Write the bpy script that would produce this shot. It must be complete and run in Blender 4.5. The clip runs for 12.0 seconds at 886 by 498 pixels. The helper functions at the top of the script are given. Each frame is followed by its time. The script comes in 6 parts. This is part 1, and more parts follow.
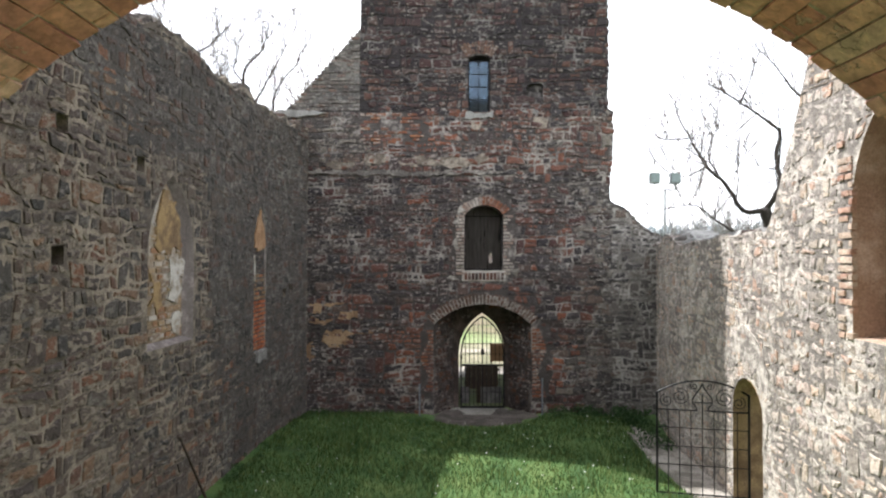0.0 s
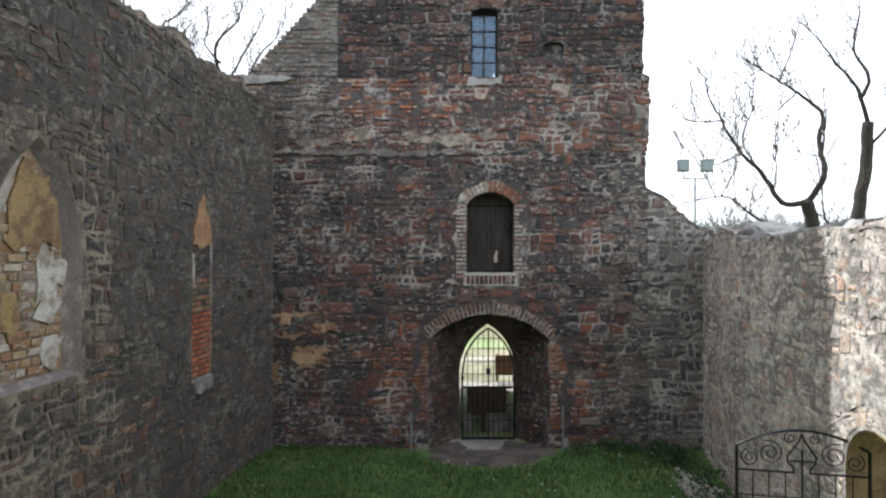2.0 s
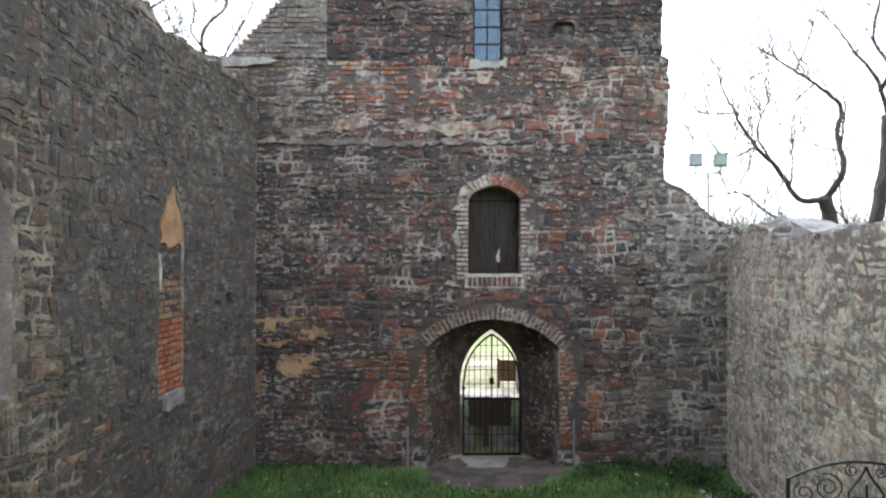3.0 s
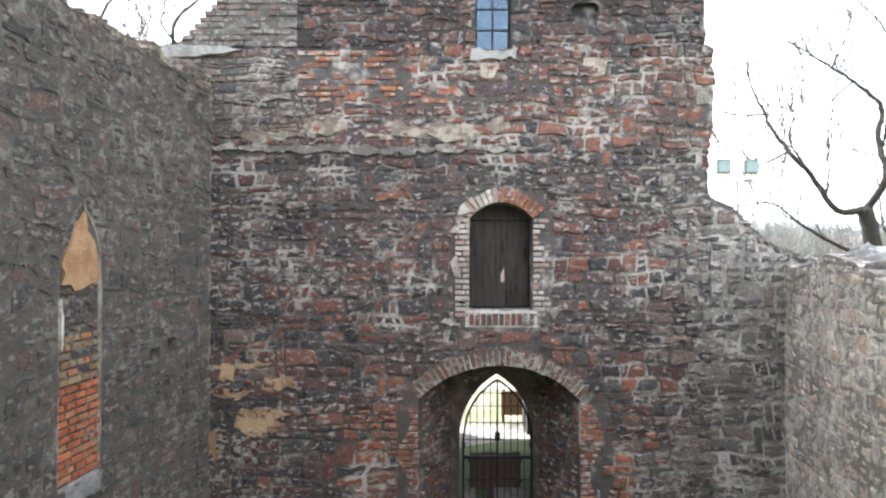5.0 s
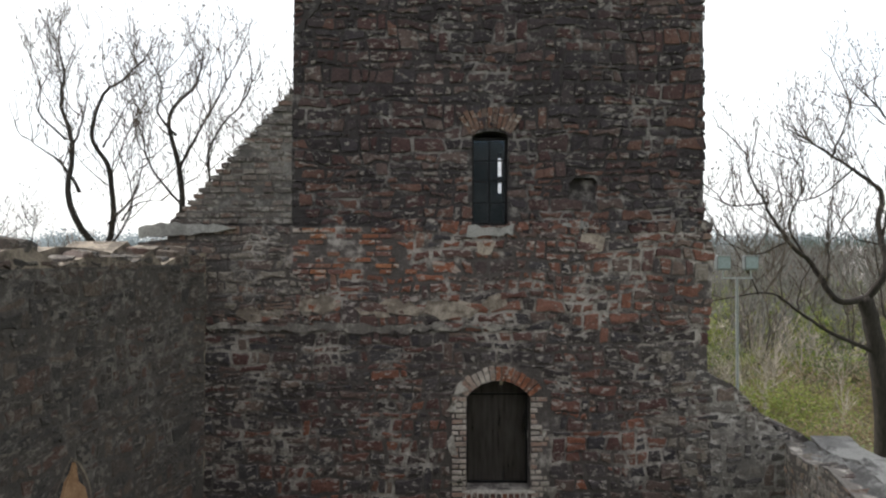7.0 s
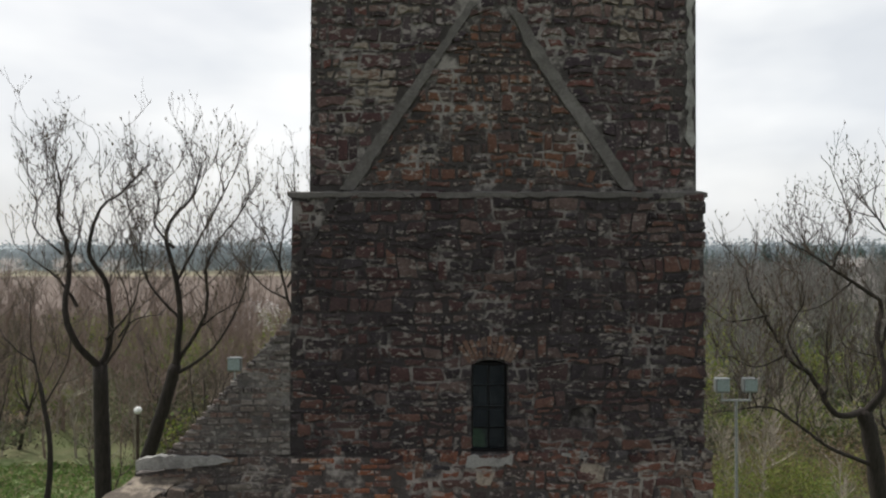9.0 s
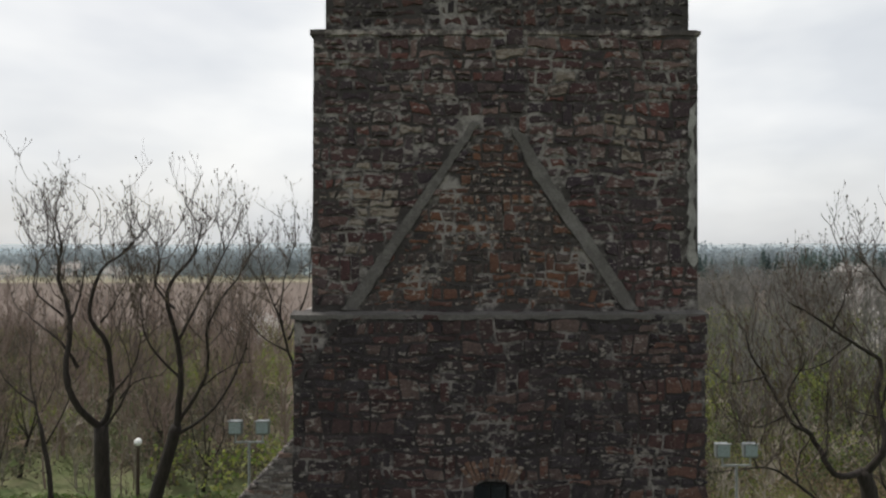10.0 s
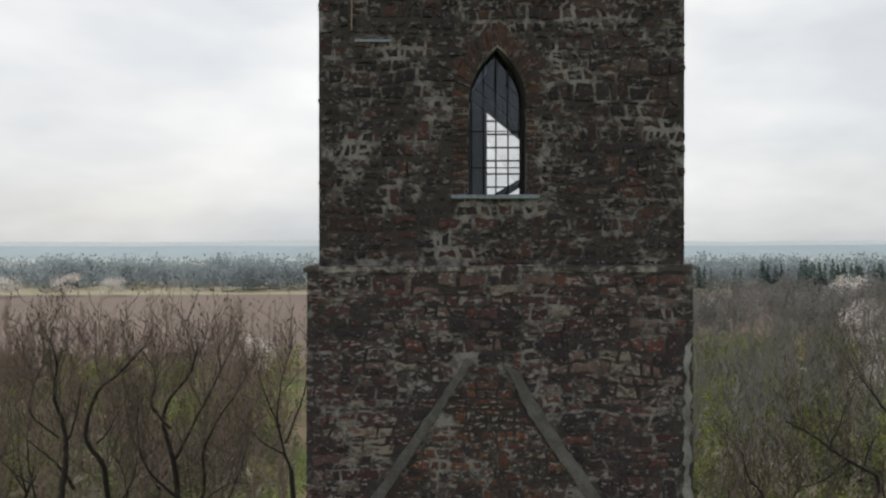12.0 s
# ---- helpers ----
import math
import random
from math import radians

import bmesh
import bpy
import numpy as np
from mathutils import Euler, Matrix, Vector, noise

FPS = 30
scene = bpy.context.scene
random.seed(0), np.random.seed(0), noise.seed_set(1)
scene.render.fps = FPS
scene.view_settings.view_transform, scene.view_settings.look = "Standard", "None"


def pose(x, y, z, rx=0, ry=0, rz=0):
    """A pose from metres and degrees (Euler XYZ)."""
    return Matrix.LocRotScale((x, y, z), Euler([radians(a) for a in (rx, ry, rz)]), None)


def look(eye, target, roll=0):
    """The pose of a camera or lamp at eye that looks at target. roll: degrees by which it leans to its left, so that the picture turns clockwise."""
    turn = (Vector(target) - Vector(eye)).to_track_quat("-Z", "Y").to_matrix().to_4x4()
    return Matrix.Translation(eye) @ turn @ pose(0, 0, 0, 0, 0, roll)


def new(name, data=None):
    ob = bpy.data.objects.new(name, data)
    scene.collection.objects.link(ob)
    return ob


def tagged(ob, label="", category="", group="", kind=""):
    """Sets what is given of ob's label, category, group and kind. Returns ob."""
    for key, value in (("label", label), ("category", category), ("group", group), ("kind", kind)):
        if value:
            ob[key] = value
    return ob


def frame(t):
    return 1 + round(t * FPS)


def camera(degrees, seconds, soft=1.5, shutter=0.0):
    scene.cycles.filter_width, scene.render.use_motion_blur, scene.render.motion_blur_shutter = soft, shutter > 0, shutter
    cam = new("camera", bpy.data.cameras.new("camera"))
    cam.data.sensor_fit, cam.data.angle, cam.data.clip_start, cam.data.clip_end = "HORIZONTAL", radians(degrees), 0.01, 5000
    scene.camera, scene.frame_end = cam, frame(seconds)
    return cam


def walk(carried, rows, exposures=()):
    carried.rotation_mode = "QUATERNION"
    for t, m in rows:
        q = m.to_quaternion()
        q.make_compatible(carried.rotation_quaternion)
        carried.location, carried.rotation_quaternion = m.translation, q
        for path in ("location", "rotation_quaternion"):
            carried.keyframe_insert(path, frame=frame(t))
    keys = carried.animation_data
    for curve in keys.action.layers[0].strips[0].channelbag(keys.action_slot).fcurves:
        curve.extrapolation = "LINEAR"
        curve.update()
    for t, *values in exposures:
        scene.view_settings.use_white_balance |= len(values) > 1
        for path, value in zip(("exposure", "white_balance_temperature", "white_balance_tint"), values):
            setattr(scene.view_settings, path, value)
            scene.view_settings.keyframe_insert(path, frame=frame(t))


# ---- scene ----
cam = camera(72.0, 12.0, soft=2.25)
# seconds, x, y, z, pitch, yaw, roll
ROWS = [
    (0.0, 0.019, 0.007, 3.931, 0.86, -0.14, -0.10),
    (0.5, 0.034, 0.877, 3.933, 0.87, -0.14, -0.11),
    (1.0, 0.060, 1.669, 3.941, 0.82, -0.15, -0.10),
    (1.5, 0.075, 2.363, 3.944, 0.77, -0.18, -0.17),
    (2.0, 0.095, 2.957, 3.960, 0.66, -0.10, -0.10),
    (2.5, 0.075, 3.484, 3.971, 0.53, -0.23, -0.09),
    (4.5, 0.121, 5.849, 3.994, 0.65, -0.26, -0.14),
    (5.0, 0.152, 6.173, 4.459, 0.65, -0.27, -0.14),
    (5.5, 0.171, 6.216, 5.189, 0.69, -0.29, -0.20),
    (6.0, 0.157, 6.213, 5.911, 0.60, -0.32, -0.11),
    (6.5, 0.180, 6.220, 6.569, 0.70, -0.28, -0.02),
    (7.0, 0.200, 6.239, 7.240, 0.67, -0.29, -0.02),
    (9.0, 0.194, 6.265, 10.886, 0.24, -0.42, 0.05),
    (9.5, 0.175, 6.263, 11.842, 0.28, -0.42, 0.03),
    (10.0, 0.148, 6.245, 12.803, 0.11, -0.50, 0.05),
    (10.5, 0.168, 6.277, 13.753, -0.04, -0.49, 0.06),
    (11.0, 0.187, 6.287, 14.696, -0.03, -0.56, 0.07),
    (11.5, 0.211, 6.285, 15.648, -0.07, -0.54, 0.06),
    (12.0, 0.232, 6.295, 16.600, -0.19, -0.56, 0.08),
]
EXPOSURES = [(0.0, 1.1, 6130, 12), (0.5, 0.82, 6080, 11), (1.0, 0.7, 6050, 11), (1.5, 0.6, 5980, 11), (2.0, 1.0, 5900, 10), (2.5, 1.25, 5850, 10), (4.5, 2.12, 5850, 11), (5.5, 1.8, 5980, 10), (6.0, 1.18, 6130, 10), (6.5, 0.58, 6200, 10), (7.0, 0.2, 6260, 10), (9.0, -0.5, 6330, 10), (12.0, -0.62, 6370, 10)]
walk(cam, [(t, pose(x, y, z, 90 + p, r, w)) for t, x, y, z, p, w, r in ROWS], EXPOSURES)

# ---- light ----
SUN_EL, SUN_DIR = 55.9, (-0.775, 0.632)
world = bpy.data.worlds.new("world")
scene.world = world
world.use_nodes = True
wn, wl = world.node_tree.nodes, world.node_tree.links
sky = wn.new("ShaderNodeTexSky")
sky.sky_type, sky.sun_disc = "NISHITA", False
sky.sun_elevation, sky.sun_rotation = radians(SUN_EL), math.atan2(SUN_DIR[0], SUN_DIR[1])
sky.air_density, sky.dust_density, sky.ozone_density = 1.0, 6.0, 1.0
# a thin veil of white cloud over the blue
wt = wn.new("ShaderNodeTexCoord")
wm = wn.new("ShaderNodeMapping")
wm.inputs["Scale"].default_value = (1.0, 1.0, 2.6)
cloud = wn.new("ShaderNodeTexNoise")
cloud.inputs["Scale"].default_value, cloud.inputs["Detail"].default_value = 1.6, 5.0
ramp = wn.new("ShaderNodeValToRGB")
ramp.color_ramp.elements[0].position, ramp.color_ramp.elements[0].color = 0.3, (0.55, 0.55, 0.55, 1)
ramp.color_ramp.elements[1].position, ramp.color_ramp.elements[1].color = 0.7, (0.97, 0.97, 0.97, 1)
veil = wn.new("ShaderNodeMixRGB")
wl.new(wt.outputs["Generated"], wm.inputs["Vector"])
wl.new(wm.outputs["Vector"], cloud.inputs["Vector"])
wl.new(cloud.outputs["Fac"], ramp.inputs["Fac"])
wl.new(ramp.outputs["Color"], veil.inputs["Fac"])
tone = wn.new("ShaderNodeValToRGB")
tone.color_ramp.elements[0].position, tone.color_ramp.elements[0].color = 0.35, (8.5, 8.7, 8.85, 1)
tone.color_ramp.elements[1].position, tone.color_ramp.elements[1].color = 0.62, (11.3, 11.2, 10.8, 1)
broad = wn.new("ShaderNodeTexNoise")
broad.inputs["Scale"].default_value, broad.inputs["Detail"].default_value = 2.3, 4.0
wl.new(wm.outputs["Vector"], broad.inputs["Vector"])
wl.new(broad.outputs["Fac"], tone.inputs["Fac"])
wl.new(tone.outputs["Color"], veil.inputs["Color2"])
wl.new(sky.outputs["Color"], veil.inputs["Color1"])
wl.new(veil.outputs["Color"], wn["Background"].inputs["Color"])
wn["Background"].inputs["Strength"].default_value = 0.142

sun = new("sun", bpy.data.lights.new("sun", "SUN"))
sun.data.energy, sun.data.angle, sun.data.color = 5.0, radians(0.6), (1.0, 0.95, 0.87)
ce = math.cos(radians(SUN_EL))
to_sun = Vector((SUN_DIR[0] * ce, SUN_DIR[1] * ce, math.sin(radians(SUN_EL))))
sun.matrix_world = look(to_sun * 60, (0, 0, 0))


# ---- small tools ----
def material(name, rough=0.9, metal=0.0):
    m = bpy.data.materials.new(name)
    m.use_nodes = True
    b = m.node_tree.nodes["Principled BSDF"]
    b.inputs["Roughness"].default_value, b.inputs["Metallic"].default_value = rough, metal
    b.inputs["Specular IOR Level"].default_value = 0.25
    return m, m.node_tree.nodes, m.node_tree.links, b


def ramp_node(n, stops, mode="LINEAR"):
    r = n.new("ShaderNodeValToRGB")
    r.color_ramp.interpolation = mode
    while len(r.color_ramp.elements) < len(stops):
        r.color_ramp.elements.new(0.5)
    for e, (p, c) in zip(r.color_ramp.elements, stops):
        e.position, e.color = p, (*c, 1)
    return r


def noise_node(n, l, vec, scale, detail=4.0, rough=0.6):
    t = n.new("ShaderNodeTexNoise")
    t.inputs["Scale"].default_value, t.inputs["Detail"].default_value, t.inputs["Roughness"].default_value = scale, detail, rough
    l.new(vec, t.inputs["Vector"])
    return t.outputs["Fac"]


def calc(n, l, op, a, b=None, clamp=False):
    m = n.new("ShaderNodeMath")
    m.operation, m.use_clamp = op, clamp
    for i, v in enumerate((a, b)):
        if v is None:
            continue
        if isinstance(v, (int, float)):
            m.inputs[i].default_value = v
        else:
            l.new(v, m.inputs[i])
    return m.outputs[0]


def mix(n, l, fac, a, b, mode="MIX"):
    m = n.new("ShaderNodeMixRGB")
    m.blend_type = mode
    for i, v in enumerate((fac, a, b)):
        if isinstance(v, (int, float)):
            m.inputs[i].default_value = v
        elif isinstance(v, tuple):
            m.inputs[i].default_value = (*v, 1)
        else:
            l.new(v, m.inputs[i])
    return m.outputs[0]


def bump(n, l, b, height, strength=0.5, dist=0.02):
    k = n.new("ShaderNodeBump")
    k.inputs["Strength"].default_value, k.inputs["Distance"].default_value = strength, dist
    l.new(height, k.inputs["Height"])
    l.new(k.outputs["Normal"], b.inputs["Normal"])


def position(n):
    return n.new("ShaderNodeNewGeometry").outputs["Position"]


def piece_random(n, l):
    """A number for each stone, alike whether it is an object or an island of a joined mesh."""
    o, g = n.new("ShaderNodeObjectInfo"), n.new("ShaderNodeNewGeometry")
    return calc(n, l, "FRACT", calc(n, l, "ADD", o.outputs["Random"], g.outputs["Random Per Island"]))


def mesh_of(bm, name):
    me = bpy.data.meshes.new(name)
    bm.to_mesh(me)
    bm.free()
    return me


def part(name, data, mat, parent=None, label="", smooth=False):
    """One mesh object from a bmesh or a mesh, under a thing or a part."""
    me = data if isinstance(data, bpy.types.Mesh) else mesh_of(data, name)
    if not me.materials:
        me.materials.append(mat)
    if smooth:
        me.polygons.foreach_set("use_smooth", [True] * len(me.polygons))
    ob = new(name, me)
    if parent is not None:
        ob.parent = parent
    if label:
        tagged(ob, label)
    return ob


def box(bm, x0, x1, y0, y1, z0, z1, bevel=0.0):
    r = bmesh.ops.create_cube(bm, size=1.0)
    bmesh.ops.scale(bm, vec=(x1 - x0, y1 - y0, z1 - z0), verts=r["verts"])
    bmesh.ops.translate(bm, vec=((x0 + x1) / 2, (y0 + y1) / 2, (z0 + z1) / 2), verts=r["verts"])
    if bevel:
        es = list({e for v in r["verts"] for e in v.link_edges})
        bmesh.ops.bevel(bm, geom=es, offset=bevel, segments=1, affect="EDGES")
    return bm


def rod(bm, a, b, r0, r1=None, seg=6):
    """A straight round bar from a to b."""
    a, b = Vector(a), Vector(b)
    d = b - a
    if d.length < 1e-6:
        return bm
    m = Matrix.Translation((a + b) / 2) @ d.to_track_quat("Z", "Y").to_matrix().to_4x4()
    bmesh.ops.create_cone(bm, cap_ends=True, segments=seg, radius1=r0, radius2=r0 if r1 is None else r1, depth=d.length, matrix=m)
    return bm


def tube(bm, pts, r, seg=6):
    """One bent round bar through all the points."""
    pts = [Vector(p) for p in pts]
    rings = []
    for i, p in enumerate(pts):
        d = (pts[min(i + 1, len(pts) - 1)] - pts[max(i - 1, 0)]).normalized()
        u = d.cross(Vector((0.27, 0.95, 0.13))).normalized()
        w = d.cross(u)
        rings.append([bm.verts.new(p + u * (r * math.cos(2 * math.pi * k / seg)) + w * (r * math.sin(2 * math.pi * k / seg))) for k in range(seg)])
    for a, b in zip(rings, rings[1:]):
        for k in range(seg):
            bm.faces.new((a[k], a[(k + 1) % seg], b[(k + 1) % seg], b[k]))
    bm.faces.new(rings[0])
    bm.faces.new(rings[-1])
    bmesh.ops.recalc_face_normals(bm, faces=bm.faces[:])
    return bm


def wall_frame(px, py, qx, qy):
    """Axes of an upright wall from P to Q: along, up, and out of its face."""
    d = Vector((qx - px, qy - py, 0)).normalized()
    out = Vector((d.y, -d.x, 0))
    return Matrix(((d.x, 0, out.x, px), (d.y, 0, out.y, py), (0, 1, 0, 0), (0, 0, 0, 1)))


def slab(outline, holes, depth, m, name):
    """A wall of the given thickness, its face in the frame m, with openings right through it."""
    cu = bpy.data.curves.new(name, "CURVE")
    cu.dimensions, cu.fill_mode, cu.extrude = "2D", "BOTH", depth / 2
    for loop in (outline, *holes):
        s = cu.splines.new("POLY")
        s.points.add(len(loop) - 1)
        for p, (u, v) in zip(s.points, loop):
            p.co = (u, v, 0, 1)
        s.use_cyclic_u = True
    ob = new(name, cu)
    me = bpy.data.meshes.new_from_object(ob.evaluated_get(bpy.context.evaluated_depsgraph_get()))
    bpy.data.objects.remove(ob)
    bpy.data.curves.remove(cu)
    me.transform(m @ Matrix.Translation((0, 0, -depth / 2)))
    me.name = name
    return me


def lancet(k, a, h):
    """A point of a two-centred pointed arch of half width a and rise h: k is 0 at the spring and 1 at the tip."""
    c = (h * h - a * a) / (2 * a)
    w = k * math.acos(c / (a + c))
    return (a + c) * math.cos(w) - c, (a + c) * math.sin(w)


def arch_loop(u0, u1, v0, spring, top, n=10, pointed=False):
    """Outline of an arched opening, from the lower left round."""
    c, a, h = (u0 + u1) / 2, (u1 - u0) / 2, top - spring
    pts = [(u0, v0), (u1, v0)]
    for i in range(n + 1):
        t = i / n
        if pointed:
            x, z = lancet(1 - abs(1 - 2 * t), a, h)
            pts.append((c + (x if t < 0.5 else -x), spring + z))
        else:
            w = math.pi * t
            pts.append((c + a * math.cos(w), spring + h * math.sin(w)))
    return pts


def segment_loop(u0, u1, v0, spring, top, n=12):
    """Outline of an opening under a flat segmental arch."""
    c, a, h = (u0 + u1) / 2, (u1 - u0) / 2, top - spring
    r = (a * a + h * h) / (2 * h)
    w = math.asin(a / r)
    return [(u0, v0), (u1, v0)] + [(c + r * math.sin(w * (1 - 2 * i / n)), top - r + r * math.cos(w * (1 - 2 * i / n))) for i in range(n + 1)]


def inside(loop, u, v):
    c = False
    for (a, b), (x, y) in zip(loop, loop[1:] + loop[:1]):
        if (b > v) != (y > v) and u < (x - a) * (v - b) / (y - b) + a:
            c = not c
    return c


def rubble(u0, u1, v0, v1, w, h, rng, jitter=0.45):
    """Rubble brought roughly to courses: flat-bedded stones of many widths, some split, some two courses high."""
    beds, v = [], v0 - h
    while v < v1 + 2 * h:
        beds.append(v)
        v += h * rng.choice((0.7, 0.85, 1.0, 1.1, 1.25, 1.45))

    def bed(r, u):
        return beds[r] + h * jitter * (1.1 * noise.noise((u * 0.9, r * 3.7, w * 40.0)) + 0.7 * noise.noise((u * 3.3, r * 5.1, h * 70.0)))

    out, taken = [], []
    for r in range(len(beds) - 2):
        free, a = [], u0 - w
        for p, q in sorted(taken):
            if p > a:
                free.append((a, p))
            a = max(a, q)
        free.append((a, u1 + w))
        taken = []
        for a, b in free:
            u, lean = a, 0.0
            while u < b - 1e-6:
                x = u + w * rng.choice((0.36, 0.5, 0.6, 0.75, 0.9, 1.05, 1.5))
                if b - x < 0.3 * w:
                    x = b
                end = 0.0 if x == b else rng.uniform(-0.2, 0.2) * h
                tall = 2 if rng.random() < 0.08 and x - u < 1.0 * w else 1
                if tall == 2:
                    lean = end = 0.0
                    taken.append((u, x))
                n = 2 + int((x - u) / (0.4 * w))
                low = [u + (x - u) * i / n for i in range(n + 1)]
                drop = rng.uniform(0.0, 0.12) * h
                bot = [(p - (lean if i == 0 else end if i == n else 0.0), bed(r, p)) for i, p in enumerate(low)]
                top_ = [(p + (lean if i == 0 else end if i == n else 0.0), bed(r + tall, p) - drop) for i, p in enumerate(low)]
                if tall == 1 and rng.random() < 0.1 and beds[r + 1] - beds[r] > 0.9 * h:
                    k, t = rng.uniform(0.35, 0.65), rng.uniform(-0.15, 0.15)
                    mid = [(p[0] + (q[0] - p[0]) * k, p[1] + (q[1] - p[1]) * (k + t * (i / n - 0.5))) for i, (p, q) in enumerate(zip(bot, top_))]
                    out += [bot + mid[::-1], mid + top_[::-1]]
                else:
                    out.append(bot + top_[::-1])
                u, lean = x, end
    return out


def dress(poly, rng, joint=0.02, rounding=0.15):
    """Draw a stone in from its joints and wear its corners."""
    c = (sum(p[0] for p in poly) / len(poly), sum(p[1] for p in poly) / len(poly))
    q = []
    for u, v in poly:
        d = math.hypot(u - c[0], v - c[1])
        k = max(0.25, 1 - joint * rng.uniform(0.6, 1.7) / max(d, 1e-4))
        q.append((c[0] + (u - c[0]) * k, c[1] + (v - c[1]) * k))
    r = []
    for (a, b), (x, y) in zip(q, q[1:] + q[:1]):
        if math.hypot(a - x, b - y) < 0.015:
            r.append(((a + x) / 2, (b + y) / 2))
            continue
        k = rounding * rng.uniform(0.6, 1.3)
        r.append((a + (x - a) * k, b + (y - b) * k))
        r.append((a + (x - a) * (1 - k), b + (y - b) * (1 - k)))
    return r, c


def prism(poly, c, d0, d1, inset, rng, rough=0.006):
    """Vertices and faces of one stone or brick: sides that slope in to a slightly tilted face."""
    n = len(poly)
    tu, tv = rng.uniform(-0.06, 0.06), rng.uniform(-0.06, 0.06)
    vs = [(u, v, d0) for u, v in poly]
    for u, v in poly:
        d = math.hypot(u - c[0], v - c[1])
        k = max(0.4, 1 - inset / max(d, 1e-4))
        x, y = c[0] + (u - c[0]) * k, c[1] + (v - c[1]) * k
        vs.append((x, y, d1 + (x - c[0]) * tu + (y - c[1]) * tv + rng.uniform(-rough, rough)))
    vs.append((c[0], c[1], d1 + rough))
    fs = [(i, (i + 1) % n, n + (i + 1) % n, n + i) for i in range(n)]
    fs += [(n + i, n + (i + 1) % n, 2 * n) for i in range(n)]
    return vs, fs


def loose_mesh(name, pieces, m):
    """One mesh out of many prisms, in the frame m."""
    vs, fs = [], []
    for v, f in pieces:
        o = len(vs)
        vs += v
        fs += [tuple(i + o for i in g) for g in f]
    me = bpy.data.meshes.new(name)
    me.from_pydata(vs, [], fs)
    me.transform(m)
    me.update()
    return me


def lay(parent, m, pieces, near, mat, name="stone", rest="stonework"):
    """Put up to 300 of the pieces (those that near() picks) as objects of their own, the rest as one mesh."""
    own, other = [], []
    for p in pieces:
        u, v, _ = p[0][-1]
        (own if len(own) < 300 and near(u, v) else other).append(p)
    for p in own:
        part(name, loose_mesh(name, [p], m), mat, parent)
    if other:
        tagged(part(rest, loose_mesh(rest, other, m), mat, parent), kind="stuff")


def stones(loop, holes, box_, w, h, rng, joint=0.02, proud=(0.01, 0.05), ragged=0.0, uneven=0.45):
    """Rubble within a wall's outline and clear of its openings."""
    made = []

    def clear(u, v):
        return inside(loop, u, v) and not any(inside(k, u, v) for k in holes)

    def warp(u, v):
        a = noise.noise_vector((u * 1.1, v * 1.1, w * 50.0))
        b = noise.noise_vector((u * 3.1, v * 3.1, w * 80.0))
        return u + 0.09 * a.x + 0.03 * b.x, v + 0.06 * a.y + 0.02 * b.y

    for poly in rubble(*box_, w, h, rng, uneven):
        k = noise.noise((poly[0][0] * 0.8, poly[0][1] * 0.8, w * 90.0))
        p, c = dress([warp(u, v) for u, v in poly], rng, joint * (0.95 + 1.1 * k))
        if not clear(*c):
            continue
        q = []
        for u, v in p:
            if not clear(u, v):
                lo, hi = 0.0, 1.0
                for _ in range(5):
                    k = (lo + hi) / 2
                    if clear(c[0] + (u - c[0]) * k, c[1] + (v - c[1]) * k):
                        lo = k
                    else:
                        hi = k
                lo += ragged * rng.random()
                u, v = c[0] + (u - c[0]) * lo, c[1] + (v - c[1]) * lo
            q.append((u, v))
        if max(a for a, _ in q) - min(a for a, _ in q) < 0.05 or max(b for _, b in q) - min(b for _, b in q) < 0.03:
            continue
        made.append(prism(q, c, -0.03, rng.uniform(*proud), rng.uniform(0.012, 0.03), rng))
    return made


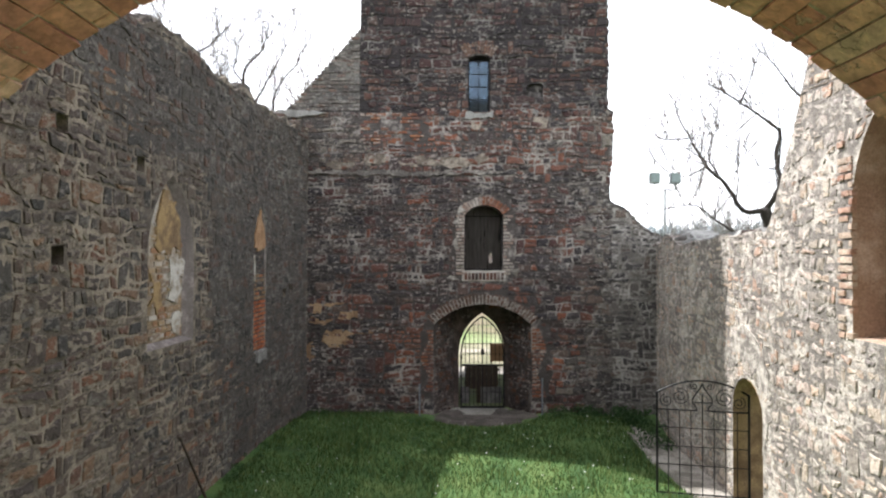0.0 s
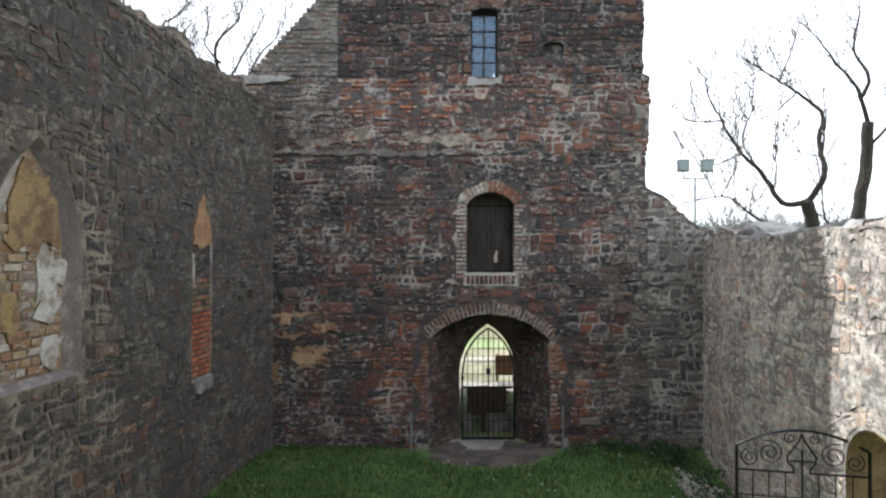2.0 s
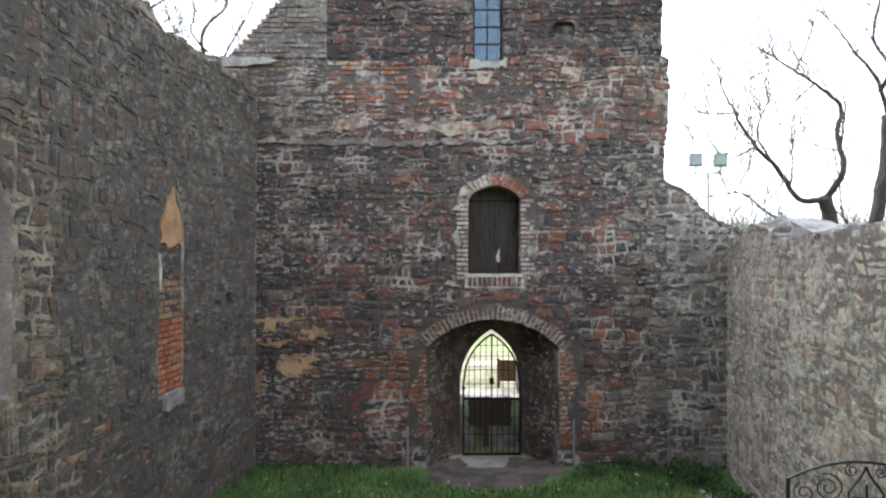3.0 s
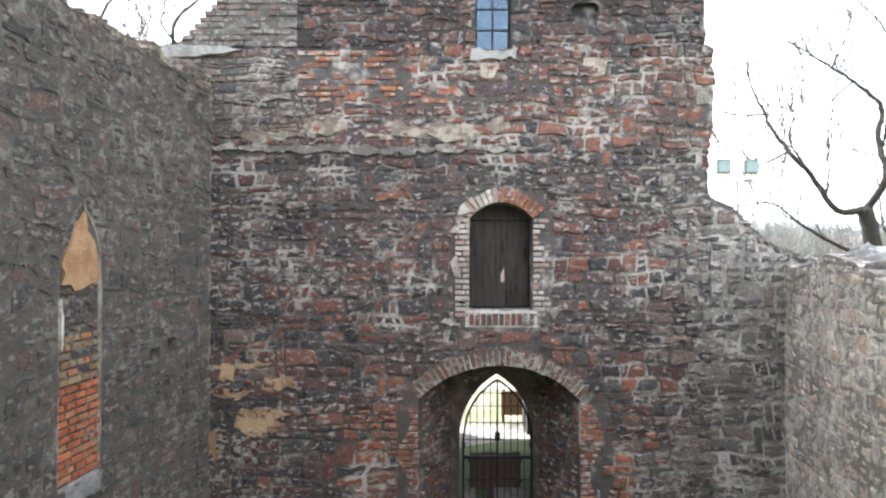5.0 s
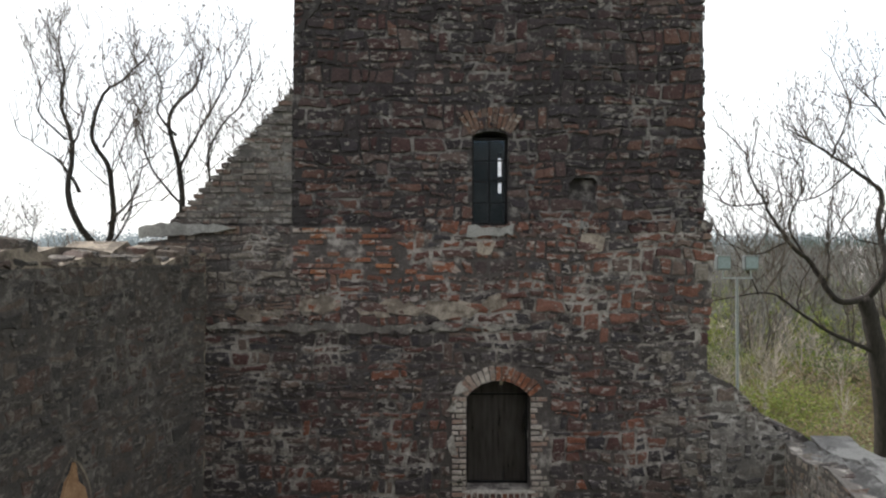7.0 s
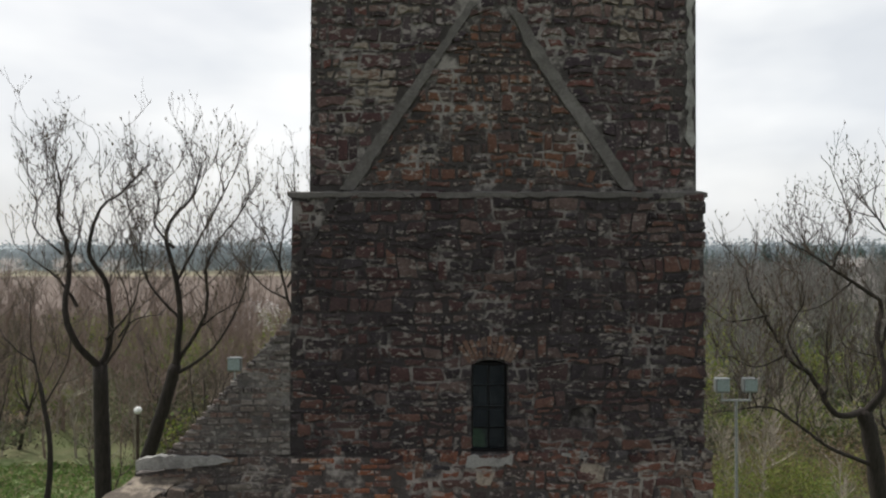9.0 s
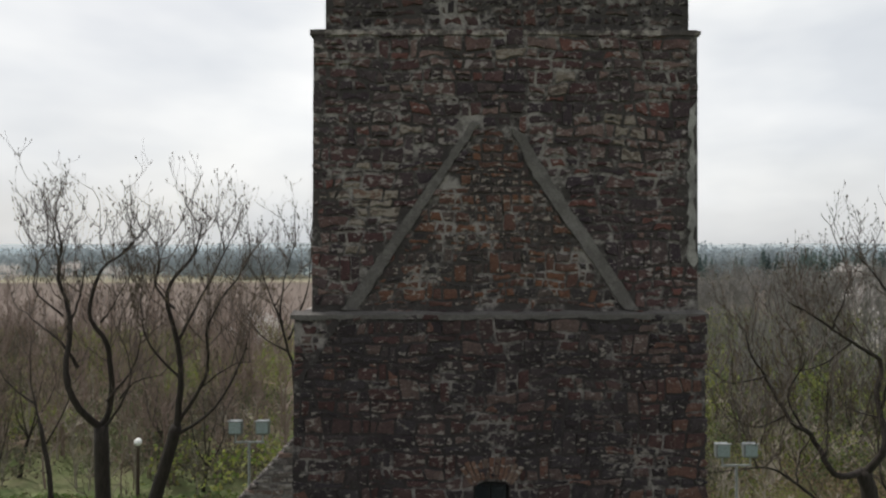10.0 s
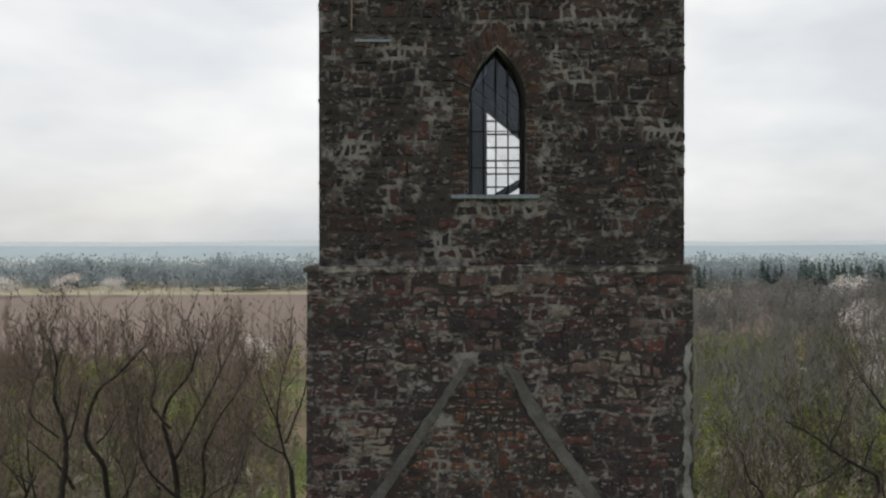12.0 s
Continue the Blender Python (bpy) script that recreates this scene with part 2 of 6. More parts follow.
# ---- materials ----
def stone_material(name, palette, warm=None, lichen=0.25, mortar=(0.34, 0.30, 0.265), smear=0.4):
    """Field stone: a colour a stone, mottled, with lichen and a rough face. warm: colour, low z, high z, amount of a redder zone."""
    m, n, l, b = material(name, 0.92)
    pos, rnd = position(n), piece_random(n, l)
    k = 1.0 / len(palette)
    col = ramp_node(n, [(i * k, c) for i, c in enumerate(palette)], "CONSTANT")
    l.new(rnd, col.inputs["Fac"])
    c = col.outputs["Color"]
    if warm:
        colour, z0, z1, amount = warm
        sep = n.new("ShaderNodeSeparateXYZ")
        l.new(pos, sep.inputs[0])
        band = n.new("ShaderNodeMapRange")
        band.interpolation_type = "SMOOTHSTEP"
        band.inputs["From Min"].default_value, band.inputs["From Max"].default_value = z0, z0 + 0.5
        l.new(sep.outputs["Z"], band.inputs["Value"])
        fall = n.new("ShaderNodeMapRange")
        fall.interpolation_type = "SMOOTHSTEP"
        fall.inputs["From Min"].default_value, fall.inputs["From Max"].default_value = z1, z1 + 0.5
        fall.inputs["To Min"].default_value, fall.inputs["To Max"].default_value = 1.0, 0.0
        l.new(sep.outputs["Z"], fall.inputs["Value"])
        zone = calc(n, l, "MULTIPLY", band.outputs[0], fall.outputs[0])
        patch = noise_node(n, l, pos, 0.55, 3.0)
        zone = calc(n, l, "ADD", calc(n, l, "MULTIPLY", zone, 0.55), calc(n, l, "MULTIPLY", calc(n, l, "SUBTRACT", patch, 0.49), 2.0), True)
        pick = calc(n, l, "FRACT", calc(n, l, "MULTIPLY", rnd, 7.13))
        on = calc(n, l, "LESS_THAN", pick, calc(n, l, "MULTIPLY", zone, amount))
        c = mix(n, l, on, c, colour)
    fine = noise_node(n, l, pos, 26.0, 6.0, 0.7)
    broad = noise_node(n, l, pos, 5.0, 4.0)
    shade = ramp_node(n, [(0.28, (0.45, 0.44, 0.43)), (0.5, (0.95, 0.95, 0.95)), (0.75, (1.5, 1.45, 1.4))])
    l.new(fine, shade.inputs["Fac"])
    c = mix(n, l, 0.8, c, shade.outputs["Color"], "MULTIPLY")
    tone = ramp_node(n, [(0.3, (0.7, 0.68, 0.68)), (0.7, (1.25, 1.2, 1.15))])
    l.new(broad, tone.inputs["Fac"])
    c = mix(n, l, 0.8, c, tone.outputs["Color"], "MULTIPLY")
    li = calc(n, l, "MULTIPLY", calc(n, l, "GREATER_THAN", noise_node(n, l, pos, 9.0, 6.0, 0.75), 0.6), lichen)
    c = mix(n, l, li, c, (0.30, 0.28, 0.25))
    mp = n.new("ShaderNodeMapping")
    mp.inputs["Scale"].default_value = (1.0, 1.0, 1.9)
    l.new(pos, mp.inputs["Vector"])
    patchy = noise_node(n, l, mp.outputs["Vector"], 1.1, 3.0)
    spread = calc(n, l, "ADD", noise_node(n, l, mp.outputs["Vector"], 7.5, 5.0, 0.62), calc(n, l, "MULTIPLY", calc(n, l, "SUBTRACT", patchy, 0.5), 0.35))
    on = n.new("ShaderNodeMapRange")
    on.inputs["From Min"].default_value, on.inputs["From Max"].default_value = 0.60 - 0.1 * smear, 0.64 - 0.1 * smear
    l.new(spread, on.inputs["Value"])
    lime = mix(n, l, fine, tuple(0.55 * a for a in mortar), mortar)
    c = mix(n, l, calc(n, l, "MULTIPLY", on.outputs[0], 0.85), c, lime)
    l.new(c, b.inputs["Base Color"])
    bump(n, l, b, calc(n, l, "ADD", calc(n, l, "ADD", fine, broad), calc(n, l, "MULTIPLY", on.outputs[0], 0.5)), 0.8, 0.02)
    return m


def mortar_material(name, light, dark, scale=3.0, balance=0.47, patchy=0.4):
    """Rough lime mortar, weathered in patches; patchy is the weight of the broad ones."""
    m, n, l, b = material(name, 0.95)
    pos = position(n)
    r = ramp_node(n, [(0.30, tuple(0.7 * a for a in dark)), (balance, dark), (balance + 0.09, light)])
    l.new(calc(n, l, "ADD", calc(n, l, "MULTIPLY", noise_node(n, l, pos, scale, 8.0, 0.7), 1 - patchy), calc(n, l, "MULTIPLY", noise_node(n, l, pos, scale * 0.22, 3.0), patchy)), r.inputs["Fac"])
    grain = noise_node(n, l, pos, 45.0, 5.0, 0.7)
    s = ramp_node(n, [(0.3, (0.6, 0.6, 0.6)), (0.7, (1.25, 1.25, 1.25))])
    l.new(grain, s.inputs["Fac"])
    l.new(mix(n, l, 0.85, r.outputs["Color"], s.outputs["Color"], "MULTIPLY"), b.inputs["Base Color"])
    bump(n, l, b, calc(n, l, "ADD", grain, noise_node(n, l, pos, 8.0, 5.0)), 0.8, 0.03)
    return m


def plain(name, colour, rough=0.8, metal=0.0, scale=20.0, amount=0.35):
    """A surface of one colour with a little grain and wear."""
    m, n, l, b = material(name, rough, metal)
    pos = position(n)
    s = ramp_node(n, [(0.3, (1 - amount,) * 3), (0.7, (1 + amount,) * 3)])
    g = noise_node(n, l, pos, scale, 6.0, 0.65)
    l.new(g, s.inputs["Fac"])
    l.new(mix(n, l, 1.0, colour, s.outputs["Color"], "MULTIPLY"), b.inputs["Base Color"])
    bump(n, l, b, g, 0.3, 0.01)
    return m


STONE_TOWER = stone_material("tower_stone", [(0.039, 0.033, 0.034), (0.073, 0.050, 0.050), (0.052, 0.045, 0.048), (0.091, 0.053, 0.050), (0.065, 0.057, 0.060), (0.043, 0.039, 0.044), (0.103, 0.074, 0.067), (0.078, 0.043, 0.041), (0.057, 0.053, 0.058), (0.130, 0.099, 0.086)],
                             ((0.152, 0.076, 0.059), 5.9, 7.6, 0.7), 0.25, (0.37, 0.335, 0.305), 0.5)
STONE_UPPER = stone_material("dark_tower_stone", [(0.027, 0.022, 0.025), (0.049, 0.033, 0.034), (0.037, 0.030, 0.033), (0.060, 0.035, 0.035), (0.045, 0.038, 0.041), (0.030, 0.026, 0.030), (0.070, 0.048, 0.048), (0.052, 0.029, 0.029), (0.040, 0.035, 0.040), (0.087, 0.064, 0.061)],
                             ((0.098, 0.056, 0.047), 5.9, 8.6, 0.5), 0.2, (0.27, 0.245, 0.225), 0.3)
STONE_MID = stone_material("mottled_tower_stone", [(0.039, 0.029, 0.032), (0.075, 0.045, 0.047), (0.048, 0.036, 0.040), (0.109, 0.052, 0.047), (0.140, 0.098, 0.092), (0.041, 0.032, 0.039), (0.093, 0.060, 0.059), (0.061, 0.034, 0.036), (0.053, 0.043, 0.048), (0.131, 0.094, 0.090), (0.068, 0.052, 0.054)], None, 0.25, (0.333, 0.301, 0.287), 0.45)
STONE_WARM = stone_material("red_brown_stone", [(0.120, 0.060, 0.050), (0.088, 0.054, 0.049), (0.142, 0.068, 0.051), (0.100, 0.052, 0.045), (0.064, 0.050, 0.050), (0.165, 0.074, 0.052)], None, 0.2, (0.36, 0.315, 0.29), 0.45)
CAP_ROUGH = mortar_material("weathered_wall_cap", (0.34, 0.335, 0.32), (0.15, 0.145, 0.14), 6.0, 0.5)
STONE_LEFT = stone_material("brown_field_stone", [(0.092, 0.071, 0.059), (0.132, 0.095, 0.072), (0.086, 0.071, 0.066), (0.157, 0.105, 0.075), (0.114, 0.095, 0.084), (0.072, 0.060, 0.056), (0.180, 0.121, 0.083), (0.167, 0.092, 0.062), (0.107, 0.090, 0.080), (0.132, 0.080, 0.062), (0.145, 0.121, 0.099)], None, 0.3, (0.30, 0.255, 0.205), 0.7)
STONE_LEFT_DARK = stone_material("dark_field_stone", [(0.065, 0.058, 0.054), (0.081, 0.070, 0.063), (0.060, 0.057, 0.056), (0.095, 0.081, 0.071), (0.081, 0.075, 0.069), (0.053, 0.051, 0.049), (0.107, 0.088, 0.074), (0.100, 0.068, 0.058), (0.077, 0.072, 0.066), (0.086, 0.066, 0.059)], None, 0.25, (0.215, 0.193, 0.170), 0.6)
STONE_RIGHT = stone_material("pale_field_stone", [(0.27, 0.247, 0.219), (0.48, 0.415, 0.342), (0.33, 0.295, 0.252), (0.52, 0.458, 0.395), (0.43, 0.368, 0.328), (0.30, 0.272, 0.254), (0.47, 0.38, 0.30), (0.37, 0.34, 0.322), (0.52, 0.463, 0.415), (0.39, 0.30, 0.248), (0.46, 0.41, 0.375), (0.23, 0.211, 0.197), (0.44, 0.315, 0.25)], None, 0.3, (0.55, 0.50, 0.435), 0.7)
BRICK = stone_material("old_red_brick", [(0.202, 0.087, 0.053), (0.168, 0.077, 0.053), (0.253, 0.118, 0.066), (0.143, 0.077, 0.066), (0.185, 0.102, 0.076), (0.228, 0.097, 0.059)], None, 0.25, (0.440, 0.385, 0.341), 0.62)
BRICK_DULL = stone_material("weathered_brick", [(0.105, 0.075, 0.063), (0.125, 0.078, 0.060), (0.095, 0.072, 0.063), (0.135, 0.098, 0.080), (0.118, 0.066, 0.050)], None, 0.3, (0.34, 0.31, 0.28), 0.75)
BRICK_WHITE = stone_material("limewashed_brick", [(0.34, 0.30, 0.27), (0.30, 0.24, 0.21), (0.40, 0.36, 0.33), (0.27, 0.19, 0.16), (0.36, 0.33, 0.30)], None, 0.4)
BRICK_GREY = stone_material("grey_gable_brick", [(0.113, 0.101, 0.094), (0.136, 0.117, 0.108), (0.099, 0.090, 0.087), (0.138, 0.099, 0.086), (0.161, 0.147, 0.138), (0.081, 0.069, 0.066)], None, 0.4, (0.322, 0.299, 0.276), 0.6)
MORTAR_TOWER = mortar_material("tower_mortar", (0.36, 0.328, 0.302), (0.086, 0.075, 0.071), 6.0, 0.50, 0.55)
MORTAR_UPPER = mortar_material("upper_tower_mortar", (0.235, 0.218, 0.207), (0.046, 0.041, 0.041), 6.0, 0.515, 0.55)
MORTAR_MID = mortar_material("middle_tower_mortar", (0.27, 0.252, 0.239), (0.060, 0.054, 0.052), 6.0, 0.50, 0.55)
MORTAR_LEFT = mortar_material("brown_mortar", (0.305, 0.260, 0.208), (0.135, 0.114, 0.094), 5.0, 0.47)
MORTAR_RIGHT = mortar_material("pale_mortar", (0.58, 0.535, 0.475), (0.22, 0.20, 0.18), 6.0, 0.485)
MORTAR_CAP = mortar_material("grey_cement", (0.32, 0.315, 0.30), (0.19, 0.185, 0.178), 3.0, 0.45)
PLASTER = mortar_material("flaking_plaster", (0.46, 0.42, 0.37), (0.26, 0.19, 0.12), 2.2)
PLASTER_TAN = mortar_material("tan_plaster", (0.42, 0.29, 0.18), (0.24, 0.15, 0.09), 3.0)
IRON = plain("black_wrought_iron", (0.018, 0.018, 0.019), 0.5, 0.6)
ZINC = plain("blue_grey_zinc", (0.20, 0.23, 0.26), 0.5, 0.5)
WOOD_DARK = plain("dark_stained_wood", (0.05, 0.036, 0.026), 0.7)
# one even dark colour for the tower's inner walls
DARK_INSIDE = plain("dark_inner_wall", (0.06, 0.05, 0.045), 0.95)


def grass_material():
    m, n, l, b = material("grass", 0.8)
    pos = position(n)
    r = ramp_node(n, [(0.3, (0.034, 0.076, 0.023)), (0.5, (0.064, 0.122, 0.033)), (0.7, (0.120, 0.165, 0.052))])
    l.new(noise_node(n, l, pos, 1.3, 6.0), r.inputs["Fac"])
    s = ramp_node(n, [(0.3, (0.5, 0.5, 0.5)), (0.7, (1.3, 1.3, 1.3))])
    g = noise_node(n, l, pos, 60.0, 4.0)
    l.new(g, s.inputs["Fac"])
    l.new(mix(n, l, 0.9, r.outputs["Color"], s.outputs["Color"], "MULTIPLY"), b.inputs["Base Color"])
    bump(n, l, b, g, 0.6, 0.03)
    return m


def land_material():
    """The land outside: rough spring grass near by, a ploughed field and pale meadows further off, then painted haze.
    """
    m, n, l, b = material("land", 0.95)
    pos = position(n)
    sep = n.new("ShaderNodeSeparateXYZ")
    l.new(pos, sep.inputs[0])
    near = ramp_node(n, [(0.36, (0.070, 0.095, 0.028)), (0.5, (0.095, 0.085, 0.045)), (0.62, (0.115, 0.085, 0.058))])
    l.new(noise_node(n, l, pos, 0.12, 6.0), near.inputs["Fac"])
    field = ramp_node(n, [(0.3, (0.102, 0.080, 0.068)), (0.7, (0.140, 0.110, 0.093))])
    l.new(noise_node(n, l, pos, 0.02, 5.0), field.inputs["Fac"])
    lawn = ramp_node(n, [(0.35, (0.088, 0.14, 0.046)), (0.65, (0.16, 0.175, 0.085))])
    l.new(noise_node(n, l, pos, 0.5, 6.0), lawn.inputs["Fac"])
    wood = n.new("ShaderNodeMapRange")
    wood.inputs["From Min"].default_value, wood.inputs["From Max"].default_value = 40.0, 50.0
    l.new(sep.outputs["Y"], wood.inputs["Value"])
    near_c = mix(n, l, wood.outputs[0], lawn.outputs["Color"], near.outputs["Color"])
    far = calc(n, l, "GREATER_THAN", calc(n, l, "ADD", sep.outputs["Y"], calc(n, l, "MULTIPLY", sep.outputs["X"], -0.25)), 100.0)
    c = mix(n, l, far, near_c, field.outputs["Color"])
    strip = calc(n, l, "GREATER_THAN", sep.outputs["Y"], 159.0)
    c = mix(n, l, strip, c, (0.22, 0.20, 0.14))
    # beyond this the base colour is painted blue-grey for distance haze
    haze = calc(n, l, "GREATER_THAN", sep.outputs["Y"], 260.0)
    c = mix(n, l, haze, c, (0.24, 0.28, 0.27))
    l.new(c, b.inputs["Base Color"])
    return m


GRASS, LAND = grass_material(), land_material()
EARTH = mortar_material("trodden_earth", (0.122, 0.104, 0.090), (0.065, 0.056, 0.049), 3.0)

# ---- ground ----
CX0, CX1 = -3.9, 5.0


def ground_height(x, y):
    z = 0.05 * noise.noise((x * 0.35, y * 0.35, 1.7))
    if CX0 - 1 < x < CX1 + 1 and y < 17:
        z += -0.10 * max(0.0, min(1.0, (x - 3.4) / 1.0)) - 0.14 * math.exp(-((x - 1.1) / 1.6) ** 2) * max(0.0, min(1.0, (y - 12.5) / 2.5))
    # a shallow valley behind the tower, then land that rises to the fields
    z += float(np.interp(y, (16, 22, 30, 45, 70, 100, 140, 172, 220, 600, 2500), (0, -0.15, -0.6, -1.9, -2.0, 0.2, 3.6, 5.6, 5.0, -14, -40)))
    return z


def ground_sheet():
    xs = [-3000, -1200, -500, -220, -120, -80, -55, -40, -30, -22, -16, -12, -9, -7, -5.5, -4.6] + [-3.6 + 0.3 * i for i in range(29)] + [5.4, 6.2, 8, 10, 13, 17, 22, 30, 40, 55, 80, 120, 220, 500, 1200, 3000]
    ys = [-3000, -800, -200, -60, -20, -8, -3] + [0.3 * i for i in range(56)] + [17.5, 19, 21, 22.5, 24, 26, 29, 33, 38, 45, 55, 70, 90, 120, 140, 159, 172, 200, 260, 340, 480, 600, 800, 1100, 1700, 2500, 4000, 6000]
    vs = [(x, y, ground_height(x, y)) for y in ys for x in xs]
    w = len(xs)
    fs = [(j * w + i, j * w + i + 1, (j + 1) * w + i + 1, (j + 1) * w + i) for j in range(len(ys) - 1) for i in range(w - 1)]
    me = bpy.data.meshes.new("ground")
    me.from_pydata(vs, [], fs)
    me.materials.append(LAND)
    me.materials.append(GRASS)
    for p in me.polygons:
        x, y, _ = p.center
        p.material_index = 1 if CX0 - 1 < x < CX1 + 1.2 and -4 < y < 16 else 0
        p.use_smooth = True
    tagged(new("ground", me), "spring grass and fields reaching to the horizon", "ground", kind="structure")


ground_sheet()
def bare_patch(name, cx, cy, rx, ry, lift, seed, label, mat):
    """A patch of bare earth that follows the ground, with a ragged rim that sinks into it."""
    bm = bmesh.new()
    rings, n = [], 48
    for k in range(7):
        ring = []
        for i in range(n):
            w = 2 * math.pi * i / n
            f = k / 6 * (1 + 0.3 * noise.noise((math.cos(w) * 2.2, math.sin(w) * 2.2, seed)) + 0.10 * noise.noise((math.cos(w) * 7, math.sin(w) * 7, seed)))
            x, y = cx + rx * f * math.cos(w), cy + ry * f * math.sin(w)
            ring.append(bm.verts.new((x, y, ground_height(x, y) + (lift if k < 6 else -0.02) + 0.008 * noise.noise((x * 5, y * 5, seed)))))
        rings.append(ring)
    for a, b in zip(rings[1:], rings[2:]):
        for i in range(n):
            bm.faces.new((a[i], b[i], b[(i + 1) % n], a[(i + 1) % n]))
    bm.faces.new(rings[1])
    bmesh.ops.delete(bm, geom=rings[0], context="VERTS")
    bmesh.ops.recalc_face_normals(bm, faces=bm.faces[:])
    tagged(part(name, bm, mat), label, "path", kind="structure")


VERGE = mortar_material("pale_stony_earth", (0.36, 0.335, 0.30), (0.20, 0.185, 0.16), 4.0)
bare_patch("trodden_path", 1.1, 15.75, 1.5, 1.0, 0.02, 3.1, "bare trodden earth before the gate passage", EARTH)
bare_patch("wall_verge", 4.62, 11.9, 0.52, 2.9, 0.03, 8.4, "bare stony strip at the foot of the pale wall", VERGE)

# ---- tower and west wall ----
rng = random.Random(7)
F = wall_frame(0, 15.75, 1, 15.75)
tower = tagged(new("church_tower"), "tall square ruined church tower of dark rubble stone and brick", "tower")

steps = []
u, v = -2.1, 9.78
while u > -3.85:
    steps += [(u, v), (u - 0.088, v)]
    u, v = u - 0.088, v - 0.098
FRONT = [(-4.5, -0.7), (6.0, -0.7), (6.0, 4.35), (5.8, 4.5), (5.45, 4.62), (5.14, 4.84), (4.75, 5.25), (4.38, 5.40), (4.36, 6.0), (4.45, 6.6), (4.47, 7.25), (4.42, 7.5), (4.44, 7.76), (4.32, 7.8), (4.33, 9.0), (4.33, 11.8), (-2.08, 11.8)] + steps + [(-4.0, 7.78), (-4.05, 7.5), (-4.5, 7.45)]
PORTAL = segment_loop(-0.17, 2.34, -0.8, 2.22, 2.74)
WIN_LOW = segment_loop(0.62, 1.60, 3.62, 5.05, 5.30)
WIN_MID = segment_loop(0.70, 1.27, 7.72, 9.12, 9.2)
NICHE = [(2.22, 8.12), (2.64, 8.10), (2.66, 8.40), (2.60, 8.47), (2.30, 8.46), (2.21, 8.38)]
FRONT_LOW = [p for p in FRONT if p[1] < 7.6]
FRONT_LOW = [p for p in FRONT_LOW if p[0] > 0] + [(4.43, 7.70), (-4.02, 7.70)] + [p for p in FRONT_LOW if p[0] < 0][1:] + [(-4.5, -0.7)]
FRONT_UP = [(-4.02, 7.70), (4.43, 7.70)] + [p for p in FRONT if p[1] > 7.7 and p != (-4.0, 7.78)] + [(-4.0, 7.78)]
front = part("front_wall", slab(FRONT_LOW, [PORTAL, WIN_LOW], 0.9, F, "front_wall"), MORTAR_TOWER, tower)
shaft = part("shaft_wall", slab(FRONT_UP, [WIN_MID, NICHE], 0.9, F, "shaft_wall"), MORTAR_UPPER, tower)

STAGE2 = [(-1.84, 11.8), (4.28, 11.8), (4.28, 16.3), (-1.81, 16.3)]
F2 = wall_frame(0, 15.90, 1, 15.90)
stage2 = part("middle_stage_wall", slab(STAGE2, [], 0.75, F2, "middle_stage_wall"), MORTAR_MID, tower)
STAGE3 = [(-1.65, 16.3), (4.20, 16.3), (4.21, 23.0), (-1.65, 23.0)]
BELFRY = arch_loop(0.74, 1.66, 17.44, 18.85, 19.80, 14, True)
F3 = wall_frame(0, 16.05, 1, 16.05)
stage3 = part("belfry_stage_wall", slab(STAGE3, [BELFRY], 0.6, F3, "belfry_stage_wall"), MORTAR_MID, tower)
# side and rear walls, floors
for x0, x1 in ((-2.1, -1.2), (3.42, 4.32)):
    bm = box(bmesh.new(), x0, x1, 16.65, 21.9, -0.7, 11.8)
    box(bm, x0 + (0.26 if x0 < 0 else 0), x1 - (0 if x0 < 0 else 0.05), 16.65, 21.75, 11.8, 16.3)
    box(bm, x0 + (0.45 if x0 < 0 else 0), x1 - (0 if x0 < 0 else 0.12), 16.65, 21.6, 16.3, 23.0)
    part("side_wall", bm, MORTAR_TOWER, tower)
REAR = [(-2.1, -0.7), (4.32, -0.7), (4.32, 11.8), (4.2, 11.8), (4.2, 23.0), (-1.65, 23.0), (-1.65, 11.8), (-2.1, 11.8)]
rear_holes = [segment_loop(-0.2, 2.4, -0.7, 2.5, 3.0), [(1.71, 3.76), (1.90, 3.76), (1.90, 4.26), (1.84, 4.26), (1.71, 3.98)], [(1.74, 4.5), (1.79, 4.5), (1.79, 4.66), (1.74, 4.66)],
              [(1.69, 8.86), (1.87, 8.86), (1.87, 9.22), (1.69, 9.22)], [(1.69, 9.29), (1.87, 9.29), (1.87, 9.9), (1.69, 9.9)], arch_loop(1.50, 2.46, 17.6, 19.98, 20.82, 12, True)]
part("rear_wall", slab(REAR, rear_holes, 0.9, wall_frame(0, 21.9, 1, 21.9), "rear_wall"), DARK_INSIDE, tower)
# unseen decks, added to keep daylight out of the tower; the topmost is its roof
for z in (3.15, 6.9, 11.5, 17.2, 22.9):
    part("floor_deck", box(bmesh.new(), -1.2, 3.42, 16.62, 21.05, z, z + 0.15), WOOD_DARK, tower)

# ---- side walls of the nave ----
L0, L1 = (-4.40, 1.7), (-3.70, 15.75)
FL = wall_frame(*L0, *L1)
LEFT_LEN = math.hypot(L1[0] - L0[0], L1[1] - L0[1])
top = [(LEFT_LEN, 7.3)]
u = LEFT_LEN
r2 = random.Random(3)
while u > 0.3:
    u -= r2.uniform(0.25, 0.5)
    top.append((max(u, 0.0), 7.22 + r2.uniform(-0.12, 0.14) + 0.5 * max(0, (5 - u) / 5)))
LEFT = [(0, -0.5), (LEFT_LEN, -0.5)] + top
lw1 = arch_loop(6.80, 8.20, 2.62, 3.95, 5.18, 12, True)
lw2 = arch_loop(10.93, 11.66, 1.95, 4.25, 5.02, 10, True)
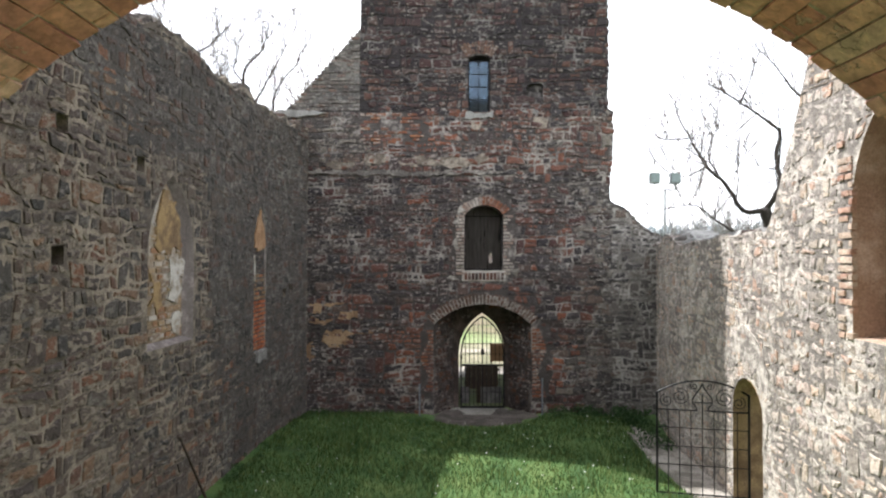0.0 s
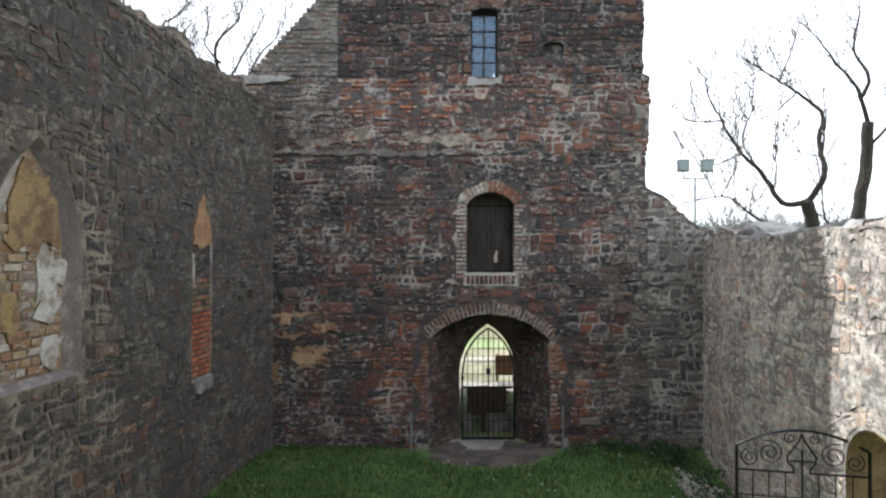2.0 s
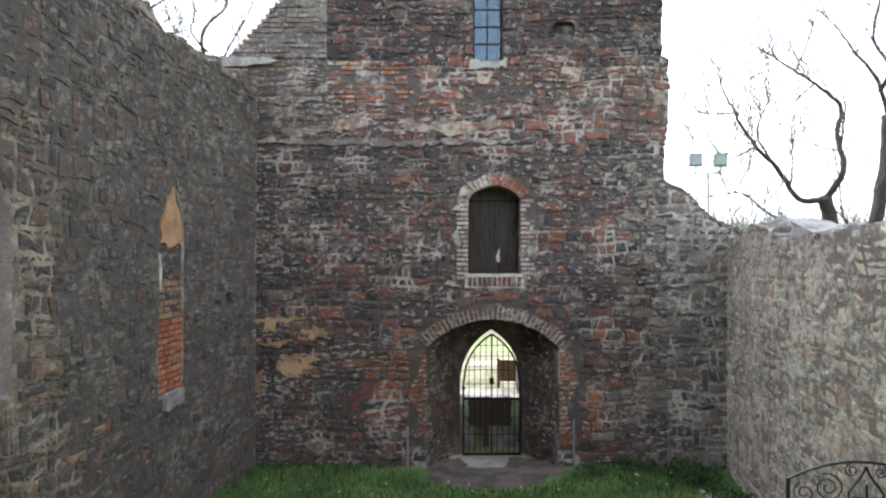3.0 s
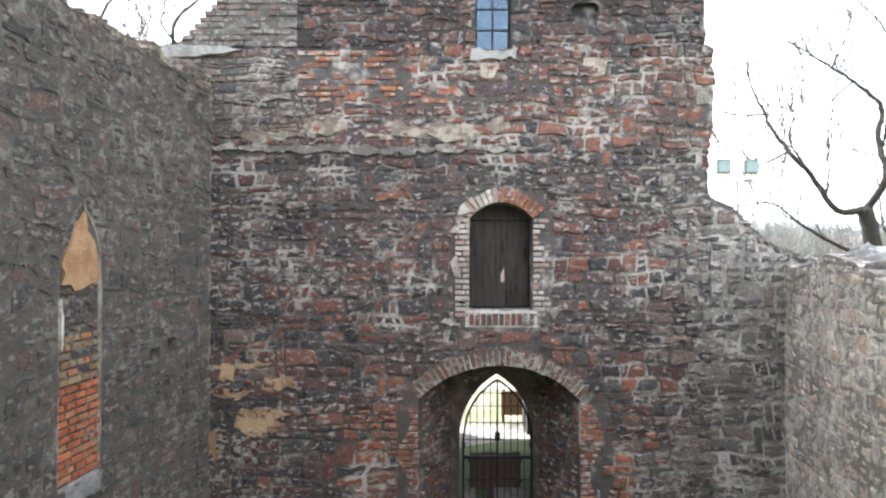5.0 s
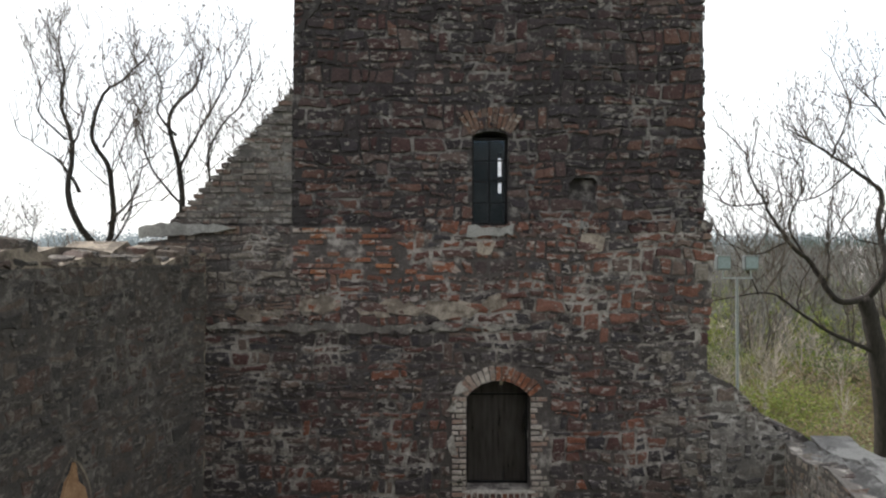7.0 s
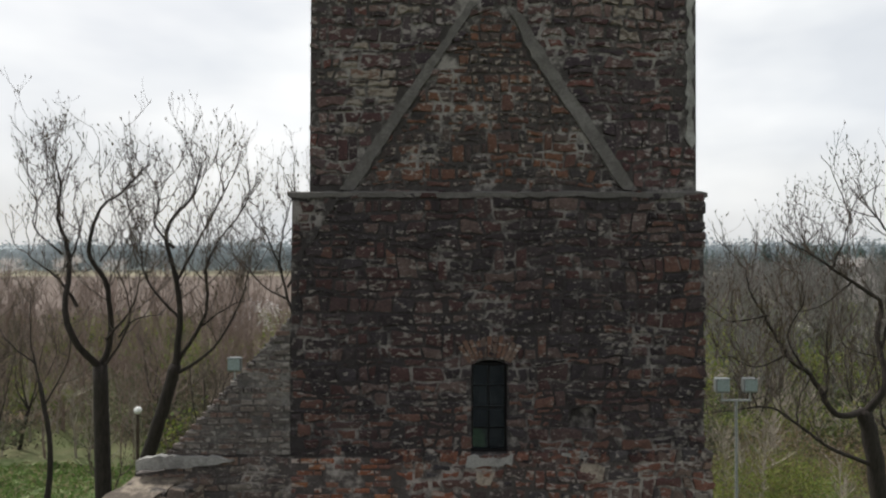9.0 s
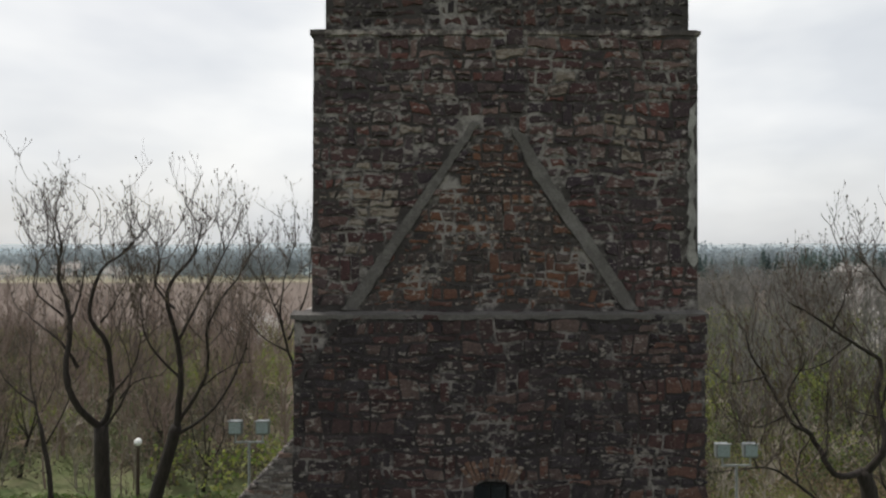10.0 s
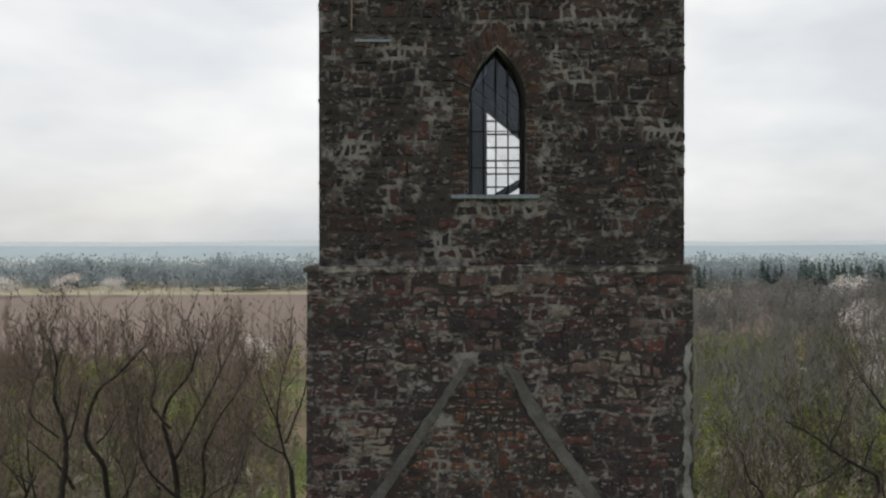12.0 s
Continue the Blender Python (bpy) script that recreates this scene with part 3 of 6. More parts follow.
holes_left = [lw1, lw2] + [[(a, b), (a + 0.2, b), (a + 0.2, b + 0.22), (a, b + 0.2)] for a, b in ((4.9, 5.3), (4.5, 6.25), (4.85, 3.85), (6.5, 5.1), (13.0, 3.1), (12.62, 3.0))]
wall_left = part("wall_north", slab(LEFT, holes_left, 0.32, FL, "wall_north"), MORTAR_LEFT)
tagged(wall_left, "high ruined nave wall of brown rubble stone", "wall", kind="structure")
me = slab([(0, -0.5), (LEFT_LEN, -0.5)] + [(a, b + 0.12) for a, b in top], [], 0.75, FL @ Matrix.Translation((0, 0, -0.32)), "wall_core")
part("wall_core", me, MORTAR_LEFT, wall_left)

R0, R1 = (5.13, 15.75), (4.49, 1.7)
FR = wall_frame(*R0, *R1)
RIGHT_LEN = math.hypot(R1[0] - R0[0], R1[1] - R0[1])
RIGHT = [(0, -0.5), (RIGHT_LEN, -0.5), (RIGHT_LEN, 7.6), (9.6, 7.4), (8.6, 7.25), (8.2, 6.9), (7.9, 6.55), (7.7, 6.1), (7.55, 5.75), (7.4, 5.5), (7.1, 4.9), (6.85, 4.45), (6.7, 4.32), (6.2, 4.36), (5.6, 4.30), (5.2, 4.33), (4.6, 4.28), (3.7, 4.25), (3.0, 4.2), (2.3, 4.4), (1.6, 4.5), (1.0, 4.35), (0.4, 4.3), (0, 4.35)]
door = arch_loop(5.56, 6.60, -0.6, 1.5, 2.04, 10)
rniche = arch_loop(8.77, 10.3, 3.02, 4.5, 5.8, 12, True)
wall_right = part("wall_south", slab(RIGHT, [door, rniche], 0.4, FR, "wall_south"), MORTAR_RIGHT)
tagged(wall_right, "ruined nave wall of pale rubble with an arched doorway", "wall", kind="structure")
me = slab([(a, b + (0.1 if b > 3 else 0)) for a, b in RIGHT], [door], 0.6, FR @ Matrix.Translation((0, 0, -0.4)), "wall_core")
part("wall_core", me, MORTAR_CAP, wall_right)

# ---- chancel arch that the camera leaves ----
FA = wall_frame(6.0, 1.7, -6.0, 1.7)
# unseen wall top, added this high to darken the tower window's reflection
ARCH = [(-0.5, -0.5), (12.5, -0.5), (12.5, 9.0), (9.0, 11.8), (3.0, 11.8), (-0.5, 9.0)]
arch_hole = [(6.0 - 1.8, -0.6), (6.0 + 1.8, -0.6)] + [(6.0 + 1.8 * math.cos(math.pi * i / 28), 3.04 + 1.8 * math.sin(math.pi * i / 28)) for i in range(29)]
chancel = part("wall_east", slab(ARCH, [arch_hole], 1.1, FA, "wall_east"), MORTAR_LEFT)
tagged(chancel, "chancel wall with a round brick arch, its unseen upper part added", "wall", kind="structure")

# ---- windows, gate and fittings of the tower ----
def glass(name, colour, clear):
    """Old window glass: a dull reflection of the sky over a view into the dark."""
    m, n, l, b = material(name, 0.06, 0.9)
    b.inputs["Base Color"].default_value = (*colour, 1)
    bump(n, l, b, noise_node(n, l, position(n), 3.0, 2.0), 0.06, 0.02)
    thin, both = n.new("ShaderNodeBsdfTransparent"), n.new("ShaderNodeMixShader")
    both.inputs["Fac"].default_value = clear
    l.new(b.outputs[0], both.inputs[1])
    l.new(thin.outputs[0], both.inputs[2])
    l.new(both.outputs[0], n["Material Output"].inputs["Surface"])
    return m


GLASS = glass("blue_reflecting_glass", (0.125, 0.175, 0.235), 0.42)
GLASS_DIM = glass("grey_belfry_glass", (0.16, 0.18, 0.21), 0.74)


def tower_window():
    """A narrow steel window of two by four panes."""
    w = part("window", box(bmesh.new(), 0.70, 0.735, 15.93, 15.98, 7.72, 9.14), IRON, tower, "dark steel window with eight small panes")
    part("window_frame", box(bmesh.new(), 1.235, 1.27, 15.93, 15.98, 7.72, 9.14), IRON, w)
    part("window_frame", box(bmesh.new(), 0.735, 1.235, 15.93, 15.98, 7.72, 7.755), IRON, w)
    part("window_frame", box(bmesh.new(), 0.735, 1.235, 15.93, 15.98, 9.09, 9.125), IRON, w)
    part("glazing_bar", box(bmesh.new(), 0.972, 0.998, 15.935, 15.975, 7.755, 9.09), IRON, w)
    rows = [7.755, 8.095, 8.43, 8.765, 9.09]
    for z in rows[1:-1]:
        part("glazing_bar", box(bmesh.new(), 0.735, 1.235, 15.937, 15.973, z - 0.012, z + 0.012), IRON, w)
    for z0, z1 in zip(rows, rows[1:]):
        for x0, x1 in ((0.737, 0.970), (1.0, 1.233)):
            bm = bmesh.new()
            t = random.Random(round(z0 * 100 + x0 * 7)).uniform(-0.004, 0.004)
            vs = [bm.verts.new(p) for p in ((x0, 15.955, z0 + 0.013), (x1, 15.955 + t, z0 + 0.013), (x1, 15.955 + t, z1 - 0.013), (x0, 15.955, z1 - 0.013))]
            bm.faces.new(vs)
            bmesh.ops.solidify(bm, geom=bm.faces[:], thickness=0.006)
            part("pane", bm, GLASS, w)


tower_window()


def lower_window():
    """A dusty shutter-like window in a thin iron frame."""
    g = part("window_frame", box(bmesh.new(), 0.62, 1.60, 16.02, 16.055, 3.60, 3.65), IRON, tower, "thin iron frame of a dusty window")
    part("transom", box(bmesh.new(), 0.62, 1.60, 16.03, 16.05, 5.02, 5.045), IRON, g)
    part("mullion", box(bmesh.new(), 1.10, 1.116, 16.07, 16.085, 3.65, 5.28), IRON, g)
    for x in (0.622, 1.572):
        part("stile", box(bmesh.new(), x, x + 0.026, 16.03, 16.05, 3.65, 5.1), IRON, g)
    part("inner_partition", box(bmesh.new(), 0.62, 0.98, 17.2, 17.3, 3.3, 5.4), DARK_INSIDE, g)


lower_window()
def dusty_glass():
    """Grimy panes, streaked from top to bottom."""
    m, n, l, b = material("dusty_glass", 0.4)
    mp = n.new("ShaderNodeMapping")
    mp.inputs["Scale"].default_value = (7.0, 7.0, 0.9)
    l.new(position(n), mp.inputs["Vector"])
    streak = noise_node(n, l, mp.outputs["Vector"], 1.6, 5.0, 0.65)
    r = ramp_node(n, [(0.3, (0.10, 0.086, 0.078)), (0.55, (0.19, 0.168, 0.155)), (0.75, (0.26, 0.235, 0.22))])
    l.new(streak, r.inputs["Fac"])
    l.new(r.outputs["Color"], b.inputs["Base Color"])
    b.inputs["Alpha"].default_value = 0.72
    bump(n, l, b, streak, 0.2, 0.02)
    return m


DUSTY = dusty_glass()
bm = bmesh.new()
bm.faces.new([bm.verts.new((u, 16.06, v)) for u, v in segment_loop(0.60, 1.62, 3.60, 5.06, 5.32)])
bmesh.ops.solidify(bm, geom=bm.faces[:], thickness=0.006)
part("dusty_pane", bm, DUSTY, tower, "dusty grey window pane")

# belfry: sill, bars, brace, slats of the rear opening
part("belfry_sill", box(bmesh.new(), 0.46, 1.86, 15.96, 16.16, 17.36, 17.43, 0.012), ZINC, tower, "blue-grey zinc window sill")
def belfry_top(x):
    a, h = 0.46, 0.95
    c = (h * h - a * a) / (2 * a)
    return 18.85 + math.sqrt(max(0.0, (a + c) ** 2 - (abs(x - 1.2) + c) ** 2))


grille = part("belfry_grille", tube(bmesh.new(), [(0.745 + 0.91 * t / 20, 16.3, belfry_top(0.745 + 0.91 * t / 20)) for t in range(21)], 0.022), IRON, tower, "black iron bars in a pointed belfry window")
for i in range(5):
    x = 0.80 + 0.2 * i
    part("upright_bar", rod(bmesh.new(), (x, 16.3, 17.44), (x, 16.3, belfry_top(x)), 0.013), IRON, grille)
for x in (0.755, 1.645):
    part("upright_bar", rod(bmesh.new(), (x, 16.3, 17.44), (x, 16.3, 18.85), 0.022), IRON, grille)
for z in (17.9, 18.5):
    part("cross_bar", rod(bmesh.new(), (0.74, 16.31, z), (1.66, 16.31, z), 0.009), IRON, grille)
bm = bmesh.new()
bm.faces.new([bm.verts.new((u, 16.36, v)) for u, v in arch_loop(0.73, 1.67, 17.43, 18.85, 19.81, 14, True)])
bmesh.ops.solidify(bm, geom=bm.faces[:], thickness=0.006)
part("belfry_pane", bm, GLASS_DIM, grille, "grey-blue reflecting window pane")
for i in range(8):
    part("louvre_slat", box(bmesh.new(), 1.2, 2.9, 21.5, 21.6, 17.75 + 0.33 * i, 17.78 + 0.33 * i), WOOD_DARK, tower)
part("timber_brace", rod(bmesh.new(), (0.86, 18.2, 17.26), (2.45, 18.2, 18.19), 0.075, seg=4), WOOD_DARK, tower)
# sloping boards behind the belfry window
for i in range(3):
    bm = box(bmesh.new(), -0.9, 0.9, 17.19, 17.24, 0.19 * i, 0.19 * i + 0.18, 0.006)
    bmesh.ops.transform(bm, matrix=Matrix.Translation((1.475, 0, 18.715)) @ Matrix.Rotation(math.radians(39.9), 4, "Y"), verts=bm.verts)
    part("sloping_board", bm, WOOD_DARK, tower)
bm = box(bmesh.new(), 0.2, 1.16, 17.6, 17.7, 17.35, 20.4)
part("inner_screen", bm, plain("blue_grey_board", (0.16, 0.175, 0.20), 0.8), tower)
bm = rod(bmesh.new(), (-1.12, 16.0, 20.05), (-1.10, 16.0, 22.9), 0.012)
part("lightning_rod", bm, plain("rusty_cable", (0.30, 0.20, 0.16), 0.7), tower)
part("bracket", box(bmesh.new(), -1.07, -0.52, 15.99, 16.04, 19.86, 19.90), ZINC, tower)
part("cable", rod(bmesh.new(), (3.56, 16.02, 20.2), (3.56, 16.02, 22.9), 0.008), IRON, tower)

# inner arch and wall of the gate passage
INNER = [(-1.2, -0.7), (3.42, -0.7), (3.42, 3.3), (-1.2, 3.3)]
GATE_ARCH = arch_loop(0.49, 1.76, -0.75, 1.35, 2.44, 14, True)
# passage wall in a darker, redder plaster than the tower mortar
passage = part("passage_wall", slab(INNER, [GATE_ARCH], 0.3, wall_frame(0, 16.66, 1, 16.66), "passage_wall"), mortar_material("dark_passage_plaster", (0.15, 0.115, 0.10), (0.07, 0.055, 0.05), 3.5, 0.5), tower)


def gate_top(x, grow=0.0):
    a, h = 0.58, 1.0
    c = (h * h - a * a) / (2 * a)
    return 1.35 + math.sqrt(max(0.0, (a + c) ** 2 - (abs(x - 1.135) + c) ** 2)) + grow


def passage_gate():
    g = tagged(new("iron_gate"), "closed two-leaf pointed gate of black wrought-iron bars", "gate")
    arc = [(0.555 + 1.16 * i / 20, 16.60, gate_top(0.555 + 1.16 * i / 20)) for i in range(21)]
    part("gate_frame", tube(bmesh.new(), [(0.555, 16.60, -0.13)] + arc + [(1.715, 16.60, -0.13)], 0.02), IRON, g)
    for z in (-0.1, 1.03):
        part("rail", box(bmesh.new(), 0.555, 1.715, 16.585, 16.615, z - 0.025, z + 0.025), IRON, g)
    for z in (0.3, 0.65, 1.33, 1.62, 1.9, 2.12):
        half = 0.58 if z < 1.35 else math.sqrt(1.152 ** 2 - (z - 1.35) ** 2) - 0.572
        part("cross_bar", rod(bmesh.new(), (1.135 - half, 16.6, z), (1.135 + half, 16.6, z), 0.008), IRON, g)
    for i in range(1, 10):
        x = 0.555 + 0.116 * i
        part("upright_bar", rod(bmesh.new(), (x, 16.6, -0.1), (x, 16.6, gate_top(x)), 0.018 if i == 5 else 0.009), IRON, g)
    part("lock_box", box(bmesh.new(), 1.09, 1.18, 16.565, 16.635, 1.32, 1.46, 0.008), IRON, g)
    for x in (0.56, 1.71):
        for z in (0.15, 1.2):
            part("hinge", box(bmesh.new(), x - 0.03, x + 0.03, 16.58, 16.64, z, z + 0.08), IRON, g)
    return g


passage_gate()
screen = tagged(new("wooden_barrier"), "low dark plank barrier standing behind the iron gate", "barrier")
for i in range(6):
    part("plank", box(bmesh.new(), 0.70 + 0.149 * i, 0.845 + 0.149 * i, 17.05, 17.08, 0.30 if i not in (2, 3) else -0.13, 0.95 + 0.01 * (i % 3), 0.004), WOOD_DARK, screen)
for z in (0.42, 0.78):
    part("batten", box(bmesh.new(), 0.66, 1.62, 17.08, 17.12, z, z + 0.07), WOOD_DARK, screen)
PALE_BOARD = mortar_material("pale_grey_board", (0.22, 0.21, 0.20), (0.13, 0.125, 0.12), 4.0)
for a, b in ((0.58, 0.79), (1.12, 1.40), (1.41, 1.70)):
    part("base_board", box(bmesh.new(), a, b, 17.02, 17.10, -0.12, 0.345, 0.005), PALE_BOARD, screen, "pale grey board")
part("passage_floor", box(bmesh.new(), -1.2, 3.42, 15.9, 22.8, -0.4, -0.13), mortar_material("pale_passage_floor", (0.34, 0.32, 0.29), (0.24, 0.225, 0.20), 3.0), tower)
for x, h in ((-0.53, 0.72), (2.58, 0.86)):
    p = tagged(new("post"), "thin grey metal post before the tower wall", "post", "posts beside the passage")
    part("pole", rod(bmesh.new(), (x, 15.5, -0.3), (x, 15.52, h), 0.022, seg=8), ZINC, p)
    part("cap", rod(bmesh.new(), (x, 15.52, h), (x, 15.52, h + 0.02), 0.028, seg=8), ZINC, p)

# ---- masonry of the tower ----
V_LEFT = [(-1.36, 11.86), (-1.12, 11.86), (0.30, 14.04), (0.80, 14.80), (0.70, 14.86)]
V_RIGHT = [(1.30, 14.72), (1.48, 14.68), (1.89, 14.0), (2.60, 12.95), (3.33, 11.86), (3.09, 11.86), (2.40, 12.9), (1.68, 13.95)]
TRIANGLE = [(-1.10, 11.86), (3.09, 11.86), (2.40, 12.9), (1.68, 13.95), (1.30, 14.72), (0.90, 14.72)]
SCAR = [(-2.06, 10.75), (-1.98, 10.72), (-1.35, 11.72), (-1.5, 11.72)]
STONE_RED = stone_material("reddish_rubble", [(0.086, 0.048, 0.041), (0.054, 0.043, 0.043), (0.108, 0.058, 0.043), (0.065, 0.048, 0.047), (0.040, 0.036, 0.038), (0.130, 0.066, 0.044), (0.072, 0.058, 0.055), (0.094, 0.053, 0.043)], None, 0.25)
STONE_GREY = stone_material("grey_rubble", [(0.108, 0.100, 0.093), (0.139, 0.122, 0.109), (0.088, 0.082, 0.079), (0.126, 0.096, 0.084), (0.171, 0.154, 0.135), (0.108, 0.083, 0.077), (0.076, 0.071, 0.071), (0.151, 0.109, 0.090)], None, 0.35)


def widened(loop, k, c=None):
    cu, cv = c or (sum(p[0] for p in loop) / len(loop), sum(p[1] for p in loop) / len(loop))
    return [(a + (k if a > cu else -k), b + (k if b > cv else -k)) for a, b in loop]


def ring_bricks(u0, u1, spring, top, thick, pitch, rng, d=(0.015, 0.035), lift=0.0):
    """Bricks on edge round a segmental arch."""
    c, a, h = (u0 + u1) / 2, (u1 - u0) / 2, top - spring
    r = (a * a + h * h) / (2 * h)
    w = math.asin(a / r)
    n = int(2 * w * (r + thick / 2) / pitch)
    out, zc = [], top - r
    for i in range(n):
        a0, a1 = -w + 2 * w * (i + 0.09) / n, -w + 2 * w * (i + 0.91) / n
        t = thick * rng.uniform(0.88, 1.06)
        q = [(c + k * math.sin(s), zc + k * math.cos(s)) for k, s in ((r + lift, a0), (r + lift, a1), (r + t, a1), (r + t, a0))]
        m = (sum(p[0] for p in q) / 4, sum(p[1] for p in q) / 4)
        out.append(prism(q[::-1], m, -0.05, rng.uniform(*d), 0.006, rng, 0.002))
    return out


def course_bricks(u0, u1, v0, v1, rng, length=0.26, high=0.085, d=(0.01, 0.03), keep=1.0, left=None, right=None):
    """Coursed bricks in a rectangle, headers and stretchers mixed; left and right give a course's own ends."""
    out, v, k = [], v0, 0
    while v < v1 - 0.03:
        lo = left(v) if left else u0
        hi = right(v) if right else u1
        u = lo - (0.06 * (k % 3) if left is None else 0.0)
        while u < hi - 0.03:
            w = min(rng.choice((length, length, length * 0.5, length * 0.75)), hi - u)
            if hi - u - w < 0.06:
                w = hi - u
            a = max(u, lo)
            if u + w - a > 0.05 and rng.random() < keep:
                q = [(a + 0.006, v + 0.006), (u + w - 0.006, v + 0.006), (u + w - 0.006, v + high - 0.008), (a + 0.006, v + high - 0.008)]
                q = [(x + rng.uniform(-0.005, 0.005), y + rng.uniform(-0.004, 0.004)) for x, y in q]
                out.append(prism(q, ((a + u + w) / 2, v + high / 2), -0.04, rng.uniform(*d), 0.007, rng, 0.003))
            u += w
        v += high + 0.012
        k += 1
    return out


rng = random.Random(11)
# brick dressings first: where they lie, the rubble stays away
JAMB_L, JAMB_R = [(0.36, 3.5), (0.61, 3.5), (0.61, 5.1), (0.36, 5.1)], [(1.61, 3.5), (1.92, 3.5), (1.92, 5.1), (1.61, 5.1)]
SILL_ZONE = [(0.52, 3.30), (1.72, 3.30), (1.72, 3.6), (0.52, 3.6)]
PORTAL_RING = segment_loop(-0.45, 2.62, 2.0, 2.18, 3.06)
WIN_RING = segment_loop(0.36, 1.9, 4.9, 5.08, 5.56)
QUOIN_L, QUOIN_R = [(-0.52, 0.5), (-0.17, 0.5), (-0.17, 2.1), (-0.52, 2.1)], [(2.34, 0.35), (2.74, 0.35), (2.74, 2.15), (2.34, 2.15)]
PATCH = [(-3.38, 2.05), (-3.05, 1.75), (-2.55, 1.55), (-2.25, 1.95), (-1.85, 1.9), (-1.8, 2.1), (-2.2, 2.3), (-2.1, 2.65), (-2.6, 2.85), (-2.75, 2.6), (-3.35, 2.72)]
GABLE = [(-2.1, 7.72), (-2.1, 9.95), (-4.1, 7.76), (-4.1, 7.72)]
RED_ZONE = [(-2.12, 6.95), (-0.35, 7.0), (-0.3, 7.35), (-0.9, 7.72), (-2.12, 7.74)]
block = [JAMB_L, JAMB_R, SILL_ZONE, PORTAL_RING, WIN_RING, QUOIN_L, QUOIN_R, GABLE, PORTAL, WIN_LOW, WIN_MID, NICHE, RED_ZONE, PATCH]
WHOLE = [(a + (0.03 if a > 4.2 else 0), b) for a, b in FRONT]
OUTSIDE = [[(-4.6, 6.3), (-2.1, 6.3), (-2.1, 7.72), (-4.6, 7.72)], [(4.36, -1), (6.2, -1), (6.2, 5.6), (4.36, 5.6)]]
plain_, warm_, pale_, orange_ = [], [], [], []
for p in stones(WHOLE, block[:-1] + OUTSIDE, (-3.7, 4.6, -0.3, 7.7), 0.32, 0.148, rng, 0.014, (0.004, 0.032), 0.15):
    u, v, _ = p[0][-1]
    k = max(s * math.exp(-((u - a) / w) ** 2 - ((v - b) / h) ** 2) for a, b, w, h, s in ((-0.7, 1.6, 0.8, 1.4, 0.75), (2.9, 1.3, 0.6, 1.2, 0.7), (-0.6, 4.2, 1.3, 1.2, 0.45), (2.2, 4.6, 1.0, 1.0, 0.4), (0.2, 7.0, 2.4, 0.75, 0.7), (-1.4, 6.6, 1.0, 0.5, 0.8), (-2.2, 4.0, 0.9, 0.9, 0.35)))
    j = max(s * math.exp(-((u - a) / w) ** 2 - ((v - b) / h) ** 2) for a, b, w, h, s in ((-0.6, 7.1, 1.6, 0.55, 0.5), (-1.5, 6.5, 0.8, 0.3, 0.4), (2.9, 1.4, 0.4, 0.9, 0.45), (-0.65, 1.6, 0.4, 0.9, 0.4), (2.0, 4.2, 0.35, 0.5, 0.4), (2.5, 8.6, 0.6, 0.6, 0.3)))
    (orange_ if rng.random() < j else warm_ if rng.random() < k else pale_ if u > 3.1 + 1.3 * rng.random() + 0.25 * max(0.0, v - 4.5) else plain_).append(p)
lay(front, F, plain_, lambda u, v: 2.6 < v < 7.7 and -1.2 < u < 3.2, STONE_TOWER)
lay(front, F, warm_, lambda u, v: False, STONE_WARM, "stone", "red_stonework")
lay(front, F, orange_, lambda u, v: False, stone_material("orange_red_rubble", [(0.205, 0.086, 0.056), (0.160, 0.072, 0.053), (0.240, 0.108, 0.068), (0.180, 0.075, 0.050), (0.150, 0.088, 0.068)], None, 0.25, (0.38, 0.33, 0.295), 0.55), "stone", "orange_stonework")
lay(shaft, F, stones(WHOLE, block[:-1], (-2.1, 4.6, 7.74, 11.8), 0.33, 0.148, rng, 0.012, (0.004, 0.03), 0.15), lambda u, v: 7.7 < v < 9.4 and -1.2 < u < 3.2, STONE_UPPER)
grey_pieces = stones(WHOLE, block, (-4.1, -2.1, 6.3, 7.72), 0.30, 0.115, rng, 0.012, (0.004, 0.03))
return_pieces = stones(WHOLE, [], (4.36, 6.0, -0.3, 5.5), 0.36, 0.155, rng, 0.020, (0.004, 0.036), 0.2)
lay(front, F, grey_pieces + pale_, lambda u, v: False, STONE_GREY, "stone", "grey_stonework")
STONE_RETURN = stone_material("blue_grey_rubble", [(0.105, 0.098, 0.094), (0.135, 0.124, 0.116), (0.078, 0.074, 0.074), (0.150, 0.120, 0.106), (0.185, 0.172, 0.158), (0.092, 0.086, 0.086), (0.066, 0.063, 0.064)], None, 0.35, (0.42, 0.395, 0.365), 0.55)
lay(front, F, return_pieces, lambda u, v: False, STONE_RETURN, "stone", "return_stonework")
STONE_TAN = stone_material("lime_stained_stone", [(0.16, 0.136, 0.117), (0.12, 0.10, 0.086), (0.19, 0.165, 0.142), (0.095, 0.074, 0.066), (0.14, 0.093, 0.075)], None, 0.3, (0.30, 0.265, 0.232), 1.2)
mid_, tan_ = [], []
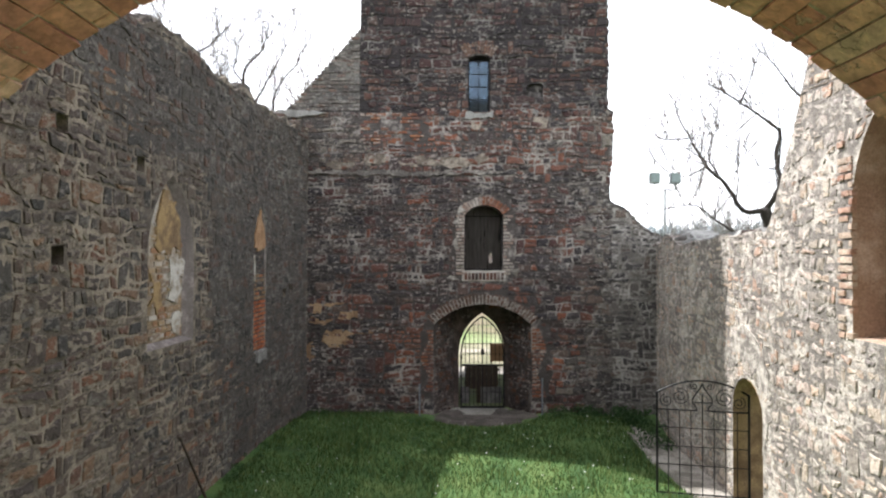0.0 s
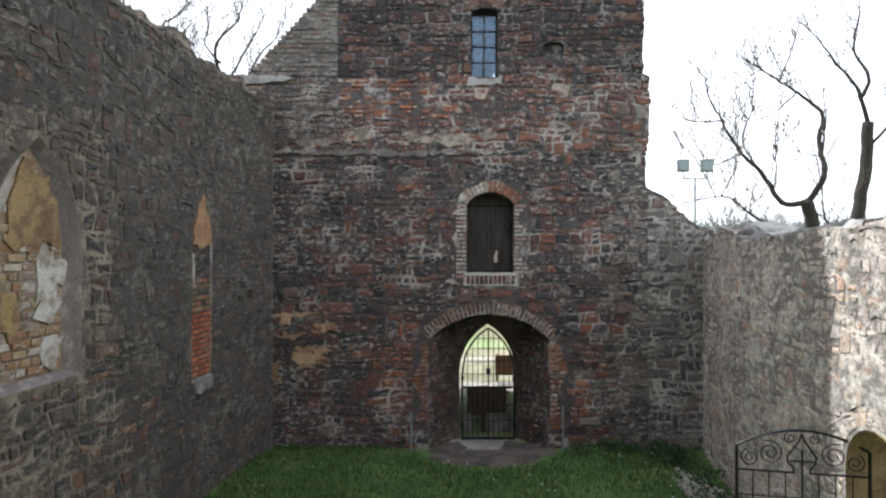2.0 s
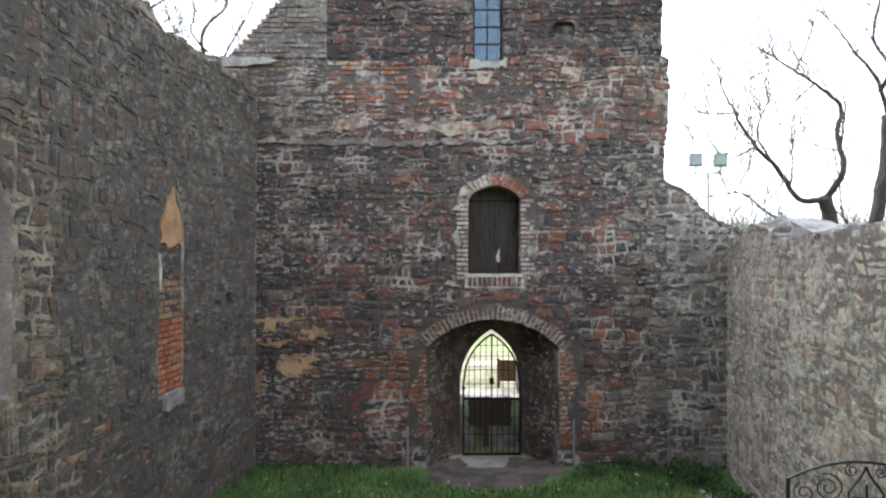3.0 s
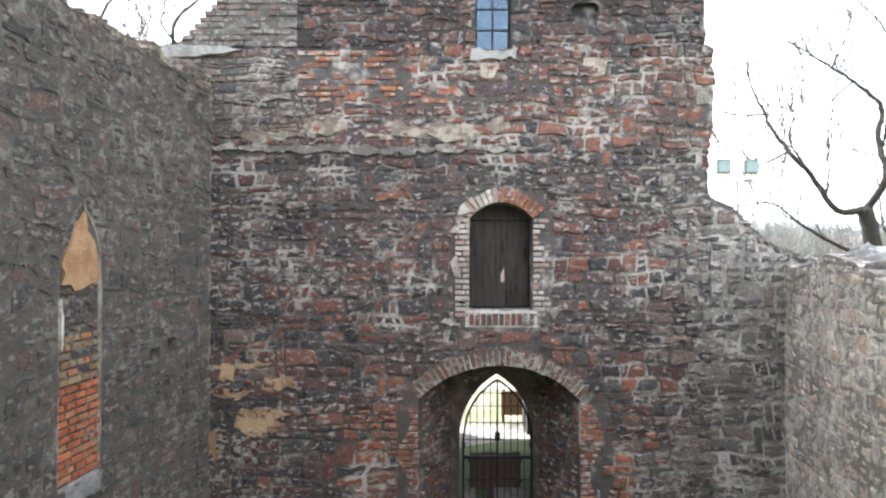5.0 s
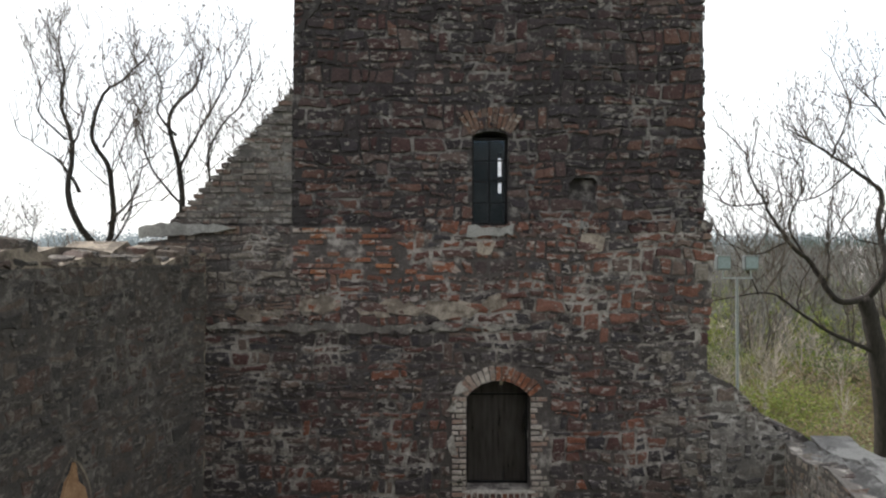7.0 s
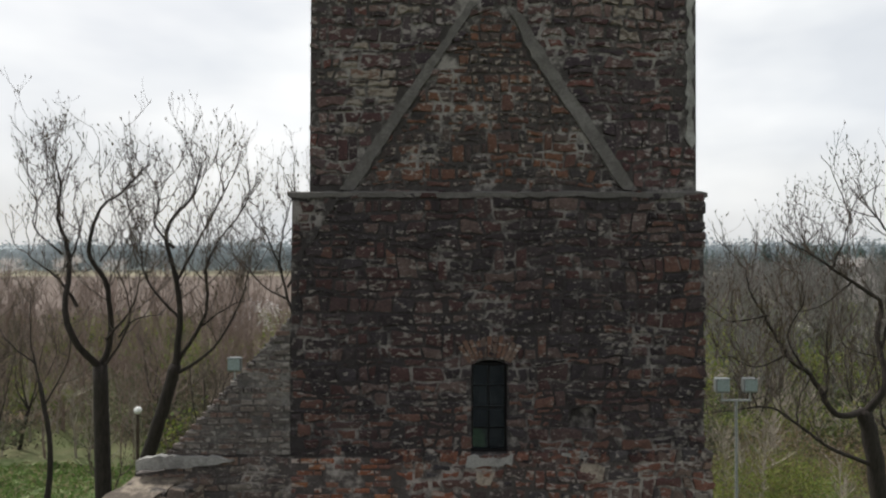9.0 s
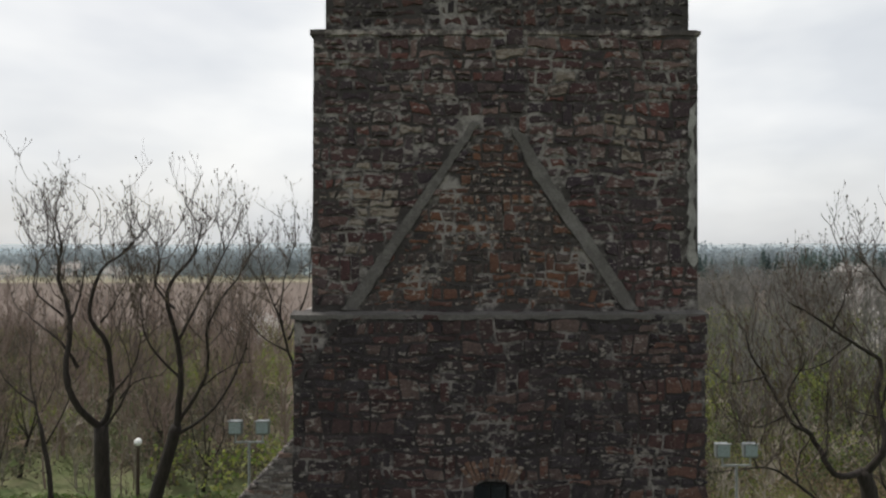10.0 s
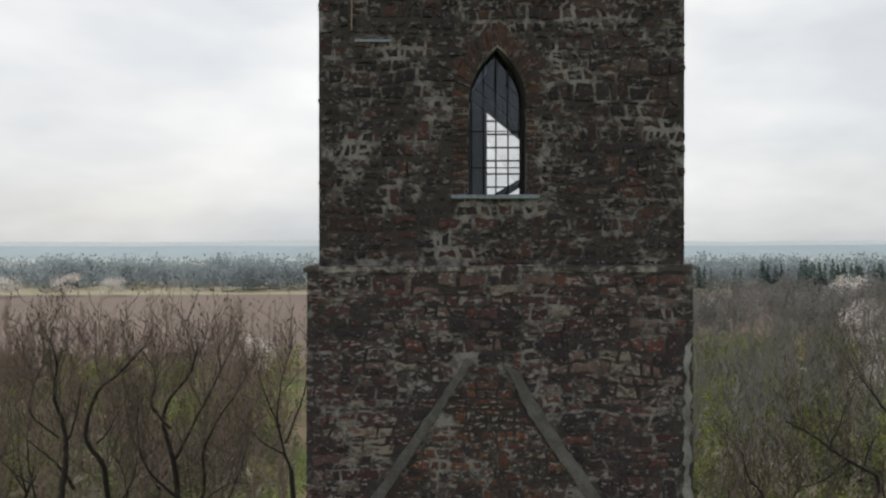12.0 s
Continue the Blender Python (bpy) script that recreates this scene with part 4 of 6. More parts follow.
for p in stones(STAGE2, [V_LEFT, V_RIGHT, TRIANGLE, [(4.05, 12.6), (4.4, 12.4), (4.4, 15.2), (4.12, 14.9)]], (-1.9, 4.3, 11.86, 16.3), 0.33, 0.155, rng, 0.016, (0.004, 0.032), 0.2):
    u, v, _ = p[0][-1]
    k = max(q * math.exp(-((u - a) / w) ** 2 - ((v - b) / h) ** 2) for a, b, w, h, q in ((-1.1, 13.6, 0.55, 0.5, 0.85), (-1.4, 12.9, 0.4, 0.35, 0.5), (0.2, 14.8, 0.8, 0.25, 0.3), (3.0, 14.6, 0.4, 0.4, 0.4), (2.2, 15.5, 0.9, 0.35, 0.3)))
    (tan_ if rng.random() < k else mid_).append(p)
lay(stage2, F2, mid_, lambda u, v: False, STONE_MID, "stone", "middle_stonework")
lay(stage2, F2, tan_, lambda u, v: True, STONE_TAN)
lay(stage2, F2, stones(TRIANGLE, [], (-1.3, 3.3, 11.86, 14.8), 0.25, 0.125, rng, 0.012, (0.004, 0.026)), lambda u, v: False, STONE_RED, "stone", "gable_filling")
HOOD = arch_loop(0.46, 1.92, 17.40, 18.85, 20.22, 14, True)
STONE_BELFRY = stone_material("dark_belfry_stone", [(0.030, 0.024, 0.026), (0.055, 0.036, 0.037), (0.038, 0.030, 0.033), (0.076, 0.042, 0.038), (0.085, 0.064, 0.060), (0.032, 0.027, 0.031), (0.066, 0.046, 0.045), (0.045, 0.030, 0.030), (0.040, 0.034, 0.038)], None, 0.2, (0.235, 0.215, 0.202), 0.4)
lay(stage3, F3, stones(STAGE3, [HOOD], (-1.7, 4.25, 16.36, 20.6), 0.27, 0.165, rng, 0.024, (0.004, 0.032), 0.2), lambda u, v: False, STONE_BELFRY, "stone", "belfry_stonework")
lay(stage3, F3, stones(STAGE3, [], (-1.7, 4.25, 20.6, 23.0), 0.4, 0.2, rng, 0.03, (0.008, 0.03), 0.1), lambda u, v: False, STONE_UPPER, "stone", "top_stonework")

# inside of the gate recess
FP = wall_frame(0, 16.66, 1, 16.66)
lay(passage, FP, [p for p in stones(INNER, [widened(GATE_ARCH, 0.04)], (-0.4, 2.6, -0.3, 3.1), 0.30, 0.15, rng, 0.015, (-0.012, 0.012)) if rng.random() < 0.55], lambda u, v: False, STONE_RED, "stone", "passage_stonework")
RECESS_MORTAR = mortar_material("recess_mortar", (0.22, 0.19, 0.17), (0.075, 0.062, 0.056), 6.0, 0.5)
for p, q, back in (((-0.16, 15.77), (0.36, 16.63), (-0.18, 16.63)), ((1.84, 16.63), (2.33, 15.77), (2.35, 16.63))):
    bm = bmesh.new()
    ring = [[bm.verts.new((x, y, z)) for x, y in (p, q, back)] for z in (-0.4, 2.72)]
    for k in range(3):
        bm.faces.new((ring[0][k], ring[0][(k + 1) % 3], ring[1][(k + 1) % 3], ring[1][k]))
    bmesh.ops.recalc_face_normals(bm, faces=bm.faces[:])
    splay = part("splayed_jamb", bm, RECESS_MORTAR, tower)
    fm = wall_frame(*p, *q)
    lay(splay, fm, stones([(0.02, -0.3), (0.98, -0.3), (0.98, 2.5), (0.02, 2.5)], [], (0, 1.0, -0.3, 2.5), 0.25, 0.12, rng, 0.013, (0.0, 0.03)), lambda u, v: False, STONE_RED, "stone", "recess_stonework")

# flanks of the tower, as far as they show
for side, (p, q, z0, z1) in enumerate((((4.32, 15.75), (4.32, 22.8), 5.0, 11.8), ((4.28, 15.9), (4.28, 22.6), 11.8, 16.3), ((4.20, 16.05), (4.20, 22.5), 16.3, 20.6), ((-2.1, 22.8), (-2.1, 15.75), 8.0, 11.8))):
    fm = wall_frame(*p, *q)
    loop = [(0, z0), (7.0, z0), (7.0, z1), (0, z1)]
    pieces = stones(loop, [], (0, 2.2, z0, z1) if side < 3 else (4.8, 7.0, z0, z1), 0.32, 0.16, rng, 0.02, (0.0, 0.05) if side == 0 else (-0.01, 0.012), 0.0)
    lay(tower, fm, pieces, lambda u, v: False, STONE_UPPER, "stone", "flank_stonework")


def raised(name, loop, m, d, mat, parent, rough=0.35, seed=0, label=""):
    """A skin of mortar or plaster with a ragged outline, proud of the wall by d."""
    r = random.Random(seed)
    pts = []
    for (a, b), (x, y) in zip(loop, loop[1:] + loop[:1]):
        n = max(1, int(math.hypot(x - a, y - b) / 0.1))
        for i in range(n):
            pts.append((a + (x - a) * i / n + r.uniform(-0.5, 0.5) * rough * 0.1, b + (y - b) * i / n + r.uniform(-0.5, 0.5) * rough * 0.1))
    return part(name, slab(pts, [], d + 0.02, m @ Matrix.Translation((0, 0, d)), name), mat, parent, label)


# bricks
raised("return_mortar", [(4.42, -0.3), (5.85, -0.3), (5.85, 4.35), (5.42, 4.55), (5.1, 4.76), (4.74, 5.17), (4.42, 5.3)], F, 0.005, mortar_material("pale_grey_mortar", (0.42, 0.395, 0.365), (0.19, 0.175, 0.16), 6.0, 0.47), front, 0.2, 33)
WHITE_MORTAR = mortar_material("white_mortar", (0.54, 0.51, 0.47), (0.32, 0.29, 0.265), 6.0, 0.46)
_arch = segment_loop(-0.17, 2.34, 2.2, 2.22, 2.74, 24)[2:]
_ring = [(1.085 + (x - 1.085) * 1.135, 0.97 + (z - 0.97) * 1.135) for x, z in _arch]
raised("arch_mortar", _arch + _ring[::-1], F, 0.010, WHITE_MORTAR, front, 0.2, 30)
lay(front, F, ring_bricks(-0.17, 2.34, 2.22, 2.74, 0.28, 0.094, rng), lambda u, v: True, BRICK_DULL, "arch_brick")
halves = ring_bricks(0.62, 1.60, 5.05, 5.30, 0.23, 0.085, rng)
lay(front, F, [p for p in halves if p[0][-1][0] < 1.06], lambda u, v: True, BRICK_WHITE, "arch_brick")
lay(front, F, [p for p in halves if p[0][-1][0] >= 1.06], lambda u, v: True, BRICK, "arch_brick")
lay(front, F, course_bricks(0.38, 0.615, 3.5, 5.06, rng, 0.235, 0.075), lambda u, v: True, BRICK_WHITE, "jamb_brick")
lay(front, F, course_bricks(1.605, 1.9, 3.5, 5.06, rng, 0.27, 0.075, right=lambda v: 1.80 + 0.11 * math.sin(v * 9.0)), lambda u, v: True, BRICK_WHITE, "jamb_brick")
sill = []
for i in range(11):
    a = 0.60 + 0.094 * i
    q = [(a + 0.01, 3.37), (a + 0.082, 3.37), (a + 0.082, 3.56), (a + 0.01, 3.56)]
    sill.append(prism(q, (a + 0.046, 3.465), -0.04, rng.uniform(0.02, 0.05), 0.006, rng, 0.002))
lay(front, F, sill, lambda u, v: True, STONE_WARM, "sill_brick")
part("sill_mortar", slab([(0.55, 3.34), (1.68, 3.34), (1.68, 3.61), (0.55, 3.61)], [], 0.03, F @ Matrix.Translation((0, 0, 0.012)), "sill_mortar"), WHITE_MORTAR, front)
lay(front, F, course_bricks(-0.5, -0.18, 0.5, 2.12, rng, 0.26, 0.082, left=lambda v: -0.42 - 0.1 * math.sin(v * 6.0)), lambda u, v: True, BRICK, "jamb_brick")
lay(front, F, course_bricks(2.35, 2.7, 0.35, 2.15, rng, 0.26, 0.082, right=lambda v: 2.62 + 0.1 * math.sin(v * 5.0)), lambda u, v: True, BRICK, "jamb_brick")
lay(front, F, course_bricks(-2.1, -0.3, 6.96, 7.70, rng, 0.27, 0.08, keep=0.58, right=lambda v: -0.35 - 0.7 * max(0, v - 7.2) + 0.2 * math.sin(v * 21)), lambda u, v: True, BRICK, "brick")
raised("gable_mortar", [(-2.11, 7.75), (-2.11, 9.78), (-3.93, 7.75)], F, 0.006, mortar_material("gable_mortar", (0.19, 0.178, 0.168), (0.10, 0.093, 0.088), 6.0), shaft, 0.1, 70)
lay(shaft, F, course_bricks(-4.0, -2.1, 7.74, 9.9, rng, 0.25, 0.085, (0.0, 0.04), left=lambda v: -2.1 - (9.85 - v) * 0.9), lambda u, v: True, BRICK_GREY, "gable_brick")
# relieving fan over the narrow window
fan = ring_bricks(0.66, 1.31, 9.14, 9.24, 0.34, 0.075, rng)
lay(shaft, F, fan, lambda u, v: True, BRICK_DULL, "arch_brick")
# belfry window dressings, in darker brick
BRICK_DARK = stone_material("dark_brick", [(0.052, 0.037, 0.034), (0.070, 0.040, 0.034), (0.046, 0.036, 0.034), (0.085, 0.047, 0.036), (0.056, 0.034, 0.030)], None, 0.15, (0.2, 0.18, 0.165), 0.2)
lay(stage3, F3, course_bricks(0.48, 0.735, 17.45, 18.9, rng, 0.25, 0.08), lambda u, v: True, BRICK_DARK, "jamb_brick")
lay(stage3, F3, course_bricks(1.665, 1.95, 17.45, 18.9, rng, 0.27, 0.08, right=lambda v: 1.86 + 0.08 * math.sin(v * 8)), lambda u, v: True, BRICK_DARK, "jamb_brick")
hood = []
for sgn in (-1, 1):
    for i in range(13):
        def edge(k, r):
            x, z = lancet(k, 0.46 + r, 0.95 + r * 1.5)
            return 1.2 + sgn * x, 18.87 + z
        k0, k1 = (i + 0.08) / 13, (i + 0.92) / 13
        q = [edge(k0, 0.01), edge(k1, 0.01), edge(k1, 0.27), edge(k0, 0.27)]
        q = q if sgn < 0 else q[::-1]
        hood.append(prism(q[::-1] if sgn < 0 else q[::-1], (sum(a for a, _ in q) / 4, sum(b for _, b in q) / 4), -0.04, rng.uniform(0.0, 0.03), 0.006, rng, 0.002))
lay(stage3, F3, hood, lambda u, v: True, BRICK_DARK, "arch_brick")

MORTAR_SCAR = mortar_material("grey_roof_scar", (0.159, 0.150, 0.144), (0.116, 0.109, 0.104), 5.0, 0.5)
raised("roof_scar", V_LEFT, F2, 0.045, MORTAR_SCAR, stage2, 0.3, 1, "sloping grey mortar scar of a lost roof")
raised("roof_scar", V_RIGHT, F2, 0.045, MORTAR_SCAR, stage2, 0.3, 2, "sloping grey mortar scar of a lost roof")
raised("roof_scar", SCAR, F, 0.03, MORTAR_UPPER, front, 0.5, 3)
for k, (x, z, w, h) in enumerate(((-2.62, 1.85, 0.42, 0.26), (-3.1, 2.3, 0.3, 0.1), (-2.35, 2.45, 0.34, 0.12), (-3.2, 2.62, 0.2, 0.14), (-1.95, 2.0, 0.2, 0.08), (-3.35, 1.5, 0.12, 0.28), (-2.75, 2.75, 0.24, 0.08))):
    raised("plaster_patch", [(x - w, z - h * 0.3), (x - w * 0.3, z - h), (x + w * 0.8, z - h * 0.6), (x + w, z + h * 0.4), (x + w * 0.2, z + h), (x - w * 0.7, z + h * 0.7)], F, 0.022, PLASTER_TAN, front, 1.2, 60 + k, "flaking tan plaster patch")
raised("plaster_patch", [(4.12, 12.6), (4.24, 12.4), (4.24, 15.2), (4.16, 14.9)], F2, 0.02, MORTAR_CAP, stage2, 0.8, 5)
TAN_LIME = mortar_material("tan_lime_skin", (0.36, 0.31, 0.26), (0.17, 0.14, 0.115), 5.0, 0.46)
for k, (x, z, w, h) in enumerate(((-0.6, 6.42, 0.5, 0.13), (0.35, 6.4, 0.45, 0.15), (-1.7, 6.5, 0.35, 0.14), (1.1, 6.5, 0.2, 0.12), (-2.6, 6.35, 0.4, 0.1), (2.6, 7.45, 0.2, 0.14), (0.9, 7.35, 0.16, 0.14))):
    raised("lime_patch", [(x - w, z - h * 0.3), (x - w * 0.3, z - h), (x + w * 0.8, z - h * 0.6), (x + w, z + h * 0.4), (x + w * 0.2, z + h), (x - w * 0.7, z + h * 0.7)], F, 0.026, TAN_LIME, front, 1.2, 40 + k)
raised("string_course", [(-3.44, 6.10), (-1.0, 6.06), (1.6, 6.12), (1.6, 6.17), (-1.0, 6.17), (-3.44, 6.20)], F, 0.045, mortar_material("pale_lime_band", (0.32, 0.295, 0.265), (0.14, 0.125, 0.115), 7.0, 0.5), front, 0.9, 6, "pale worn mortar band")
raised("window_ledge", [(0.62, 7.56), (1.36, 7.58), (1.34, 7.71), (0.66, 7.71)], F, 0.04, MORTAR_CAP, front, 0.8, 7)
raised("niche_ledge", [(2.12, 7.68), (2.55, 7.70), (2.52, 7.77), (2.14, 7.78)], F, 0.03, MORTAR_CAP, front, 0.8, 8)
part("niche_back", box(bmesh.new(), 2.1, 2.75, 15.88, 15.95, 7.9, 8.6), MORTAR_UPPER, front)


def set_off(z, x0, x1, y0, y1, rise):
    """The sloping mortar weathering where the tower steps in."""
    bm = bmesh.new()
    r = random.Random(int(z * 10))
    n = 40
    rows = []
    for i in range(n + 1):
        x = x0 + (x1 - x0) * i / n
        j = r.uniform(-0.02, 0.02)
        rows.append([bm.verts.new(p) for p in ((x, y0 - 0.03 + j, z - 0.07 + j), (x, y0 - 0.03 + j, z), (x, y1 + 0.05, z + rise + j), (x, y1 + 0.05, z - 0.07))])
    for a, b in zip(rows, rows[1:]):
        for k in range(4):
            bm.faces.new((a[k], b[k], b[(k + 1) % 4], a[(k + 1) % 4]))
    bm.faces.new(rows[0])
    bm.faces.new(rows[-1][::-1])
    bmesh.ops.recalc_face_normals(bm, faces=bm.faces[:])
    return bm


part("ledge", set_off(11.80, -2.14, 4.38, 15.75, 15.90, 0.05), MORTAR_SCAR, tower, "weathered grey mortar ledge")
part("ledge", set_off(16.28, -1.86, 4.33, 15.90, 16.05, 0.04), MORTAR_TOWER, tower, "weathered mortar ledge")
raised("cap_stone", [(-4.45, 7.52), (-3.3, 7.60), (-2.95, 7.68), (-3.3, 7.73), (-4.1, 7.76), (-4.45, 7.68)], F, 0.09, MORTAR_CAP, front, 0.35, 9, "pale capping slab at the gable's foot")

# ---- rubble of the nave walls ----
rng = random.Random(21)
lp = stones(LEFT, [widened(lw1, 0.03), widened(lw2, 0.03)] + holes_left[2:], (0, LEFT_LEN, -0.2, 7.6), 0.28, 0.138, rng, 0.013, (0.002, 0.020), 0.25, 0.75)
# stones get a darker palette towards the wall's far, upper part
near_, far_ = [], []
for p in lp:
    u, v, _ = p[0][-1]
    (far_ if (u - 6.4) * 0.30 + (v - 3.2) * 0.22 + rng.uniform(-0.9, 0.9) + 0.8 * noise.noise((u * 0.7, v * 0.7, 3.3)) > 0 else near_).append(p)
# darker mortar under the far, upper stones, with a ragged edge
MORTAR_DARK = mortar_material("dark_grey_mortar", (0.205, 0.189, 0.170), (0.090, 0.082, 0.075), 5.0, 0.515)
dark_zone = [(4.2, 7.12), (4.9, 6.3), (5.6, 5.75), (6.5, 5.45), (8.6, 5.45), (8.95, 4.6), (8.75, 3.4), (9.0, 2.3), (9.2, 1.4), (9.2, 0.5), (9.5, -0.2), (LEFT_LEN - 0.05, -0.2), (LEFT_LEN - 0.05, 7.12)]
ragged_edge = random.Random(17)
rim = []
for (a, b), (x, y) in zip(dark_zone[:10], dark_zone[1:11]):
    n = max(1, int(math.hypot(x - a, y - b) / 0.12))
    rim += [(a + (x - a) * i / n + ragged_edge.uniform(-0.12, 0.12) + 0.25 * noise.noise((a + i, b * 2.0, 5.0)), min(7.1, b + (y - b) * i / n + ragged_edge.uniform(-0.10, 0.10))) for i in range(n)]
dark_zone = rim + dark_zone[10:]
part("stained_mortar", slab(dark_zone, [widened(lw2, 0.02), holes_left[-1], holes_left[-2]], 0.02, FL @ Matrix.Translation((0, 0, 0.004)), "stained_mortar"), MORTAR_DARK, wall_left)
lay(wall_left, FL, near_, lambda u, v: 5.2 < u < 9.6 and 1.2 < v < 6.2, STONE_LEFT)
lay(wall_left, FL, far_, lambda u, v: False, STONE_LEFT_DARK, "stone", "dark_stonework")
rp = stones(RIGHT, [widened(door, 0.05), widened(rniche, 0.02), [(8.50, 3.0), (8.80, 3.0), (8.80, 5.3), (8.50, 5.3)]], (0, 11.0, -0.2, 7.5), 0.23, 0.115, rng, 0.017, (-0.004, 0.013), 0.2, 0.8)
lay(wall_right, FR, rp, lambda u, v: 3.4 < u < 8.6 and v > 0.7, STONE_RIGHT)
lay(wall_right, FR, course_bricks(8.52, 8.80, 3.0, 5.3, rng, 0.26, 0.085, keep=0.6), lambda u, v: True, stone_material("pale_red_brick", [(0.40, 0.26, 0.20), (0.37, 0.22, 0.165), (0.43, 0.31, 0.24), (0.45, 0.36, 0.29)], None, 0.3, (0.55, 0.47, 0.38), 0.7), "jamb_brick")


def blind_niche(name, loop, inner, m, depth, mat_side, mat_back, parent, label):
    """Splayed reveals and a back wall for a blocked window."""
    bm = bmesh.new()
    a = [bm.verts.new(m @ Vector((u, v, 0.0))) for u, v in loop]
    b = [bm.verts.new(m @ Vector((u, v, -depth))) for u, v in inner]
    n = len(a)
    for i in range(n):
        bm.faces.new((a[i], a[(i + 1) % n], b[(i + 1) % n], b[i]))
    bmesh.ops.recalc_face_normals(bm, faces=bm.faces[:])
    bmesh.ops.reverse_faces(bm, faces=bm.faces[:])
    ob = part(name, bm, mat_side, parent, label)
    part("niche_back", slab([(u * 1.0, v) for u, v in widened(inner, 0.02)], [], 0.05, m @ Matrix.Translation((0, 0, -depth + 0.004)), "niche_back"), mat_back, ob)
    return ob


w1in = arch_loop(6.98, 8.02, 2.70, 3.95, 5.06, 12, True)
PLASTER_LILAC = mortar_material("grey_lilac_plaster", (0.36, 0.318, 0.305), (0.20, 0.172, 0.162), 4.5, 0.5)
n1 = blind_niche("blocked_window", lw1, w1in, FL, 0.12, PLASTER_LILAC, PLASTER, wall_left, "blocked pointed window with flaking pale plaster")
OCHRE = mortar_material("ochre_plaster", (0.36, 0.25, 0.125), (0.20, 0.135, 0.08), 6.0)
LIMEWASH = mortar_material("white_limewash", (0.60, 0.57, 0.53), (0.34, 0.29, 0.235), 6.0, 0.46)
FN = FL @ Matrix.Translation((0, 0, -0.115))
FILL = stone_material("mottled_brick_fill", [(0.36, 0.27, 0.17), (0.28, 0.20, 0.13), (0.44, 0.39, 0.33), (0.20, 0.15, 0.115), (0.30, 0.17, 0.10), (0.50, 0.46, 0.41), (0.24, 0.19, 0.15)], None, 0.3, (0.52, 0.48, 0.43), 0.6)


FILL_BROWN = stone_material("ochre_brown_brick", [(0.20, 0.13, 0.075), (0.25, 0.16, 0.09), (0.17, 0.12, 0.085), (0.28, 0.20, 0.12), (0.30, 0.13, 0.07)], None, 0.2, (0.30, 0.25, 0.19), 0.5)
TAN_SKIN = mortar_material("smooth_tan_plaster", (0.40, 0.25, 0.145), (0.30, 0.175, 0.095), 4.0, 0.45)


def in_arch(p):
    x, z = p[0][-1][0], p[0][-1][1]
    return z < 3.95 or abs(x - 7.5) < 0.52 * (1 - ((z - 3.95) / 1.11) ** 1.4) - 0.08


lay(n1, FN, [p for p in course_bricks(7.0, 8.0, 2.73, 4.95, rng, 0.27, 0.085, (0.004, 0.026), 0.8) if in_arch(p)], lambda u, v: True, FILL, "brick")
raised("plaster_patch", [(7.16, 4.1), (7.5, 3.95), (7.86, 4.1), (7.9, 4.45), (7.68, 4.85), (7.5, 4.98), (7.3, 4.7)], FN, 0.03, OCHRE, n1, 1.8, 10)
raised("plaster_patch", [(7.55, 3.3), (7.8, 3.2), (7.98, 3.4), (7.99, 3.9), (7.84, 4.08), (7.58, 3.98), (7.62, 3.6)], FN, 0.03, LIMEWASH, n1, 1.8, 11)
raised("plaster_patch", [(7.7, 2.78), (7.98, 2.76), (7.99, 3.05), (7.78, 3.1)], FN, 0.028, LIMEWASH, n1, 1.6, 12)
raised("plaster_patch", [(7.03, 3.2), (7.3, 3.1), (7.36, 3.5), (7.1, 3.65)], FN, 0.026, OCHRE, n1, 1.8, 13)
w2in = arch_loop(10.95, 11.64, 1.98, 4.25, 5.0, 10, True)
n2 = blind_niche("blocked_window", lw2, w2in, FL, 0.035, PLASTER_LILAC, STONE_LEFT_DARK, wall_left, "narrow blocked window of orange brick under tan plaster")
F2N = FL @ Matrix.Translation((0, 0, -0.03))
ORANGE = stone_material("orange_brick", [(0.36, 0.118, 0.055), (0.31, 0.10, 0.05), (0.40, 0.14, 0.062), (0.27, 0.095, 0.05), (0.33, 0.16, 0.09)], None, 0.12, (0.34, 0.22, 0.15), 0.3)
lay(n2, F2N, course_bricks(10.93, 11.66, 2.0, 3.02, rng, 0.24, 0.075), lambda u, v: True, ORANGE, "brick")
lay(n2, F2N, course_bricks(10.93, 11.66, 3.05, 3.6, rng, 0.22, 0.08, keep=0.9), lambda u, v: True, FILL_BROWN, "brick")
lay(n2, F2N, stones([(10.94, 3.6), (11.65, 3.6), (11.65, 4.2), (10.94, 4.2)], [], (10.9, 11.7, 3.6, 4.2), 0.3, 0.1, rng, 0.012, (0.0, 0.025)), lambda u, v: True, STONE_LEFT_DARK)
raised("plaster_patch", [(10.99, 4.12), (11.3, 4.07), (11.6, 4.14), (11.62, 4.36), (11.52, 4.6), (11.43, 4.72), (11.41, 4.93), (11.3, 4.97), (11.2, 4.76), (11.1, 4.6), (10.99, 4.4)], F2N, 0.035, TAN_SKIN, n2, 0.9, 14, "smooth tan plaster")
raised("lime_patch", [(10.93, 3.45), (10.97, 3.45), (10.98, 3.9), (10.95, 4.0)], FL, 0.012, LIMEWASH, n2, 0.4, 15)
raised("sill_stone", [(11.02, 1.76), (11.58, 1.74), (11.66, 1.93), (11.08, 1.96)], FL, 0.06, MORTAR_CAP, wall_left, 0.8, 12)
rin = arch_loop(8.83, 10.24, 3.05, 4.5, 5.72, 12, True)
